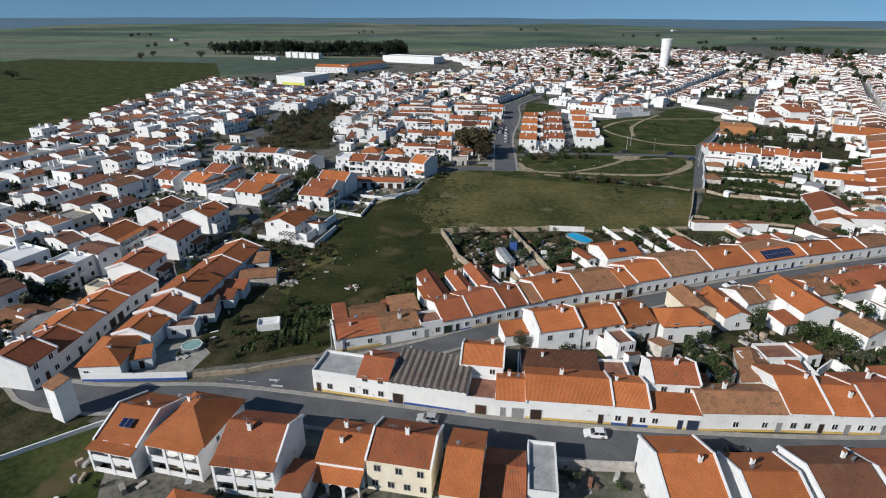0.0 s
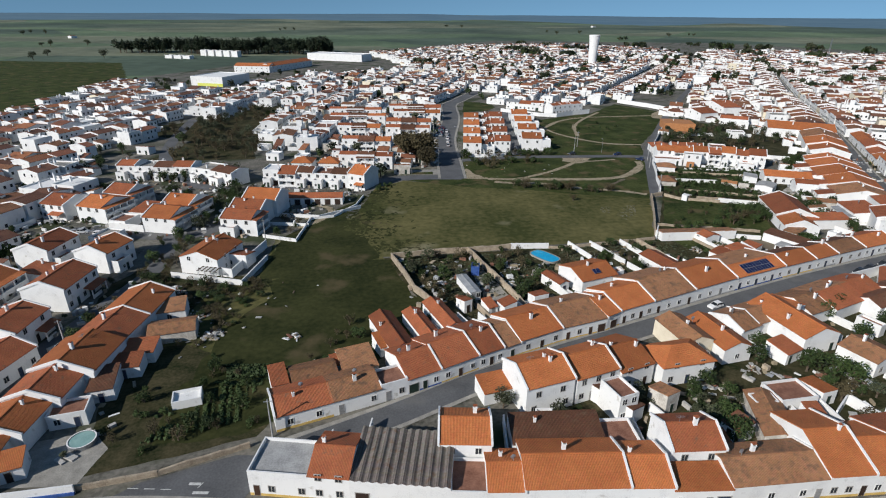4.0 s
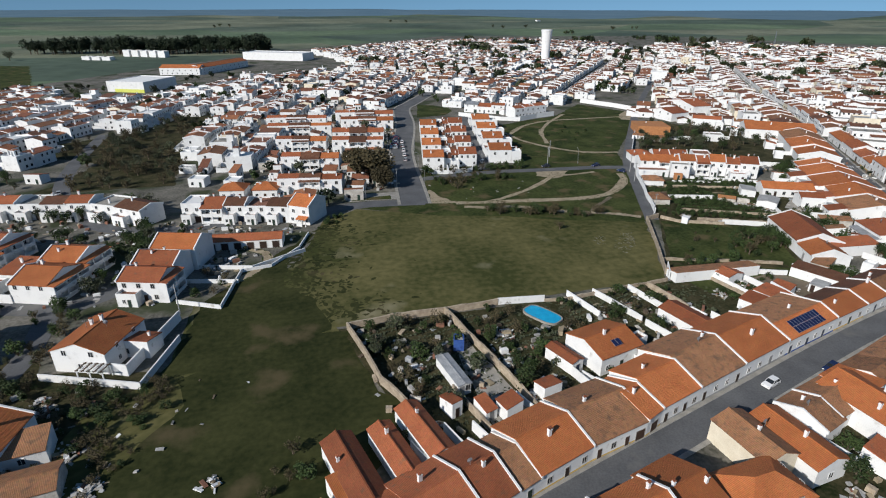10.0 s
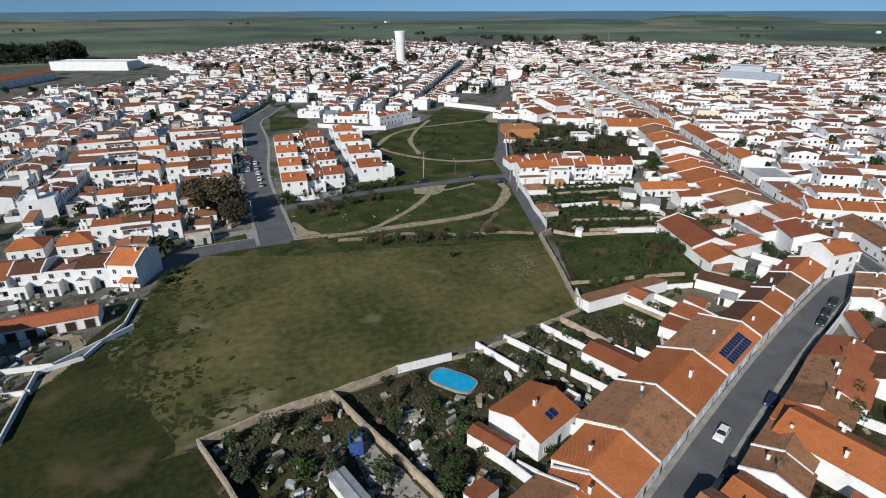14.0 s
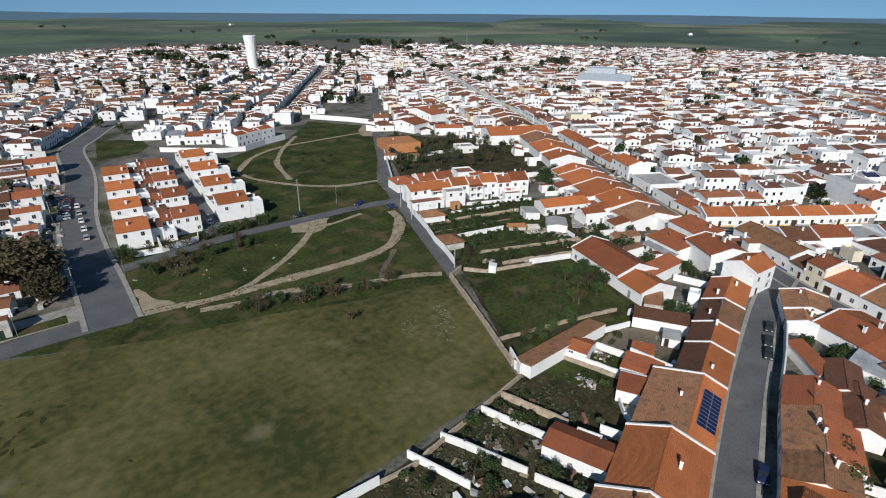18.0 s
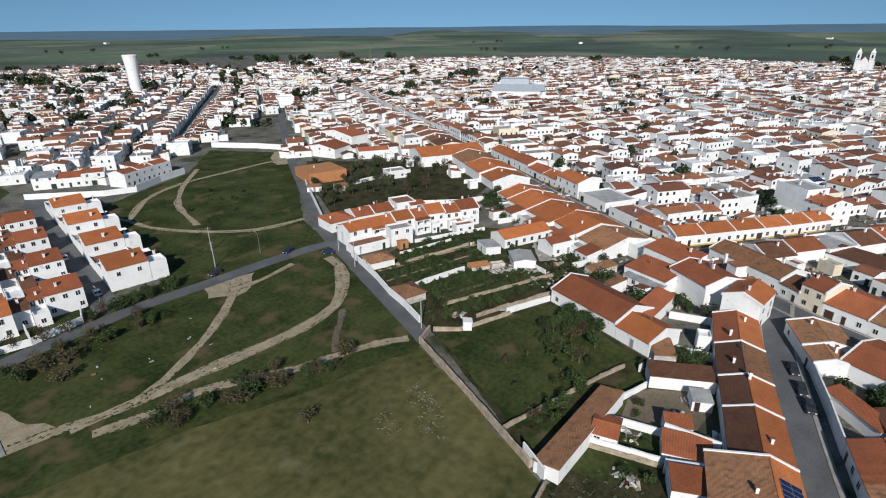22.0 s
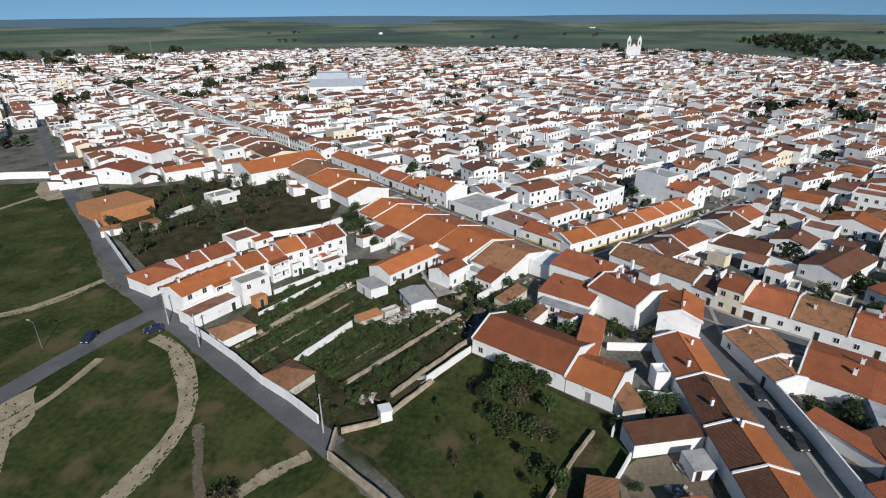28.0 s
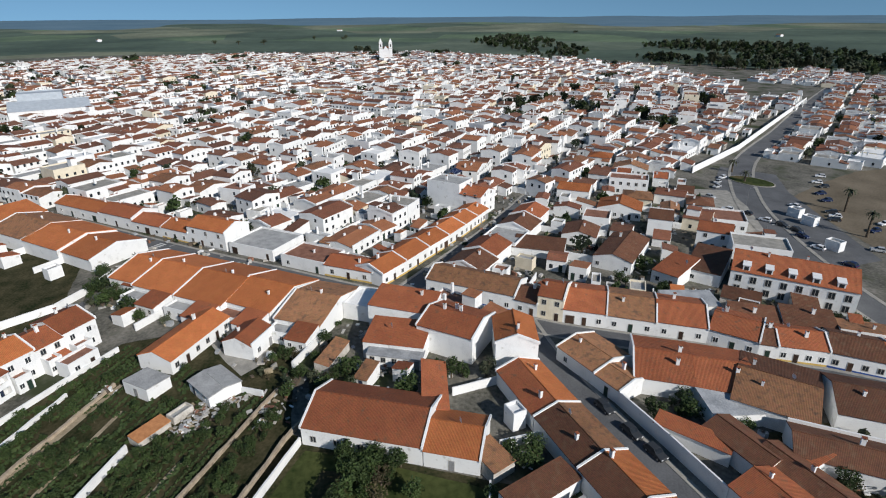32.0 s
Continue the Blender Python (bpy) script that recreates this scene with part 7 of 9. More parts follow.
wall_run([(-40, 208), (-24, 204), (-10, 213)], 1.2, WHITE, "low white yard wall")
row([(-112, 262), (-104, 260.5), (-96, 259), (-88, 257.5), (-80, 256), (-71, 251), (-61.5, 244)], [(9, 5.9, M, "WGW", "", {"extras": "P", "rise": 1.2}), (10, 5.2, M, "WD", "", {"roof": "flat", "extras": "P"}), (9, 5.6, D, "GD", "", {"extras": "P", "rise": 1.2})], "white stepped row by the lane", annexes=False)
# estate rows west of the wide street
for k, (y0, x0, x1) in enumerate(((269, -20, 4), (303, -20, 4.5), (331, 3, 27.5), (338, -24, 0), (352, 4, 30.5), (383, 10, 40), (404, 8, 43), (372, -30, 4), (396, -32, 2))):
    row([(x0 + (x1 - x0) * i / 3, y0 - 3.5 * i / 3) for i in range(4)], [(8.5, 5.7, M, "WDW", "", {"extras": "P"}), (8.5, 5.7, D, "WGW", "", {"extras": "A"}), (8.5, 5.3, N if k % 2 else M, "WW", "", {"extras": "P"})], "white two-storey estate rows", level=1, coping="", annexes=True)
for x0, y0 in ((-41, 268), (-29, 266)):
    house(x0, y0, -9, 9, 8.5, 3.6, "hip", 1.9, N, WHITE, 1, "", 1, "", "WDW", label="house with a bright orange pyramid roof", force=True)


# ---- stepped apartment rows ----
def stepped(x0, y0, ang, n, pitch, columns, group):
    """White flats stepping along a street, unit after unit; columns: where across the row, and the blocks of one unit along it:
    start, length, height, roof, tile, openings, label."""
    c, s = math.cos(radians(ang)), math.sin(radians(ang))
    for k in range(n):
        for u, w, blocks in columns:
            for v0, L, h, roof, tile, front, label in blocks:
                v = pitch * k + v0
                house(x0 + s * u + c * v, y0 - c * u + s * v, ang - 90, w, L, h, roof, (1.7 if L > 5.9 else 1.1) if roof == "lean" else None, tile, WHITE, 1, "", 1 if roof == "lean" else 0, "", front, False, label, group, True, 2 if h > 4.6 and front != "." else 1)


TALL, STAIR, LOW = "white stepped apartment house with a sloping orange roof", "white stair block with a flat roof", "low white terrace block of the apartments"
WING = "white stair wing with a dark red roof"
stepped(40.6, 290.5, 80.5, 4, 23.6,
        ((0, 9.2, ((0, 6.4, 5.8, "lean", N, "W.W", TALL), (6.5, 7.6, 3.4, "flat", PAVE, ".", LOW), (14.2, 9.2, 2.6, "flat", TERRACE, ".", LOW))),
         (9.3, 3.4, ((3, 5, 4.6, "lean", D, "W", WING), (8.1, 6, 5.8, "flat", WHITE, ".", STAIR), (14.2, 9, 3.0, "flat", PAVE, "W", LOW))),
         (12.8, 3.2, ((1, 4.6, 3.0, "flat", WHITE, "W", LOW), (5.8, 5.5, 5.2, "lean", M, "W", WING), (11.4, 5, 3.2, "flat", PAVE, ".", LOW), (16.6, 5, 4.6, "lean", D, "W", WING))),
         (16.1, 8, ((5, 6, 5.8, "lean", M, "W..W", "white stepped apartment house with a dark red roof"), (11.1, 12, 2.8, "flat", PAVE, ".", LOW)))), "stepped apartment row")
stepped(72.4, 295.2, 80.5, 4, 24.4,
        ((0, 10.2, ((0, 7, 6.2, "lean", N, "...", TALL), (7.1, 7, 3.4, "flat", WHITE, "W.", LOW), (14.2, 9.6, 2.6, "flat", PAVE, ".", LOW))),
         (10.3, 4.4, ((0, 5, 5.0, "flat", WHITE, ".", STAIR), (5.1, 5, 3.8, "lean", D, "W", WING), (12, 6, 2.8, "flat", WHITE, ".", LOW)))), "second stepped apartment row")
wall_run([(41, 289), (43.5, 283.5), (50, 282), (61, 283.8), (63, 290)], 1.8, WHITE, "white wall round the front yards of the apartments")
wall_run([(50, 282), (51, 289)], 2.4, WHITE, "white wall round the front yards of the apartments")
# ---- walls and gardens ----
WW = "white painted garden wall"
RW = "old stone and earth garden wall"
wall_run([(127.4, 261.6), (124.8, 255), (120.2, 244), (115.8, 235.2), (113, 227.5), (109.3, 219.4)], 2.0, WHITE, "white painted wall along the lane", 0.3, 0.06)
wall_run([(107.6, 215), (102.6, 213.6), (93.4, 193.3), (85.2, 176.4)], 1.6, RUBBLE, RW, 0.4, 0.12)
wall_run([(108.4, 214.3), (112.2, 209.4), (125.2, 204.4)], 1.1, RUBBLE, RW, 0.35, 0.15)
wall_run([(125.4, 205.2), (137.4, 200)], 1.6, WHITE, WW, 0.3, 0.1)
wall_run([(122.2, 232.2), (126, 231.6), (139.2, 227.9)], 1.6, WHITE, WW, 0.3, 0.06)
wall_run([(119.4, 220), (132, 214.6), (152, 206)], 0.9, RUBBLE, RW, 0.35, 0.15)
wall_run([(119.6, 210), (128.5, 206.6), (138.5, 202.6), (147, 198)], 1.0, RUBBLE, RW, 0.4, 0.25)
wall_run([(130.6, 246), (140, 243.3), (157.6, 237.4)], 0.7, RUBBLE, RW, 0.5, 0.12)
wall_run([(137.4, 250.6), (155.4, 245)], 0.8, WHITE, WW, 0.4, 0.12)
wall_run([(147.4, 253.2), (160.6, 246.8), (170, 241.6)], 1.2, WHITE, WW)
wall_run([(157, 216.4), (152.9, 212.9), (151, 208.4)], 1.3, WHITE, WW, 0.3, 0.1)
strip("garden_path", [(124.6, 247.6), (131, 244.9), (140, 242.4), (158, 236.2)], 1.1, 0.06, TRACK, "trodden pale path between garden strips", "path", jag=0.35)
strip("garden_path", [(121, 241), (125.3, 240), (138.2, 236.2), (150, 233)], 0.8, 0.06, TRACK, "trodden pale path between garden strips", "path", jag=0.3)
strip("garden_path", [(128, 221.6), (136, 218.4)], 0.8, 0.06, TRACK, "trodden pale path between garden strips", "path", jag=0.3)
wall_run([(-0.5, 167.5), (2.3, 156.8), (4.5, 146.6), (7, 141.9), (9, 137)], 2.0, RUBBLE, RW, 0.4, 0.15)
wall_run([(-0.5, 167.5), (9.9, 169.5), (22.1, 169.6), (35.5, 170.7)], 1.6, RUBBLE, RW, 0.4, 0.2)
wall_run([(35.8, 170.8), (47.2, 169.7)], 1.8, WHITE, WW)
wall_run([(47.5, 169.6), (53.7, 168.8), (60, 169.8), (83, 172.6)], 1.0, RUBBLE, RW, 0.4, 0.2)
wall_run([(22.3, 169.4), (25.3, 156.8), (27.7, 147.6), (29.6, 139), (31, 131.7)], 1.9, RUBBLE, RW, 0.4, 0.15)
wall_run([(60.7, 170.5), (62.2, 166.5), (65.5, 156)], 1.6, WHITE, WW)
wall_run([(54, 171), (57, 160)], 1.6, WHITE, WW)
wall_run([(70.6, 170.6), (74, 157.6)], 1.6, WHITE, WW)
wall_run([(76.3, 170.9), (79.2, 158.4)], 1.5, RUBBLE, RW, 0.35, 0.12)
wall_run([(84, 173.2), (87, 178.5)], 2.6, WHITE, "white end wall of a shed")
wall_run([(17.4, 141.5), (18.9, 136.4), (21.3, 128.8)], 1.6, RUBBLE, RW, 0.35, 0.1)
wall_run([(138.6, 285.5), (158, 316), (172, 338)], 2.0, WHITE, "white painted wall along the lane")
wall_run([(174, 321), (203.5, 316.5), (214, 313)], 1.8, WHITE, WW)
wall_run([(160, 284.5), (178, 277), (190, 264), (200, 260), (209, 258.5)], 2.0, WHITE, WW)
wall_run([(88, 412), (110, 391), (121, 386.5)], 2.4, WHITE, "long white retaining wall")
wall_run([(121, 386.5), (135, 394), (149, 399)], 3.0, WHITE, "long white retaining wall")
wall_run([(190, 444), (204, 420), (212, 399)], 3.0, WHITE, "long white boundary wall")
wall_run([(17.5, 66), (30.5, 65.5)], 2.0, OLDWALL, "grey street wall of an empty plot")
wall_run([(16, 96), (14.5, 86)], 2.0, WHITE, WW)
wall_run([(43, 96), (47, 84.5)], 2.0, WHITE, WW)
wall_run([(74, 99), (74.5, 85)], 1.8, WHITE, WW)
wall_run([(98, 104), (100, 88)], 1.8, WHITE, WW)
wall_run([(284, -22), (284, -60), (300, -110)], 1.4, WHITE, "long white wall beyond the parking ground")
wall_run([(284, 48), (321, 2), (414, -95), (466, -150)], 3.0, WHITE, "white wall along the avenue")

claim(37, 159, 0, 13, 12, True)
# orchards, trees and shrubs
GT = "trees in the walled gardens"
grove([(119, 194), (133.6, 193), (132, 184.5), (124, 176), (113, 180)], 30, ("fruit", "shrub", "fruit", "dry"), (2.4, 4.6), GT)
grove([(94, 183), (103, 192), (108, 199), (113, 181), (107, 176), (96, 176)], 16, ("fruit", "shrub", "dry"), (1.6, 3.6), GT)
grove([(104, 196), (112, 206), (122, 200), (118, 186)], 7, ("shrub", "dry"), (1.0, 2.2), GT)
grove([(112, 222), (124, 252), (146, 246), (168, 236), (160, 222), (140, 206)], 60, ("shrub", "fruit", "shrub"), (1.2, 2.6), "vegetable garden shrubs")
grove([(0, 166), (20, 168), (27, 140), (20, 132), (8, 142)], 26, ("dry", "shrub", "fruit", "olive"), (2, 4.2), GT)
grove([(24, 168), (54, 170), (62, 155), (44, 150), (33, 140)], 30, ("fruit", "shrub", "dry", "dry"), (1.6, 3.8), GT)
grove([(55, 169), (82, 171), (96, 166), (84, 156), (66, 150)], 22, ("fruit", "shrub", "dry"), (1.2, 3.0), GT)
grove([(152, 298), (172, 333), (198, 368), (220, 338), (236, 300), (206, 290), (188, 284)], 84, ("olive", "dry", "olive", "fruit"), (3.2, 5.4), "olive orchard")
grove([(17, 88), (20, 97), (34, 97), (60, 100), (73, 98), (72, 86), (36, 86)], 22, ("fruit", "shrub", "olive"), (1.5, 3.8), GT)
grove([(75, 88), (76, 98), (110, 118), (128, 124), (128, 104), (112, 88)], 52, ("fruit", "shrub", "olive", "dry"), (1.8, 4.4), GT)
grove([(-50, 94), (-27, 99), (-22, 112), (-44, 128), (-55, 122)], 26, ("shrub", "dry", "fruit"), (1.2, 3.2), "scrub below the sheds")
grove([(-60, 152), (-38, 150), (-38, 156), (-62, 163), (-68, 170), (-72, 190), (-64, 188)], 22, ("dry", "shrub"), (1.2, 3), "scrub beside the track")
grove([(38, 282), (41, 288), (44, 282.4), (62, 283.2), (70, 284), (84, 287), (84, 283.6), (62, 282.6)], 16, ("shrub", "fruit"), (2, 4), "shrubs below the apartments")
grove([(50, 233), (66, 226.5), (84, 221.5), (92, 222.5), (78, 230.5), (56, 236)], 24, ("dry", "dry", "shrub"), (2.0, 3.8), "bushes along the field's edge", w=1.25)
grove([(41, 263), (60, 267), (80, 271), (80, 276), (60, 276.5), (42, 275.5)], 26, ("dry", "shrub", "dry"), (1.8, 3.6), "bushes below the lane", w=1.2)
plant("dry", 70.6, 212.7, 3.0, 4.2, "bushes along the field's edge")
grove([(-7, 225), (4, 238), (-2, 242), (-12, 218)], 10, ("shrub",), (1.2, 2.2), "bushes along the field's edge")
grove([(120, 330), (150, 330), (160, 350), (140, 370), (118, 360)], 8, ("shrub",), (1.2, 2.6), "bushes on the green")
grove([(-66, 194), (-57, 198), (-52, 226), (-56, 240), (-64, 240), (-62, 220)], 26, ("fruit", "olive", "shrub"), (2.5, 5), "trees along the lane", free=False)
grove([(-74, 128), (-68, 150), (-70, 190), (-62, 192), (-60, 170), (-66, 140)], 26, ("olive", "shrub", "dry"), (1.5, 4), "trees along the lane")
grove([(-40, 190), (-28, 188), (-28, 214), (-40, 216)], 8, ("dry", "shrub"), (1.5, 3), "shrubs in the paved yard")
grove([(-95, 215), (-88, 220), (-100, 245), (-112, 240)], 10, ("fruit", "olive"), (2.5, 5), "trees along the lane")
grove([(-120, 60), (-80, 76), (-76, 82), (-100, 92), (-125, 80)], 20, ("dry", "shrub"), (1.5, 3.5), "scrub beside the road")
grove([(-100, 255), (-60, 244), (-58, 262), (-100, 280)], 20, ("fruit", "olive"), (3, 5.5), "garden trees among the houses")
crop([(111, 222), (122, 246), (132, 252), (147, 251), (172, 240), (160, 222), (148, 204)], -20, 1.4, LEAF_GREEN, 0.42, "rows of green vegetables between the garden walls")
crop([(0, 166), (18, 168), (30, 168), (82, 171), (98, 164), (60, 142), (30, 140), (8, 142)], 18, 1.9, LEAF_OLIVE, 0.32, "overgrown beds in the back gardens", 0.8)
sheet_part("yard_paving", [(-63, 91.5), (-51.5, 90.5), (-50, 98), (-54, 103), (-62, 101)], 0.06, PAVE, "pale paved yard behind a white wall", "pavement", 0.3)
sheet_part("yard_paving", [(22, 131), (30.3, 132.6), (28.9, 139), (27, 147.6), (24.4, 157.5), (21.5, 157), (21.2, 150), (21.5, 140)], 0.06, PAVE, "pale rubble and concrete in a back yard", "ground", 0.8)
house(22.7, 153.6, 76, 2.6, 2.2, 2.2, "flat", None, SHEET, BANDS["blue"], 0, "", 0, "", "D", label="small blue painted garden shed", name="shed", force=True)
crop([(-38, 120.4), (-24, 118), (-24.6, 111), (-37, 113)], 175, 0.9, LEAF_GREEN, 0.45, "dense plot of green vegetables below the field")
grove([(-23, 113), (-17, 123), (-12.4, 133), (-7, 131), (-12, 119), (-18, 112)], 14, ("dry", "shrub"), (1.4, 3), "scrub below the sheds")
crop([(-46, 98), (-30, 102), (-28, 114), (-44, 110)], 100, 1.4, LEAF_GREEN, 0.4, "vegetable beds beside the street")
sheet_part("yard_paving", [(158, 214), (163, 218), (178, 228), (181, 226), (174, 216), (164, 208)], 0.058, PAVE, "pale concrete yard beside the gardens", "pavement", 0.4)
grove([(150, 205), (158, 212), (176, 214), (184, 205), (168, 196), (150, 190)], 26, ("shrub", "dry", "fruit"), (1.4, 3.4), "shrubs in the back yards")
grove([(176, 226), (186, 220), (200, 246), (212, 262), (196, 262), (182, 246)], 30, ("fruit", "shrub", "olive"), (2, 4.4), "shrubs in the back yards")
grove([(-110, 225), (-60, 222), (-58, 240), (-110, 250)], 18, ("fruit", "shrub"), (2, 4), "garden trees among the houses")
grove([(-130, 230), (-190, 300), (-160, 340), (-110, 300)], 30, ("fruit", "olive"), (3, 6), "garden trees among the houses")
grove([(-105, 300), (-60, 310), (-70, 350), (-110, 380)], 24, ("olive", "dry"), (3, 6), "garden trees among the houses")
for p, q in (((123, 229.6), (140, 225)), ((117, 217), (146, 203.6)), ((133, 239.6), (152, 235)), ((138, 248), (160, 240.6)), ((112, 217), (132, 207.6)), ((126, 236.6), (142, 231.6)), ((148, 250), (168, 239.6)), ((122, 216), (148, 204.5)), ((130, 223), (150, 213))):
    n = int(math.hypot(q[0] - p[0], q[1] - p[1]) / 2.2)
    for k in range(n):
        plant("shrub" if RNG.random() < 0.75 else "fruit", p[0] + (q[0] - p[0]) * k / n + RNG.uniform(-0.5, 0.5), p[1] + (q[1] - p[1]) * k / n + RNG.uniform(-0.5, 0.5), RNG.uniform(1.2, 2.4), RNG.uniform(1.8, 2.8), "hedges between the garden strips")
grove([(-58, 128), (-42, 126), (-31, 149), (-36, 156), (-58, 160)], 70, ("dry", "dry", "shrub"), (0.8, 2.2), "dark scrub beside the sheds", w=1.5)
grove([(126, 124), (132, 120), (142, 132), (138, 140), (130, 138)], 9, ("fruit", "shrub"), (1.8, 4), "trees in a shaded yard")
plant("big", 17, 278, 14, 19)
plant("big", 12.5, 290, 12, 15)
plant("big", 20, 268, 9, 11)
for x, y, h, w in ((72, 107, 4.4, 5), (80.4, 103.5, 5.2, 6), (83.5, 100.5, 5.2, 6), (86.5, 98.5, 4.8, 5.4), (75.6, 112, 4, 4.6), (99.5, 122, 4.8, 5.4), (105, 124.5, 4.8, 5.4), (53.4, 99.4, 3.6, 4), (57.5, 101.5, 3.8, 4), (59.6, 98, 3.4, 3.6), (100, 112, 4.8, 5.8), (106, 108, 4.8, 5.8), (96, 96, 4.2, 5), (110, 116, 4.8, 5.4)):
    plant("fruit", x, y, h, w, GT)
for x, y in ((22, 104), (17, 100), (26, 95)):
    plant("olive", x, y, 4.5)
for x, y, h, w in ((49, 262, 3.2, 6), (52, 268, 3.4, 6), (48, 269, 3, 5), (56.1, 230.3, 3, 5), (66.1, 227.5, 3.4, 6), (74.4, 225.9, 3, 5), (71.9, 229.6, 2.6, 5), (76.8, 230.8, 3, 4.5), (81.6, 223.7, 3, 4.5), (47, 283, 4.2, 4), (52, 281.5, 4.6, 4.2), (57, 281.4, 4, 4), (66, 284.5, 4.2, 4.4)):
    plant("dry", x, y, h, w, "bare bushes on the green")
for x, y, h, w in ((128.6, 165, 3.6, 4.6), (130.6, 162.6, 3.8, 4.8), (127.4, 163, 3, 4), (131, 166.4, 2.8, 3.4), (100.4, 168.2, 1.4, 2), (101, 165.8, 1.2, 2), (101.8, 163.4, 1.3, 2), (99.8, 166.8, 1.1, 1.8), (110.4, 167.8, 2.2, 2.6), (107.4, 167.2, 1.4, 2), (122.6, 170.6, 2.6, 3.2), (93.6, 160.4, 1.6, 2.4), (92.4, 163.8, 1.6, 2.6)):
    plant("fruit" if h > 2.5 else "shrub", x, y, h, w, GT)
wall_run([(89.6, 184.4), (99, 181.6), (114.3, 176.8), (120.5, 174.4)], 0.9, RUBBLE, RW, 0.4, 0.15)
strip("dirt_path", [(89.2, 182), (101.7, 178.6), (114.3, 175.2), (121.5, 173)], 1.9, 0.064, SOIL, "trodden dark earth path beside a garden wall", "path", take=False, jag=0.4)
sheet_part("bare_patch", [(126.5, 197.5), (131, 196), (130.4, 192.6), (126, 192), (122.6, 193.8)], 0.062, SOIL, "bare brown earth in a walled garden", "ground", 1.2)
weeds("weeds", [(0, 168), (82, 172), (98, 164), (60, 140), (20, 128), (6, 142)], 2600, LEAF_OLIVE, 0.3, "weeds and litter in the back gardens")

weeds("dry_scrub", [(84, 207), (92, 205), (88, 196), (82, 191), (75, 196), (78, 204)], 300, noisy("bleached_dry_stalks", (0.09, 0.09, 0.06), (0.18, 0.17, 0.12), 1.5, 0.9), 0.22, "pale bleached dry stalks in the field")
PATCHES, blend = Geo(), random.Random(21)
EDGE = [(2, 152), (-2, 168), (-5, 180), (-15, 194), (-15, 208), (-8, 226), (0, 236)]
for i in range(900):
    k = blend.randrange(len(EDGE) - 1)
    u, o = blend.random(), abs(blend.gauss(0, 8)) - 1.5
    (x0, y0), (x1, y1) = EDGE[k], EDGE[k + 1]
    L = math.hypot(x1 - x0, y1 - y0)
    cx, cy = x0 + (x1 - x0) * u + (y1 - y0) / L * o, y0 + (y1 - y0) * u - (x1 - x0) / L * o
    if k == 0 or not inside(cx, cy, [(-30, 172), (0, 171), (60, 176), (60, 222), (10, 242), (-20, 230)]):
        continue
    q, tilt = blend.uniform(0.12, 0.6), blend.uniform(0, 3.14)
    rim = []
    for j in range(9):
        t, w = j * 6.283 / 9, q * blend.uniform(0.6, 1.3)
        px, py = 2.0 * w * math.cos(t), w * math.sin(t)
        rim.append((cx + px * math.cos(tilt) - py * math.sin(tilt), cy + px * math.sin(tilt) + py * math.cos(tilt), 0.061 + i * 0.00001))
    PATCHES.face(rim, RANK)
tagged(new("grass_patches", PATCHES.mesh("grass_patches")), "dark rank grass spreading in patches into the dry field", "grass", kind="stuff")
VALLEY = [(-112, 290), (-62, 290), (-66, 330), (-72, 400), (-66, 450), (-92, 442), (-102, 400), (-136, 380), (-130, 350), (-102, 332)]
TAKEN.update((i, j) for i in range(-92, -38) for j in range(190, 302) if inside(i * CELL, j * CELL, VALLEY))
grove(VALLEY, 110, ("dry", "olive", "dry"), (2.5, 6), "scrub valley between two estates", free=False)
grove([(-72, 128), (-56, 126), (-46, 130), (-40, 146), (-37, 156), (-61, 164), (-66, 175)], 34, ("shrub", "dry"), (1, 2.4), "scrub beside the track")
# ---- mid-distance houses ----
claim(-190, 545, -24, 60, 40, True)      # open ground before the sports hall

MIDH = "white houses of the western estate"
quarter([(-150, 330), (-110, 225), (-124, 200), (-96, 150), (-92, 100), (-136, 110), (-228, 270), (-230, 330)], 70, (14.5, 18), 62, 8, 9.5, (3.4, 5.4, 5.8, 6.2), -1, 0.45, ("ridge", "ridge", "ridge", "cross", "flat"), wobble=10)
quarter([(-120, 415), (-60, 330), (-50, 310), (-34, 310), (6, 440), (-20, 520), (-120, 500)], 80, (15, 19), 60, 8, 9, (5.2, 5.8, 6.2), -1, 0.35, ("ridge", "ridge", "ridge", "cross", "flat"), wobble=10)
quarter([(-244, 600), (-238, 420), (-234, 330), (-120, 330), (-125, 420), (-120, 520), (-20, 540), (40, 440), (60, 480), (120, 520), (60, 700), (-60, 640), (-100, 560), (-200, 560)], 66, (14.5, 18), 62, 8.5, 9, (3.4, 5.6, 6.0), -1, 0.35, ("ridge", "ridge", "ridge", "cross", "flat"), wobble=22)
# rows that face the three streets running out through the town
for k in range(26):
    s = k * 11.5 + 4
    x0, y0 = 177.2 + 0.58 * s, 470 + 0.815 * s
    house(x0, y0, 54.5, 8.2, 13, RNG.uniform(4.6, 6.0), RNG.choice(("ridge", "ridge", "cross")), None, None, None, -1, "", 1, force=True)
terrace([(385.6, 747), (311.5, 639), (228.5, 528), (185, 466)], 9.0, 10, 3.5, -1, coping=False, annexes=False, jitter=0.5)
terrace([(268, 319.5), (293.6, 362), (351.6, 464), (442.7, 604), (526.7, 740)], 11.5, 14, 4.4, -1, coping=False, annexes=False, jitter=0.7)
terrace([(533.5, 735.6), (449.5, 599.6), (358.5, 459.6), (300.4, 357.6), (270.5, 308.5)], 10.5, 11, 4.8, -1, coping=False, annexes=False, jitter=0.9)
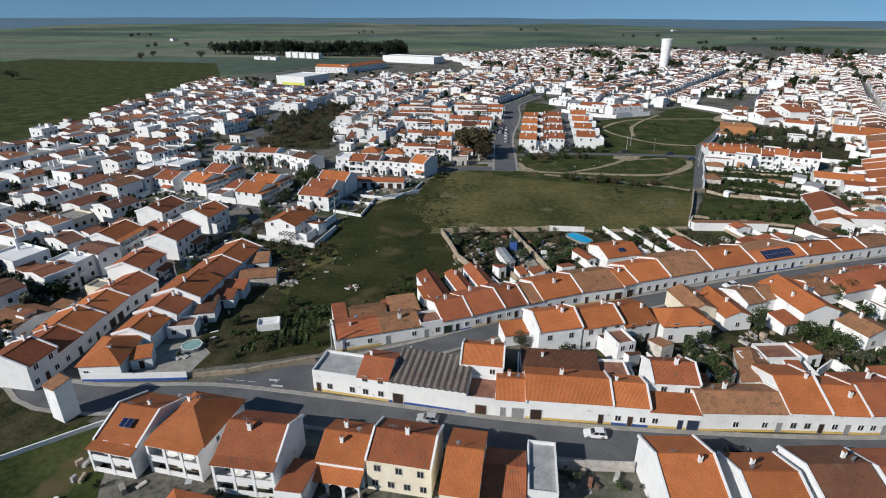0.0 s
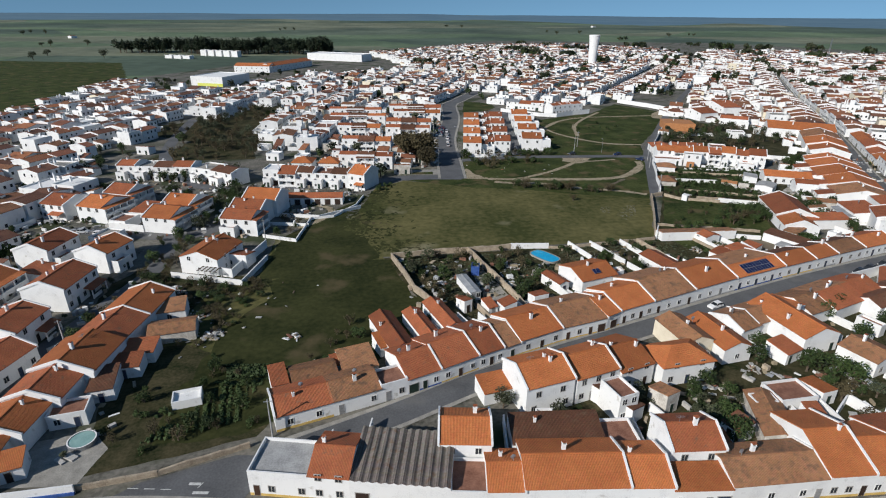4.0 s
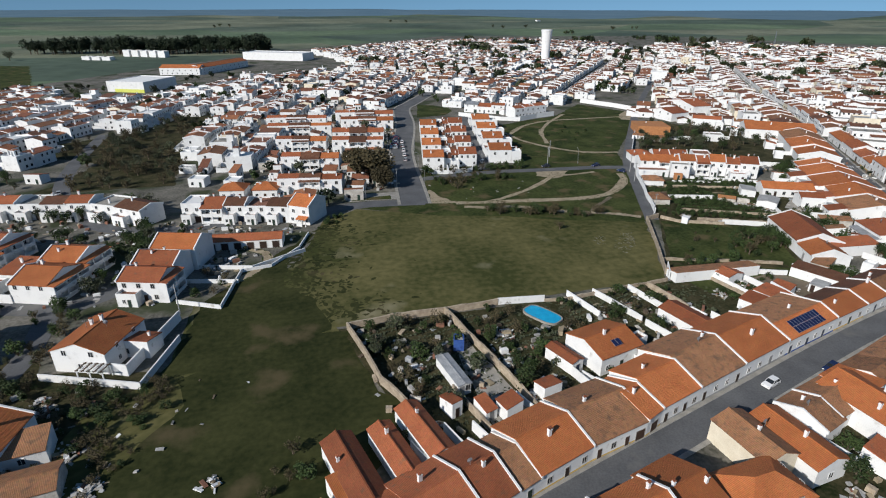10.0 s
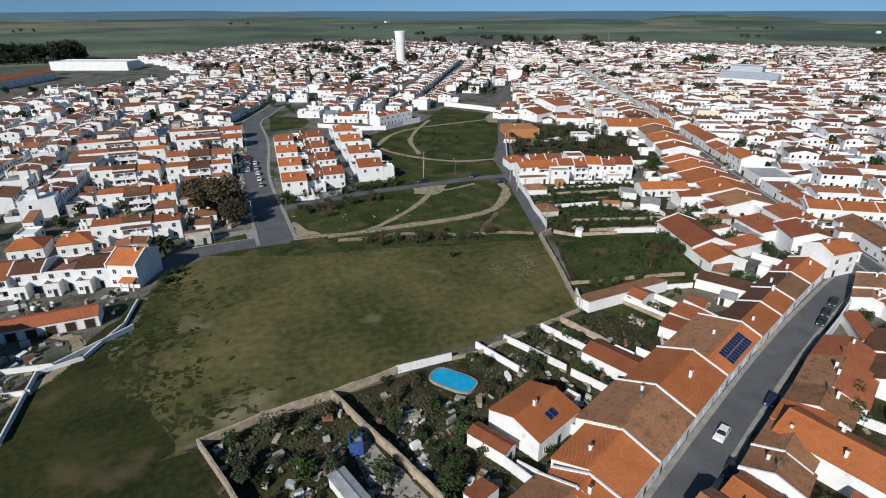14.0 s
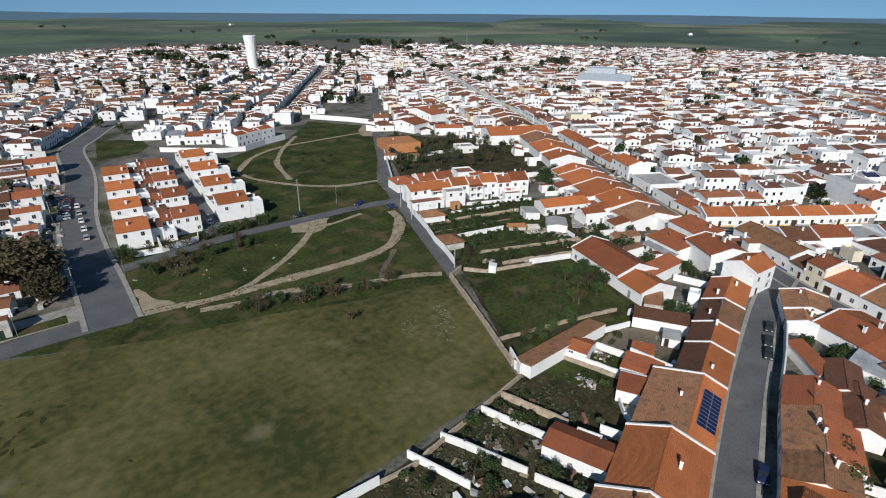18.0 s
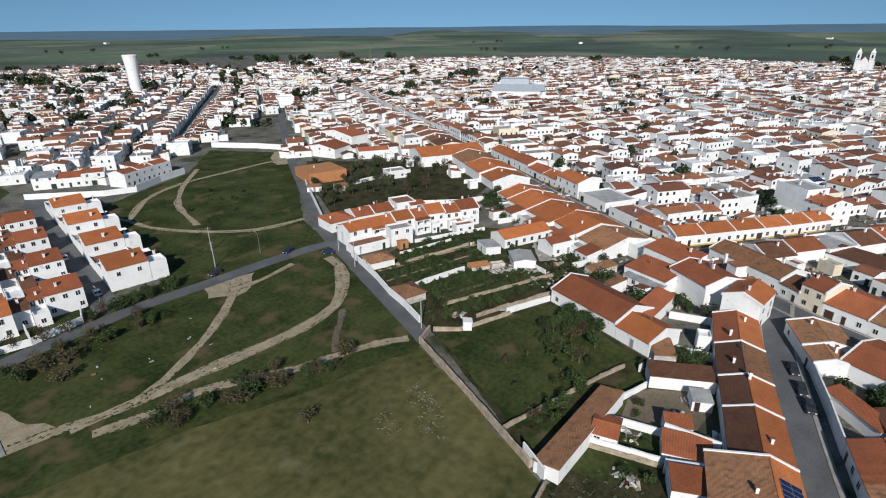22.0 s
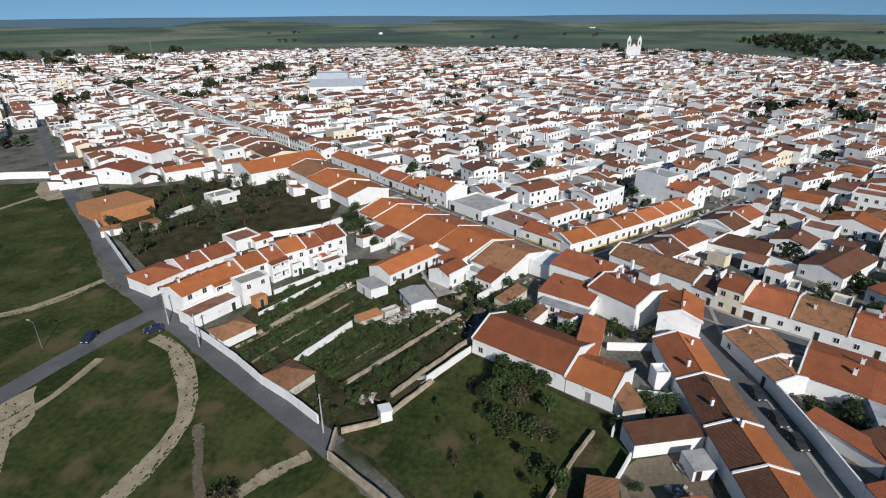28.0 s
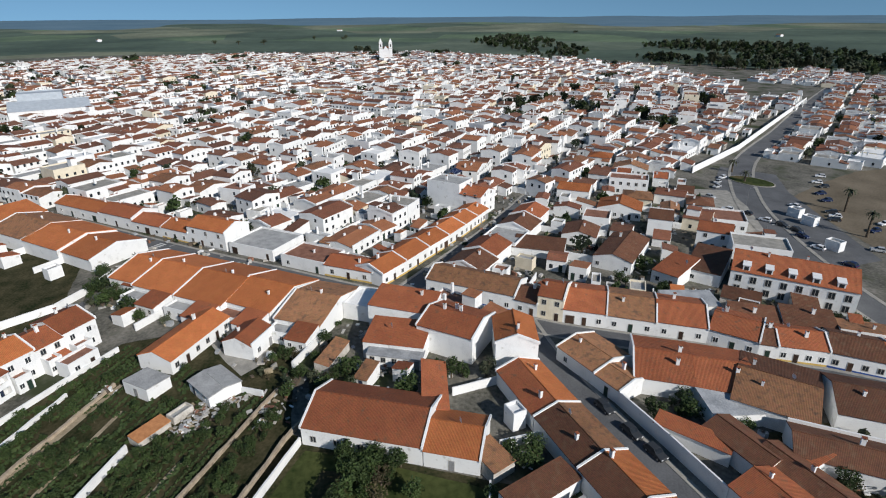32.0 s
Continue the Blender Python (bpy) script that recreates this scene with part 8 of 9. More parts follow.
house(316, 553, -32, 15, 12, 7.4, "flat", None, WHITE, WHITE, 1, "", 0, "", "...", label="plain tall white box of a house by the lane", force=True, floors=1)
# groves and planted gardens between the blocks of the town
kept = RNG.getstate()
for gx, gy, ra, n, h0, h1 in ((481, 533, 15, 11, 7, 11), (509, 524, 11, 6, 7, 11), (606, 565, 20, 14, 9, 15), (535, 490, 17, 12, 6, 10), (572, 484, 14, 9, 6, 10), (954, 539, 14, 8, 8, 14), (476, 74, 12, 8, 6, 10), (428, 92, 10, 6, 5, 8),
                              (781, 335, 10, 5, 6, 9), (629, 376, 9, 4, 7, 10), (416, 500, 11, 6, 5, 9), (361, 440, 9, 5, 5, 8), (762, -116, 14, 7, 6, 10), (547, 256, 10, 5, 6, 9), (447, 629, 14, 8, 6, 9), (565, 704, 16, 9, 6, 10),
                              (519, 1110, 30, 14, 9, 14), (373, 1030, 28, 14, 9, 14), (316, 790, 14, 8, 8, 12), (730, 1040, 30, 14, 9, 14), (690, 830, 28, 16, 8, 13), (575, 628, 16, 9, 7, 11), (291, 566, 10, 5, 5, 8), (250, 478, 9, 6, 4, 7), (784, 741, 20, 10, 7, 11),
                              (67, 769, 16, 9, 7, 11), (260, 940, 22, 11, 9, 14), (308, 888, 18, 9, 9, 13), (627, 893, 26, 16, 8, 13), (726, 876, 16, 8, 8, 13), (862, 928, 14, 8, 9, 15), (295, 497, 8, 4, 4, 7), (1020, 75, 16, 10, 8, 12), (1138, 206, 18, 10, 8, 13), (986, 391, 16, 9, 7, 11), (791, 178, 13, 7, 6, 10), (691, 1085, 30, 18, 9, 15), (635, 935, 18, 10, 8, 12), (250, 905, 18, 11, 9, 14), (256, 1027, 22, 12, 9, 14), (856, 1045, 26, 12, 8, 14), (672, 700, 12, 7, 6, 10), (319, 1236, 14, 9, 6, 11), (284, 1029, 14, 9, 6, 11), (359, 1170, 14, 9, 6, 11), (238, 774, 14, 9, 6, 11), (233, 643, 14, 9, 6, 11), (645, 1449, 14, 9, 6, 11), (682, 1177, 14, 9, 6, 11), (639, 1022, 14, 9, 6, 11), (368, 579, 14, 9, 6, 11), (545, 773, 14, 9, 6, 11), (465, 620, 14, 9, 6, 11), (880, 665, 14, 9, 6, 11), (890, 400, 14, 9, 6, 11)):
    for _ in range(n):
        a, q = RNG.uniform(0, 6.283), ra * math.sqrt(RNG.random()) * 0.85
        far_tree(gx + q * math.cos(a), gy + q * math.sin(a), RNG.uniform(h0, h1))
    TAKEN.update((round(gx / CELL) + u, round(gy / CELL) + v) for u in range(-18, 19) for v in range(-18, 19) if math.hypot(u, v) * CELL < ra)
RNG.setstate(kept)
districts([(84, 452), (150, 425), (186, 452), (300, 532), (450, 760), (520, 1000), (420, 1180), (200, 1150), (0, 960), (60, 700), (125, 525)], ((150, 500, 54), (250, 640, 56), (120, 640, 75), (330, 800, 57), (180, 840, 55), (420, 980, 35), (260, 1030, -40), (80, 900, 60)), (14.5, 18.5), 64, 8.5, 9, (3.4, 5.2, 5.6, 6.0))
row([(121, 396), (129, 399), (137, 402), (146, 405)], [(9, 5.6, M, "WDW", "")], "houses above the retaining wall", level=1)
row([(95, 425), (103, 420), (111, 415), (119, 411)], [(9, 5.2, SHEET, "W.G", "", {"roof": "lean", "rise": 0.9}), (10, 4.4, M, "WDW", ""), (10, 4.8, M, "WGW", "")], "houses above the retaining wall", level=1)
house(171.5, 334.5, -20, 17.5, 20, 4, "fall", 0.8, BRICK, BRICK, 1, "", 1, "", "..", label="bare orange brick house with a broad plain roof by the lane", force=True)
quarter([(200, 385), (238, 345), (262, 320), (330, 448), (470, 760), (450, 750), (300, 515)], 60, (14, 17), 70, 8.5, 9, (3.2, 3.4, 5.6), -1, wobble=8)
quarter([(172, 166), (198, 176), (240, 150), (262, 130), (300, 165), (330, 240), (300, 330), (268, 318), (240, 262), (214, 210)], -36, (14.5, 18), 66, 8.5, 9.5, (3.3, 3.5, 3.5, 5.8), -1, 0.02, ("ridge",) * 5 + ("cross",) * 3 + ("flat",) * 5)
quarter([(180, 108), (240, 140), (262, 128), (330, 84), (262, 64), (200, 70), (176, 84)], 62, (13.5, 15), 58, 8.5, 9.5, (3.3, 3.5, 3.5, 5.8), 1, 0.0, coping=0.7, group="houses of the old town", tiles=(TILE_MID, TILE_MID, TILE_OLD, TILE_DARK, TILE_DARK, TILE_NEW))
districts([(262, 130), (300, 165), (330, 240), (300, 330), (268, 318), (330, 440), (480, 760), (560, 960), (700, 960), (900, 760), (1060, 420), (1040, 120), (860, -90), (700, -140), (560, -150), (450, -80), (345, 40), (330, 84)],
          ((380, 150, -36), (420, 320, -36), (560, 100, -30), (620, 350, -48), (520, 560, -28), (760, 200, -44), (820, 480, -22), (660, 760, -58), (920, 300, -35), (700, -40, -42), (480, 220, 54), (690, 560, 44), (860, 60, 52), (540, 430, -36), (400, 470, 60)),
          (15, 18.5), 68, 9, 9.5, (3.4, 5.4, 5.8, 6.2, 6.6, 7.0))
quarter([(302, -8), (283, -24), (290, -64), (395, -170), (500, -330), (700, -330), (600, -190), (530, -235), (437, -138), (354, -56)], -45, (15, 17), 60, 9, 9.5, (3.0, 3.2, 3.4), -1, 0.06, wobble=6)
infill([(302, -8), (283, -24), (290, -64), (395, -170), (500, -240), (437, -138), (354, -56)], 500, -45, trees=0.3)
quarter([(262, 128), (345, 84), (480, -60), (472, -150), (416, -88), (324, 8), (288, 50), (262, 70), (200, 78)], -45, (14, 16), 80, 8.5, 9, (3.3, 3.5, 5.8), -1, 0.02, wobble=6, tiles=HAZED_TILES[2:])
quarter([(186, 252), (214, 268), (240, 300), (222, 300), (196, 262)], 60, (13, 15), 0, 8, 8, (3.2, 3.4), 1, 0.02, group="houses of the old town")
infill([(180, 245), (215, 266), (250, 310), (225, 340), (205, 380), (235, 345), (262, 320), (230, 268), (205, 240)], 500, 60, 0, (3, 6), trees=0.2)
infill([(262, 128), (345, 84), (452, -60), (424, -98), (352, -26), (304, 26), (264, 66)], 600, -45, trees=0.1)
infill([(-110, 225), (-124, 200), (-96, 150), (-92, 100), (-140, 100), (-240, 260), (-230, 330), (-150, 330)], 700, 70)
infill([(-120, 500), (-120, 300), (-60, 310), (-30, 250), (14, 250), (45, 430), (-20, 520)], 900, 80)
infill([(172, 166), (198, 176), (250, 140), (300, 165), (330, 240), (300, 330), (268, 318), (240, 262), (214, 210)], 1500, -36, trees=0.05)
infill([(140, 80), (176, 150), (240, 140), (262, 128), (330, 84), (262, 64), (200, 72), (160, 74)], 1800, 62, -1, (3.5, 8.5), trees=0.04)
infill([(300, 165), (330, 240), (300, 330), (480, 700), (800, 700), (800, 0), (560, -120), (330, 84)], 5000, -36, trees=0.1)
infill([(84, 452), (150, 425), (186, 452), (300, 532), (450, 760), (300, 900), (60, 760), (125, 525)], 2200, 30, trees=0.1)
infill([(200, 385), (238, 345), (262, 320), (330, 448), (470, 760), (450, 750), (300, 515)], 900, 60, trees=0.1)
infill([(17, 84), (20, 97), (62, 108), (110, 122), (130, 128), (134, 100), (118, 86)], 45, 18, 0, (2.5, 4.5), trees=0.2)
infill([(140, 200), (152, 160), (166, 172), (182, 194), (176, 206)], 220, 60, 0, (2.5, 5), trees=0.1)
infill([(0, 122), (20, 126), (60, 140), (100, 152), (140, 164), (124, 168), (96, 158), (60, 150), (8, 140)], 160, 18, 0, (2, 4), trees=0.2)
for poly, n in (([(300, 165), (330, 240), (480, 700), (700, 960), (900, 760), (1060, 420), (1040, 120), (860, -90), (560, -140), (330, 84)], 420), ([(84, 452), (300, 532), (450, 760), (520, 1000), (420, 1180), (200, 1150), (0, 960), (60, 700)], 420),
                ([(-244, 640), (-238, 420), (-234, 330), (-120, 330), (60, 480), (60, 700), (-60, 700), (-200, 600)], 260), ([(-134, 85), (-92, 92), (-96, 150), (-136, 150)], 60), ([(-150, 330), (-110, 225), (-92, 100), (-140, 100), (-240, 260)], 120), ([(262, 130), (300, 165), (330, 240), (300, 330), (240, 262), (180, 170)], 90)):
    xs, ys = [p[0] for p in poly], [p[1] for p in poly]
    for _ in range(n * 3):
        x, y = RNG.uniform(min(xs), max(xs)), RNG.uniform(min(ys), max(ys))
        if inside(x, y, poly) and noise.noise((x * 0.012, y * 0.012, 2)) > -0.05 and (round(x / CELL), round(y / CELL)) not in TAKEN:
            far_tree(x, y, RNG.uniform(3.5, 8))
CLUTTER = Geo()
SCRAP = (WHITE, CONCRETE, STONE, STONE, BARK, BARK, TRACK, PAVE, TERRACE, SHEET, OLDWALL, RUBBLE)
for poly in ([(-95, 95), (-50, 96), (-56, 160), (-96, 160)], [(140, 80), (168, 140), (190, 180), (250, 150), (330, 84), (200, 72)], [(15, 84), (20, 97), (60, 108), (130, 128), (134, 100), (118, 86)],
             [(6, 124), (100, 152), (140, 166), (124, 172), (96, 168), (60, 168), (0, 166)], [(-60, 50), (75, 50), (75, 66), (-60, 72)], [(140, 165), (185, 190), (210, 240), (220, 262), (186, 262), (178, 232), (150, 205)],
             [(-115, 200), (-42, 188), (-10, 225), (-10, 234), (-110, 262)], [(-30, 266), (26, 266), (45, 420), (-30, 420)], [(200, 240), (240, 150), (320, 165), (330, 240), (290, 300)], [(-230, 330), (-110, 225), (-92, 110), (-136, 110)]):
    xs, ys = [p[0] for p in poly], [p[1] for p in poly]
    for _ in range(int((max(xs) - min(xs)) * (max(ys) - min(ys)) / 8)):
        x, y = RNG.uniform(min(xs), max(xs)), RNG.uniform(min(ys), max(ys))
        if not inside(x, y, poly) or (round(x / CELL), round(y / CELL)) in TAKEN:
            continue
        if RNG.random() < 0.12:
            far_tree(x, y, RNG.uniform(1.2, 3.0))
        else:
            a, b, c = RNG.uniform(0.2, 1.1), RNG.uniform(0.15, 0.6), RNG.choice((0.1, 0.3, 0.6, 1.0))
            k = Geo()
            k.box(-a, -b, 0, a, b, c, RNG.choice(SCRAP))
            far(x, y, RNG.uniform(0, 180), k, CLUTTER)
tagged(new("yard_clutter", CLUTTER.mesh("yard_clutter")), "boards, tubs, tanks and scrap scattered over the back yards", "clutter", kind="stuff")
tagged(new("distant_trees", FARTREES.mesh("distant_trees")), "dark trees scattered among the roofs of the town", "trees", kind="stuff")
tagged(new("yard_walls", YARDS.mesh("yard_walls")), "white walls between the back yards of the town", "walls", kind="stuff")
tagged(new("distant_houses", FAR.mesh("distant_houses")), "hundreds of white houses with red tiled roofs filling the town", "houses", kind="stuff")
RUBBISH = ((33, 158, 2.5, 40), (30, 147, 2, 30), (32, 136, 2.5, 40), (37, 140, 2, 25), (-47, 140, 2.5, 30), (-55, 152, 2, 24), (-48, 151, 2, 24), (-41.4, 131.6, 2, 36), (-23.7, 128.4, 1.5, 18), (-56.5, 155, 1.8, 20), (12, 150, 2, 20), (66, 163, 2, 24), (92, 163, 2, 24), (104, 172, 1.6, 20), (146, 207, 2.5, 36), (150, 213, 2, 30), (148, 219, 2.4, 40), (143.5, 220.6, 2, 36), (117.6, 160.6, 1.3, 24), (101, 166, 2, 22), (130, 164, 2, 20), (148, 196, 2, 24),
           (118, 214, 1.6, 16), (126, 206, 1.5, 14), (110, 154, 2, 20), (124, 156, 2, 24), (70, 92, 2, 24), (88, 98, 2, 24), (104, 100, 2, 20), (145, 218, 2, 24), (156, 238, 1.6, 16))
# ---- landmarks ----
def tower():
    g, n = Geo(), 20
    prof = [(5.4, 0), (5.3, 12), (5.5, 22), (6.0, 30), (6.7, 37.5), (6.9, 38), (6.9, 39), (6.4, 39.2), (0.01, 39.6)]
    for (r0, z0), (r1, z1) in zip(prof, prof[1:]):
        for k in range(n):
            a, b = 2 * math.pi * k / n, 2 * math.pi * (k + 1) / n
            g.face([(r0 * math.cos(a), r0 * math.sin(a), z0), (r0 * math.cos(b), r0 * math.sin(b), z0), (r1 * math.cos(b), r1 * math.sin(b), z1), (r1 * math.cos(a), r1 * math.sin(a), z1)], WHITE)
    t = new("water_tower")
    t.matrix_basis = pose(283, 736, 0)
    part("shaft", g, t)
    return tagged(t, "tall white concrete water tower", "water tower")


tower()


def church():
    t = new("church")
    t.matrix_basis = pose(905, 168, 0, 0, 0, -92)
    g = Geo()
    g.box(-9, 0, 0, 9, 34, 17, WHITE)
    part("nave", g, t)
    for sx in (-9.5, 4.5):
        g = Geo()
        g.box(sx, -2, 0, sx + 5, 3, 27, WHITE)
        g.box(sx - 0.3, -2.3, 19, sx + 5.3, 3.3, 19.6, STONE, bottom=True)
        g.box(sx - 0.3, -2.3, 26.6, sx + 5.3, 3.3, 27.2, STONE, bottom=True)
        for k in range(4):
            a, b = [(sx, -2), (sx + 5, -2), (sx + 5, 3), (sx, 3)][k], [(sx + 5, -2), (sx + 5, 3), (sx, 3), (sx, -2)][k]
            g.face([(*a, 27.2), (*b, 27.2), (sx + 2.5, 0.5, 33)], WHITE)
        tw = part("bell_tower", g, t)
        b = Geo()
        b.box(sx + 1.6, -2.05, 21, sx + 3.4, -1.98, 25, GLASS)
        part("belfry_opening", b, tw)
    g = Geo()
    g.face([(-4.5, -1.5, 17), (4.5, -1.5, 17), (0, -1.5, 22.5)], WHITE)
    g.face([(4.5, -0.9, 17), (-4.5, -0.9, 17), (0, -0.9, 22.5)], WHITE)
    g.face([(-4.5, -1.5, 17), (0, -1.5, 22.5), (0, -0.9, 22.5), (-4.5, -0.9, 17)], WHITE)
    g.face([(4.5, -1.5, 17), (4.5, -0.9, 17), (0, -0.9, 22.5), (0, -1.5, 22.5)], WHITE)
    g.box(-4.5, -1.5, 0, 4.5, -0.02, 17, WHITE)
    part("facade", g, t)
    g = Geo()
    g.slab([(-9.4, 34, 17), (-9.4, 3, 17), (0, 3, 21), (0, 34, 21)], 0.3, TILE_MID)
    g.slab([(9.4, 3, 17), (9.4, 34, 17), (0, 34, 21), (0, 3, 21)], 0.3, TILE_MID)
    part("roof", g, t)
    g = Geo()
    g.box(-1.6, -1.56, 0, 1.6, -1.5, 5, DOORS[1])
    part("door", g, t)
    return tagged(t, "large white church with two bell towers above the town", "church")


church()
house(448, 419, -64, 46, 30, 9, "ridge", 4.5, PALE_SHEET, WHITE, 1, "", 0, "", "..", label="large white theatre building with a pale blue metal roof", force=True, floors=1, name="theatre")
house(470, 424, -64, 26, 18, 17, "flat", None, PALE_SHEET, PALE_SHEET, 1, "", 0, "", "..", label="pale blue-grey stage tower of the theatre", force=True, floors=1, name="stage_tower")
house(-172, 582, -24, 35, 42, 8, "flat", None, WHITE, WHITE, 1, "", 0, "", "..........", label="large white sports hall with a lime-yellow base", force=True, floors=1, name="sports_hall")
wall_run([(-165, 578.4), (-140.2, 567.4)], 2.6, noisy("lime_yellow_paint", (0.55, 0.58, 0.10), (0.68, 0.70, 0.18), 0.3, 0.8), "lime-yellow painted base of a white hall", 0.5)
house(-158, 701, -14, 42, 17, 7, "ridge", 2.5, TILE_NEW, WHITE, 1, "", 0, "", "WWWWWWWW", label="school wing with an orange roof", force=True, floors=2, name="school")
house(-115, 693, 64.6, 88, 18, 7, "ridge", 2.6, TILE_NEW, WHITE, 1, "", 0, "", "WWWWWWWWWWWW", label="long school building with an orange roof", force=True, floors=2, name="school")
house(-92, 867, -28, 88, 30, 9, "flat", None, WHITE, WHITE, 1, "", 0, "", ".....", label="long white industrial hall", force=True, floors=1, name="industrial_hall")
for k in range(5):
    house(-262 + 13 * k, 953 - 7 * k, -28, 11, 9, 8, "flat", None, PAVE, WHITE, 0, "", 0, "", "..", label="white block of flats at the edge of town", group="white blocks before the pines", force=True, floors=3)
for k in range(3):
    house(-299 + 14 * k, 905 - 6 * k, -24, 12, 9, 4, "flat", None, PAVE, WHITE, 0, "", 0, "", "..", label="low white building at the edge of town", group="white blocks before the pines", force=True, floors=1)
grove([(-410, 1010), (-250, 975), (-110, 960), (-60, 985), (-90, 1045), (-250, 1030), (-400, 1060)], 150, ("pine",), (15, 26), "pine wood behind the school", w=0.8)
grove([(880, 150), (960, 120), (1000, 190), (930, 240)], 12, ("pine",), (8, 14), "trees round the church", w=0.8)
for x, y in ((-430, 900), (-560, 1240), (-700, 700), (-520, 560), (620, 1800), (900, 1650), (1250, 900), (1500, 500), (1700, 300), (1450, -200), (1900, -500), (1200, -700), (1650, 1200), (-900, 1700), (-300, 2000), (300, 2300)):
    for _ in range(3):
        plant("olive", x + RNG.uniform(-60, 60), y + RNG.uniform(-60, 60), RNG.uniform(8, 13), RNG.uniform(10, 18), "lone trees in the fields").location.z = ground_height(x, y)
for x, y, w in ((-700, 1500, 16), (900, 2300, 20), (1700, 900, 14), (2300, 300, 18), (1500, -900, 16)):
    house(x, y, RNG.uniform(0, 90), w, 10, 5, "ridge", None, TILE_OLD, WHITE, 0, "", 0, "", "..", label="distant white farmhouse in the fields", force=True, name="farmhouse", z=ground_height(x, y))


def pylon(x, y, h, label):
    t = new("radio_mast")
    t.matrix_basis = pose(x, y, 0)
    for k in range(4):
        g, a = Geo(), math.pi / 4 + k * math.pi / 2
        limb(g, (2 * math.cos(a), 2 * math.sin(a), 0), (0.3 * math.cos(a), 0.3 * math.sin(a), h), 0.22, 0.12, METAL, 4)
        part("leg", g, t)
    for i in range(6):
        g, z = Geo(), h * (i + 1) / 7
        r = 2 - 1.7 * z / h
        for k in range(4):
            a, b = math.pi / 4 + k * math.pi / 2, math.pi / 4 + (k + 1) * math.pi / 2
            limb(g, (r * math.cos(a), r * math.sin(a), z), (r * math.cos(b), r * math.sin(b), z + h / 14), 0.1, 0.1, METAL, 4)
        part("brace", g, t)
    return tagged(t, label, "mast")


WOOD = [(1150, -340), (1300, -520), (1042, -600), (759, -510), (600, -350), (650, -330), (853, -410), (1016, -390)]
FARTREES.v, FARTREES.f, FARTREES.m, FARTREES.uv, FARTREES.mats = [], [], [], [], []
BELT = [(905, -80), (1130, -80), (1400, -30), (1820, -200), (1520, -250), (1080, -190), (960, -160)]
for _ in range(900):
    x, y = RNG.uniform(900, 1820), RNG.uniform(-250, -30)
    if inside(x, y, BELT) and noise.noise((x * 0.012, y * 0.02, 6)) > -0.12:
        far_tree(x, y, RNG.uniform(6, 13))
for _ in range(650):
    x, y = RNG.uniform(600, 1300), RNG.uniform(-600, -330)
    if inside(x, y, WOOD):
        far_tree(x, y, RNG.uniform(7, 15))
for poly, n, h0, h1 in (([(600, -330), (780, -200), (900, -190), (820, -420), (640, -470)], 110, 8, 15), ([(160, 560), (520, 820), (560, 1150), (260, 1160), (60, 800)], 150, 5, 11), ([(300, 100), (900, 0), (980, 420), (700, 800), (420, 520)], 150, 5, 10)):
    xs, ys = [p[0] for p in poly], [p[1] for p in poly]
    for _ in range(n * 3):
        x, y = RNG.uniform(min(xs), max(xs)), RNG.uniform(min(ys), max(ys))
        if inside(x, y, poly) and (round(x / CELL), round(y / CELL)) not in TAKEN:
            far_tree(x, y, RNG.uniform(h0, h1))
tagged(new("distant_woods", FARTREES.mesh("distant_woods")), "dark band of trees beyond the town", "trees", kind="stuff")


pylon(640, 760, 34, "slim steel radio mast above the roofs")

def rubbish(x, y, r, n, label="pile of boards, rubble and scrap in a yard", size=1.0):
    g = Geo()
    q = random.Random(int(x * 7 + y))
    for _ in range(n):
        a, b, c = q.uniform(0.15, 0.9) * size, q.uniform(0.1, 0.4) * size, q.uniform(0.05, 0.3)
        px, py = q.gauss(0, r * 0.5), q.gauss(0, r * 0.5)
        k = Geo()
        k.box(-a, -b, 0, a, b, c, q.choice((WHITE, CONCRETE, STONE, BARK, TRACK, PAVE, STONE, TERRACE)))
        m = pose(px, py, max(0, 0.5 - 0.5 * math.hypot(px, py) / r) if r < 5 else 0, q.uniform(-15, 15), q.uniform(-15, 15), q.uniform(0, 180))
        for f, i in zip(k.f, k.m):
            g.face([m @ Vector(k.v[v]) for v in f], k.mats[i])
    ob = new("rubbish_pile", g.mesh("rubbish_pile"))
    ob.matrix_basis = pose(x, y, 0.05)
    return tagged(ob, label, "rubbish pile", "rubbish in the yards", "stuff")


for x, y, r, n in RUBBISH + tuple((a, b, 1.5, 18) for a, b in ((12, 133), (36, 130), (64, 142), (80, 148), (100, 154), (112, 162), (26, 92), (50, 92), (58, 101), (70, 105), (82, 101), (94, 97), (112, 104), (118, 116), (150, 166), (156, 186), (170, 190), (-60, 124), (142, 188), (178, 214))):
    rubbish(x, y, r, n)
for x, y, r, n in ((-50, 147, 9, 26), (-44, 134, 9, 18), (-30, 150, 14, 8), (70, 260, 22, 9), (50, 268, 14, 8), (28, 150, 9, 40), (148, 206, 7, 40)):
    rubbish(x, y, r, n, "scattered pale boards and stones in rough grass", 0.8)

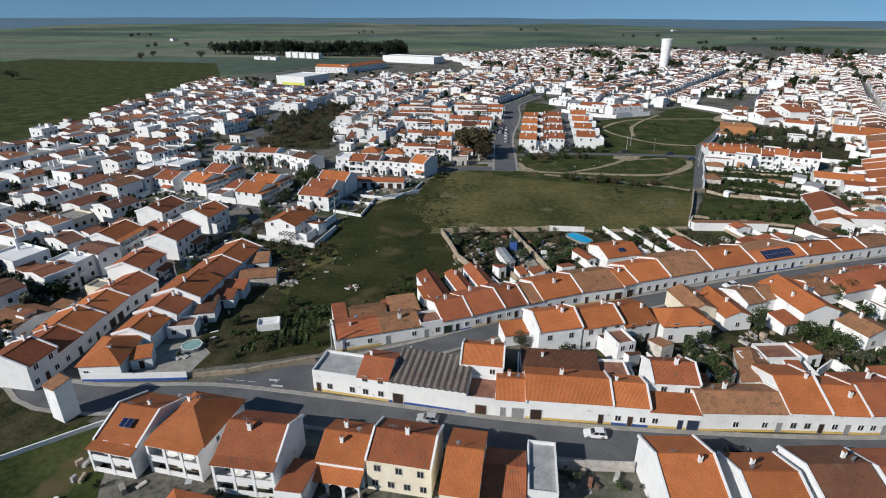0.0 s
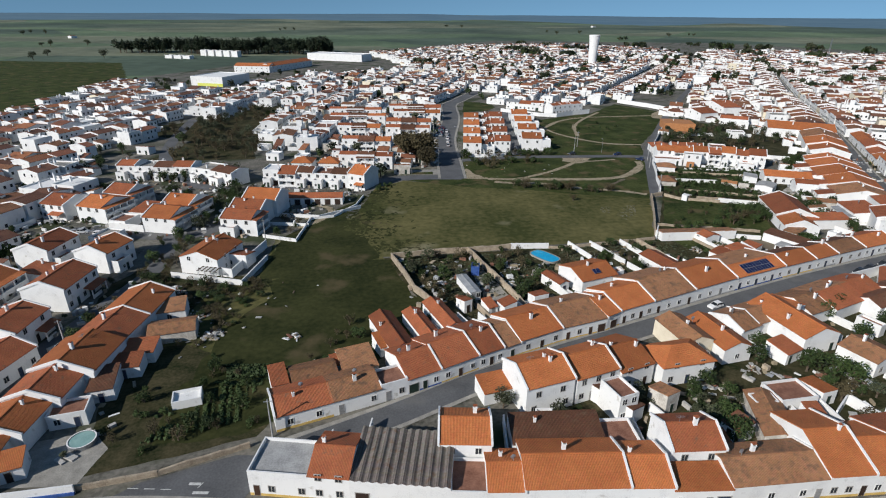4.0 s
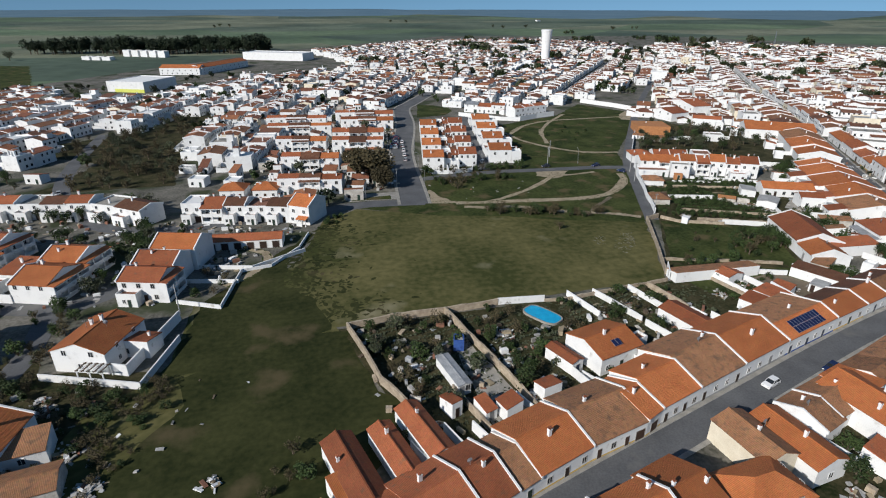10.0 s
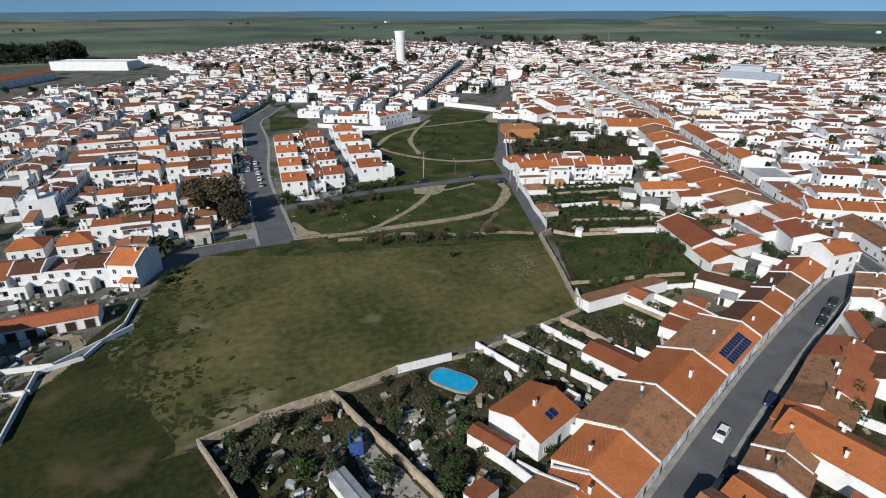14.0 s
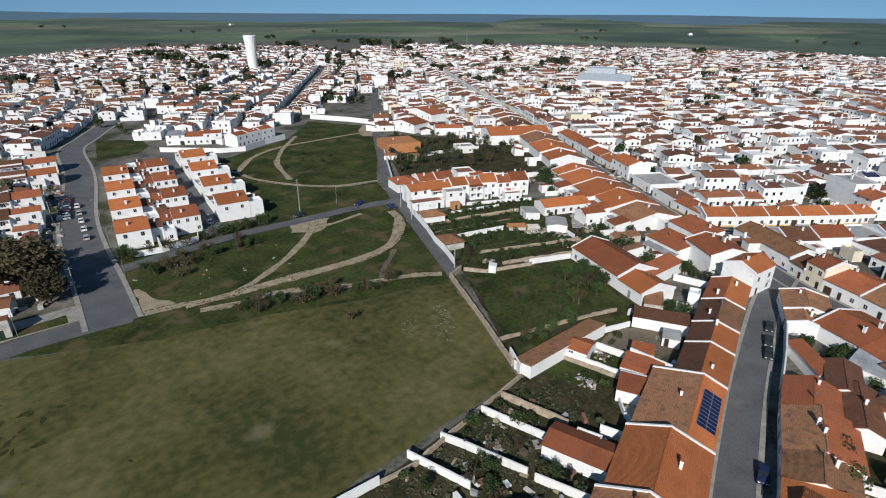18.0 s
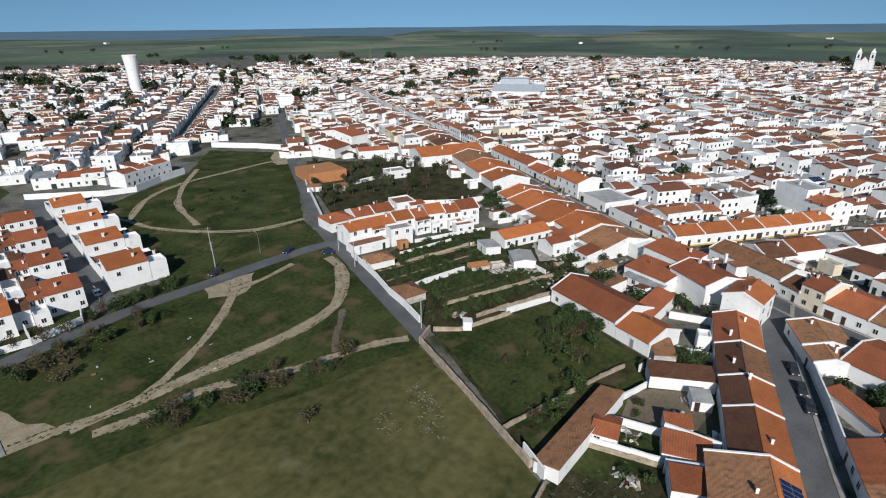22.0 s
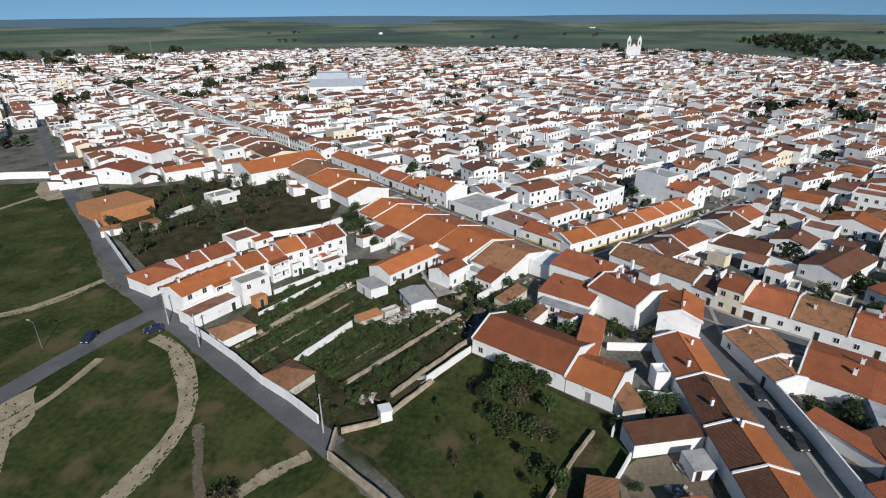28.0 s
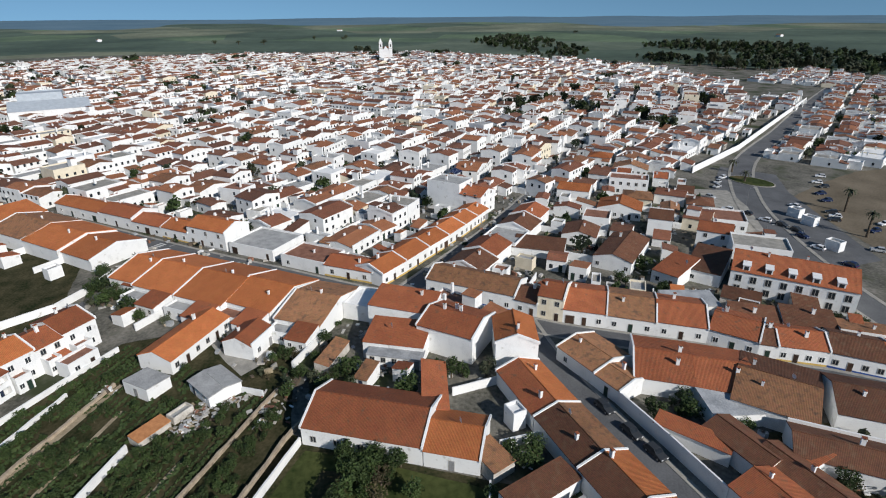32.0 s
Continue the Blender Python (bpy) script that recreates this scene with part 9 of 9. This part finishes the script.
# ---- pool, solar panels, poles ----
def pool():
    t = new("swimming_pool")
    t.matrix_basis = pose(44.3, 163.4, 0.05, 0, 0, -58)
    n = 28
    def ring(a, b):
        return [(a * math.copysign(abs(math.cos(q)) ** 0.6, math.cos(q)), b * math.copysign(abs(math.sin(q)) ** 0.6, math.sin(q))) for q in (2 * math.pi * k / n for k in range(n))]
    o, i = ring(4.8, 2.7), ring(4.5, 2.4)
    g = Geo()
    for k in range(n):
        j = (k + 1) % n
        g.face([(*o[k], 0), (*o[j], 0), (*o[j], 0.5), (*o[k], 0.5)], PAVE)
        g.face([(*o[k], 0.5), (*o[j], 0.5), (*i[j], 0.5), (*i[k], 0.5)], PAVE)
    part("rim", g, t)
    g = Geo()
    g.face([(*p, 0.42) for p in i], noisy("bright_blue_pool_cover", (0.01, 0.30, 0.55), (0.02, 0.42, 0.68), 0.8, 0.3))
    part("water", g, t)
    return tagged(t, "bright blue oval swimming pool in a garden", "swimming pool")


pool()


def round_pool(x, y, r):
    t, n = new("paddling_pool"), 20
    t.matrix_basis = pose(x, y, 0.06)
    g, wat = Geo(), Geo()
    o, i = ([(k * math.cos(2 * math.pi * q / n), k * math.sin(2 * math.pi * q / n)) for q in range(n)] for k in (r, r - 0.2))
    for k in range(n):
        j = (k + 1) % n
        g.face([(*o[k], 0), (*o[j], 0), (*o[j], 0.8), (*o[k], 0.8)], METAL)
        g.face([(*o[k], 0.8), (*o[j], 0.8), (*i[j], 0.8), (*i[k], 0.8)], WHITE)
    wat.face([(*p, 0.7) for p in i], noisy("pale_green_pool_water", (0.20, 0.34, 0.32), (0.30, 0.45, 0.42), 0.8, 0.15))
    part("rim", g, t)
    part("water", wat, t)
    return tagged(t, "round above-ground pool with pale greenish water", "pool")


round_pool(-54.6, 100, 2.2)
PANEL = noisy("solar_cell_blue", (0.008, 0.014, 0.05), (0.02, 0.03, 0.09), 2, 0.15)


def solar(x, y, z, ang, tilt, nx, ny, label):
    t = new("solar_array")
    t.matrix_basis = pose(x, y, z, 0, 0, ang) @ pose(0, 0, 0, tilt)
    for i in range(nx):
        for j in range(ny):
            g = Geo()
            g.box(i * 1.05, j * 1.65, 0, i * 1.05 + 1.0, j * 1.65 + 1.6, 0.05, METAL)
            g.face([(i * 1.05 + 0.04, j * 1.65 + 0.04, 0.054), (i * 1.05 + 0.96, j * 1.65 + 0.04, 0.054), (i * 1.05 + 0.96, j * 1.65 + 1.56, 0.054), (i * 1.05 + 0.04, j * 1.65 + 1.56, 0.054)], PANEL)
            part("panel", g, t)
    return tagged(t, label, "solar panels")


solar(90.9, 138.75, 4.12, 17.2, 21.8, 10, 2, "dark blue solar array on an orange roof")
solar(257.5, 157, 11.1, -38, 15, 5, 2, "solar array on a flat roof")
solar(50.5, 141.9, 4.85, 16, 20, 2, 1, "roof solar water heater panels")
solar(-51.8, 68.2, 6.45, -12, 19, 2, 1, "roof solar water heater panels")


def pole(x, y, h, label="weathered concrete utility pole beside the lane"):
    t = new("utility_pole")
    t.matrix_basis = pose(x, y, 0)
    g = Geo()
    limb(g, (0, 0, 0), (0, 0, h), 0.16, 0.10, CONCRETE, 7)
    part("post", g, t)
    g = Geo()
    g.box(-0.7, -0.05, h - 0.5, 0.7, 0.05, h - 0.4, METAL, bottom=True)
    part("crossarm", g, t)
    return tagged(t, label, "pole")


for x, y in ((107.6, 217.4), (122.5, 255), (128, 268), (-38.5, 183), (98, 288), (-23.5, 97.5), (-70, 128), (25.5, 268), (30, 330), (104, 300)):
    pole(x, y, 8)


def street_lamp(x, y, ang):
    t = new("street_lamp")
    t.matrix_basis = pose(x, y, 0, 0, 0, ang)
    g = Geo()
    limb(g, (0, 0, 0), (0, 0, 6.5), 0.08, 0.05, METAL, 6)
    limb(g, (0, 0, 6.5), (1.2, 0, 6.9), 0.05, 0.04, METAL, 5)
    part("post", g, t)
    g = Geo()
    g.box(1.0, -0.12, 6.82, 1.7, 0.12, 6.98, CONCRETE, bottom=True)
    part("lamp_head", g, t)
    return tagged(t, "grey street lamp on a thin steel post", "street lamp", "street lamps")


for x, y, a in ((36.8, 268, 180), (39.3, 296, 180), (43, 326, 180), (12, 255, 0), (66, 285, 90), (112, 286, 90), (240, 52, 240), (205, 70, 240)):
    street_lamp(x, y, a)


def palm(x, y, h):
    t = new("palm_tree")
    t.matrix_basis = pose(x, y, 0)
    g = Geo()
    limb(g, (0, 0, 0), (0.1, 0, h), 0.42, 0.3, BARK, 8)
    part("trunk", g, t)
    c = Geo()
    for k in range(26):
        a, up, L = k * 2.399, RNG.uniform(-0.35, 0.9), RNG.uniform(2.4, 3.3)
        prev, w = Vector((0.1, 0, h)), 0.32
        for i in range(4):
            e = up - 0.45 * i
            nxt = prev + Vector((math.cos(a) * math.cos(e), math.sin(a) * math.cos(e), math.sin(e))) * (L / 4)
            s = Vector((-math.sin(a), math.cos(a), 0)) * w
            c.face([prev - s, prev + s, nxt + s * 0.75, nxt - s * 0.75], LEAF_OLIVE)
            prev, w = nxt, w * 0.75
    part("crown", c, t)
    return tagged(t, "tall palm tree on the sandy ground", "palm tree", "palm trees")


for x, y, h in ((229, 22, 8), (206.5, 34, 8), (283, 30, 5), (268, 34, 4)):
    palm(x, y, h)


def roundabout():
    t = new("roundabout")
    t.matrix_basis = pose(268, 31, 0.08, 0, 0, 30)
    n, g, k2 = 28, Geo(), Geo()
    pts = [(9 * math.cos(2 * math.pi * k / n), 6 * math.sin(2 * math.pi * k / n)) for k in range(n)]
    g.face([(*p, 0.22) for p in pts], GRASS)
    part("lawn", g, t)
    for k in range(n):
        a, b = pts[k], pts[(k + 1) % n]
        k2.face([(a[0] * 1.05, a[1] * 1.05, 0), (b[0] * 1.05, b[1] * 1.05, 0), (b[0] * 1.05, b[1] * 1.05, 0.25), (a[0] * 1.05, a[1] * 1.05, 0.25)], PAVE)
        k2.face([(a[0] * 1.05, a[1] * 1.05, 0.25), (b[0] * 1.05, b[1] * 1.05, 0.25), (*b, 0.25), (*a, 0.25)], PAVE)
    part("kerb", k2, t)
    return tagged(t, "grassy oval roundabout with a pale kerb", "roundabout")


roundabout()
sheet_part("paved_square", [(205, 66), (240, 52), (258, 48), (262, 62), (240, 76), (214, 84)], 0.096, PAVE, "pale paved square beside the avenue", "pavement", 0.2)
sheet_part("asphalt_apron", [(190, 44), (252, 26), (276, 14), (292, 30), (256, 56), (205, 62), (186, 66)], 0.086, ASPHALT, "wide grey asphalt apron round the square", "road", 0.2)
for x, y, a in ((225.7, 40.5, 20), (217.6, 41.5, 20), (197.6, 49.5, 20)):
    house(x, y, a, 4.2, 3, 2.6, "flat", None, CONCRETE, WHITE, 0, "", 0, "", "D", label="small white kiosk with a flat roof", name="kiosk", force=True)

# ---- cars ----
CG = "cars parked along the streets"
for x, y, a, p in ((-2.6, 77.1, 172, "silver"), (26.4, 73.4, 175, "white"), (49, 69.2, 0, "dark grey"), (71.4, 123.9, 200, "dark grey"), (77, 129.8, 199, "white"), (92.4, 131.3, 199, "dark blue"), (128, 142.9, 199, "dark grey"), (133, 144.7, 199, "dark grey"),
                   (139.5, 146.8, 199, "dark grey"), (153, 122, 60, "white"), (117.6, 279.5, 200, "dark blue"), (95, 283, 195, "dark grey"), (124.5, 268.8, 130, "dark blue"), (144, 293, 58, "silver"), (-98, 198.5, -10, "silver"), (-102, 288, 110, "silver"), (-92, 196, -10, "white")):
    car(x, y, a, p, CG)
for k in range(9):
    car(33.4 + k * 0.55, 332 + k * 3.0, 170 + RNG.uniform(-4, 4), RNG.choice(("red", "dark grey", "silver", "white", "dark blue")), "cars parked in the wide street")
for k in range(5):
    car(35.5 + k * 1.0, 308 + k * 9, 79, RNG.choice(("dark grey", "silver", "white")), "cars parked in the wide street")
car(69.5, 297, 80, "white", CG)
car(73.5, 330, 80, "white", CG)
for x, y, a in ((244, 66, 40), (236, 62, 38), (231, 58, 36), (224, 56, 34), (219, 53.5, 200), (214, 52, 200), (209, 54, 200), (200, 56, 20), (196, 40, 60), (192, 36, 60), (210, 28, 100), (215, 20, 100), (221, 33, 60), (224, 30, 60), (228, 28, 60), (240, 20, 90), (248, 16, 90), (256, 8, 90),
                (262, 6, 60), (270, -2, 60), (185, 30, 30), (178, 40, 30), (188, 56, 20), (236, 36, 20), (268, 46, 120), (274, 40, 120), (262, 50, 120), (250, 60, 200)):
    car(x, y, a + RNG.uniform(-5, 5), RNG.choice(("white", "silver", "dark grey", "dark blue", "white")), "cars in the parking ground")

# ---- road paint ----
PAINT = noisy("worn_road_paint", (0.42, 0.42, 0.40), (0.62, 0.62, 0.60), 1.5, 0.8)
for x, y, a, w, d in ((-43.5, 89.0, -8, 1.6, 0.14), (-41, 88.6, -8, 1.6, 0.14), (-38.5, 88.2, -8, 1.6, 0.14), (-34.6, 88.6, -8, 1.8, 0.5), (-33.6, 86.8, -8, 2.4, 0.5), (-33, 87.8, 60, 1.2, 0.14)):
    g = Geo()
    g.box(0, 0, 0, w, d, 0.006, PAINT)
    ob = new("road_marking", g.mesh("road_marking"))
    ob.matrix_basis = pose(x, y, 0.1, 0, 0, a)
    tagged(ob, "worn white paint mark on the asphalt", "road marking", "marks at the junction", "structure")
for k in range(6):
    g = Geo()
    g.box(0, 0, 0, 0.5, 3.0, 0.006, PAINT)
    ob = new("road_marking", g.mesh("road_marking"))
    ob.matrix_basis = pose(225.4 + 0.8 * k, 254.4 - 0.52 * k, 0.116, 0, 0, -33)
    tagged(ob, "white bar of a zebra crossing on asphalt", "road marking", "zebra crossing on the main street", "structure")
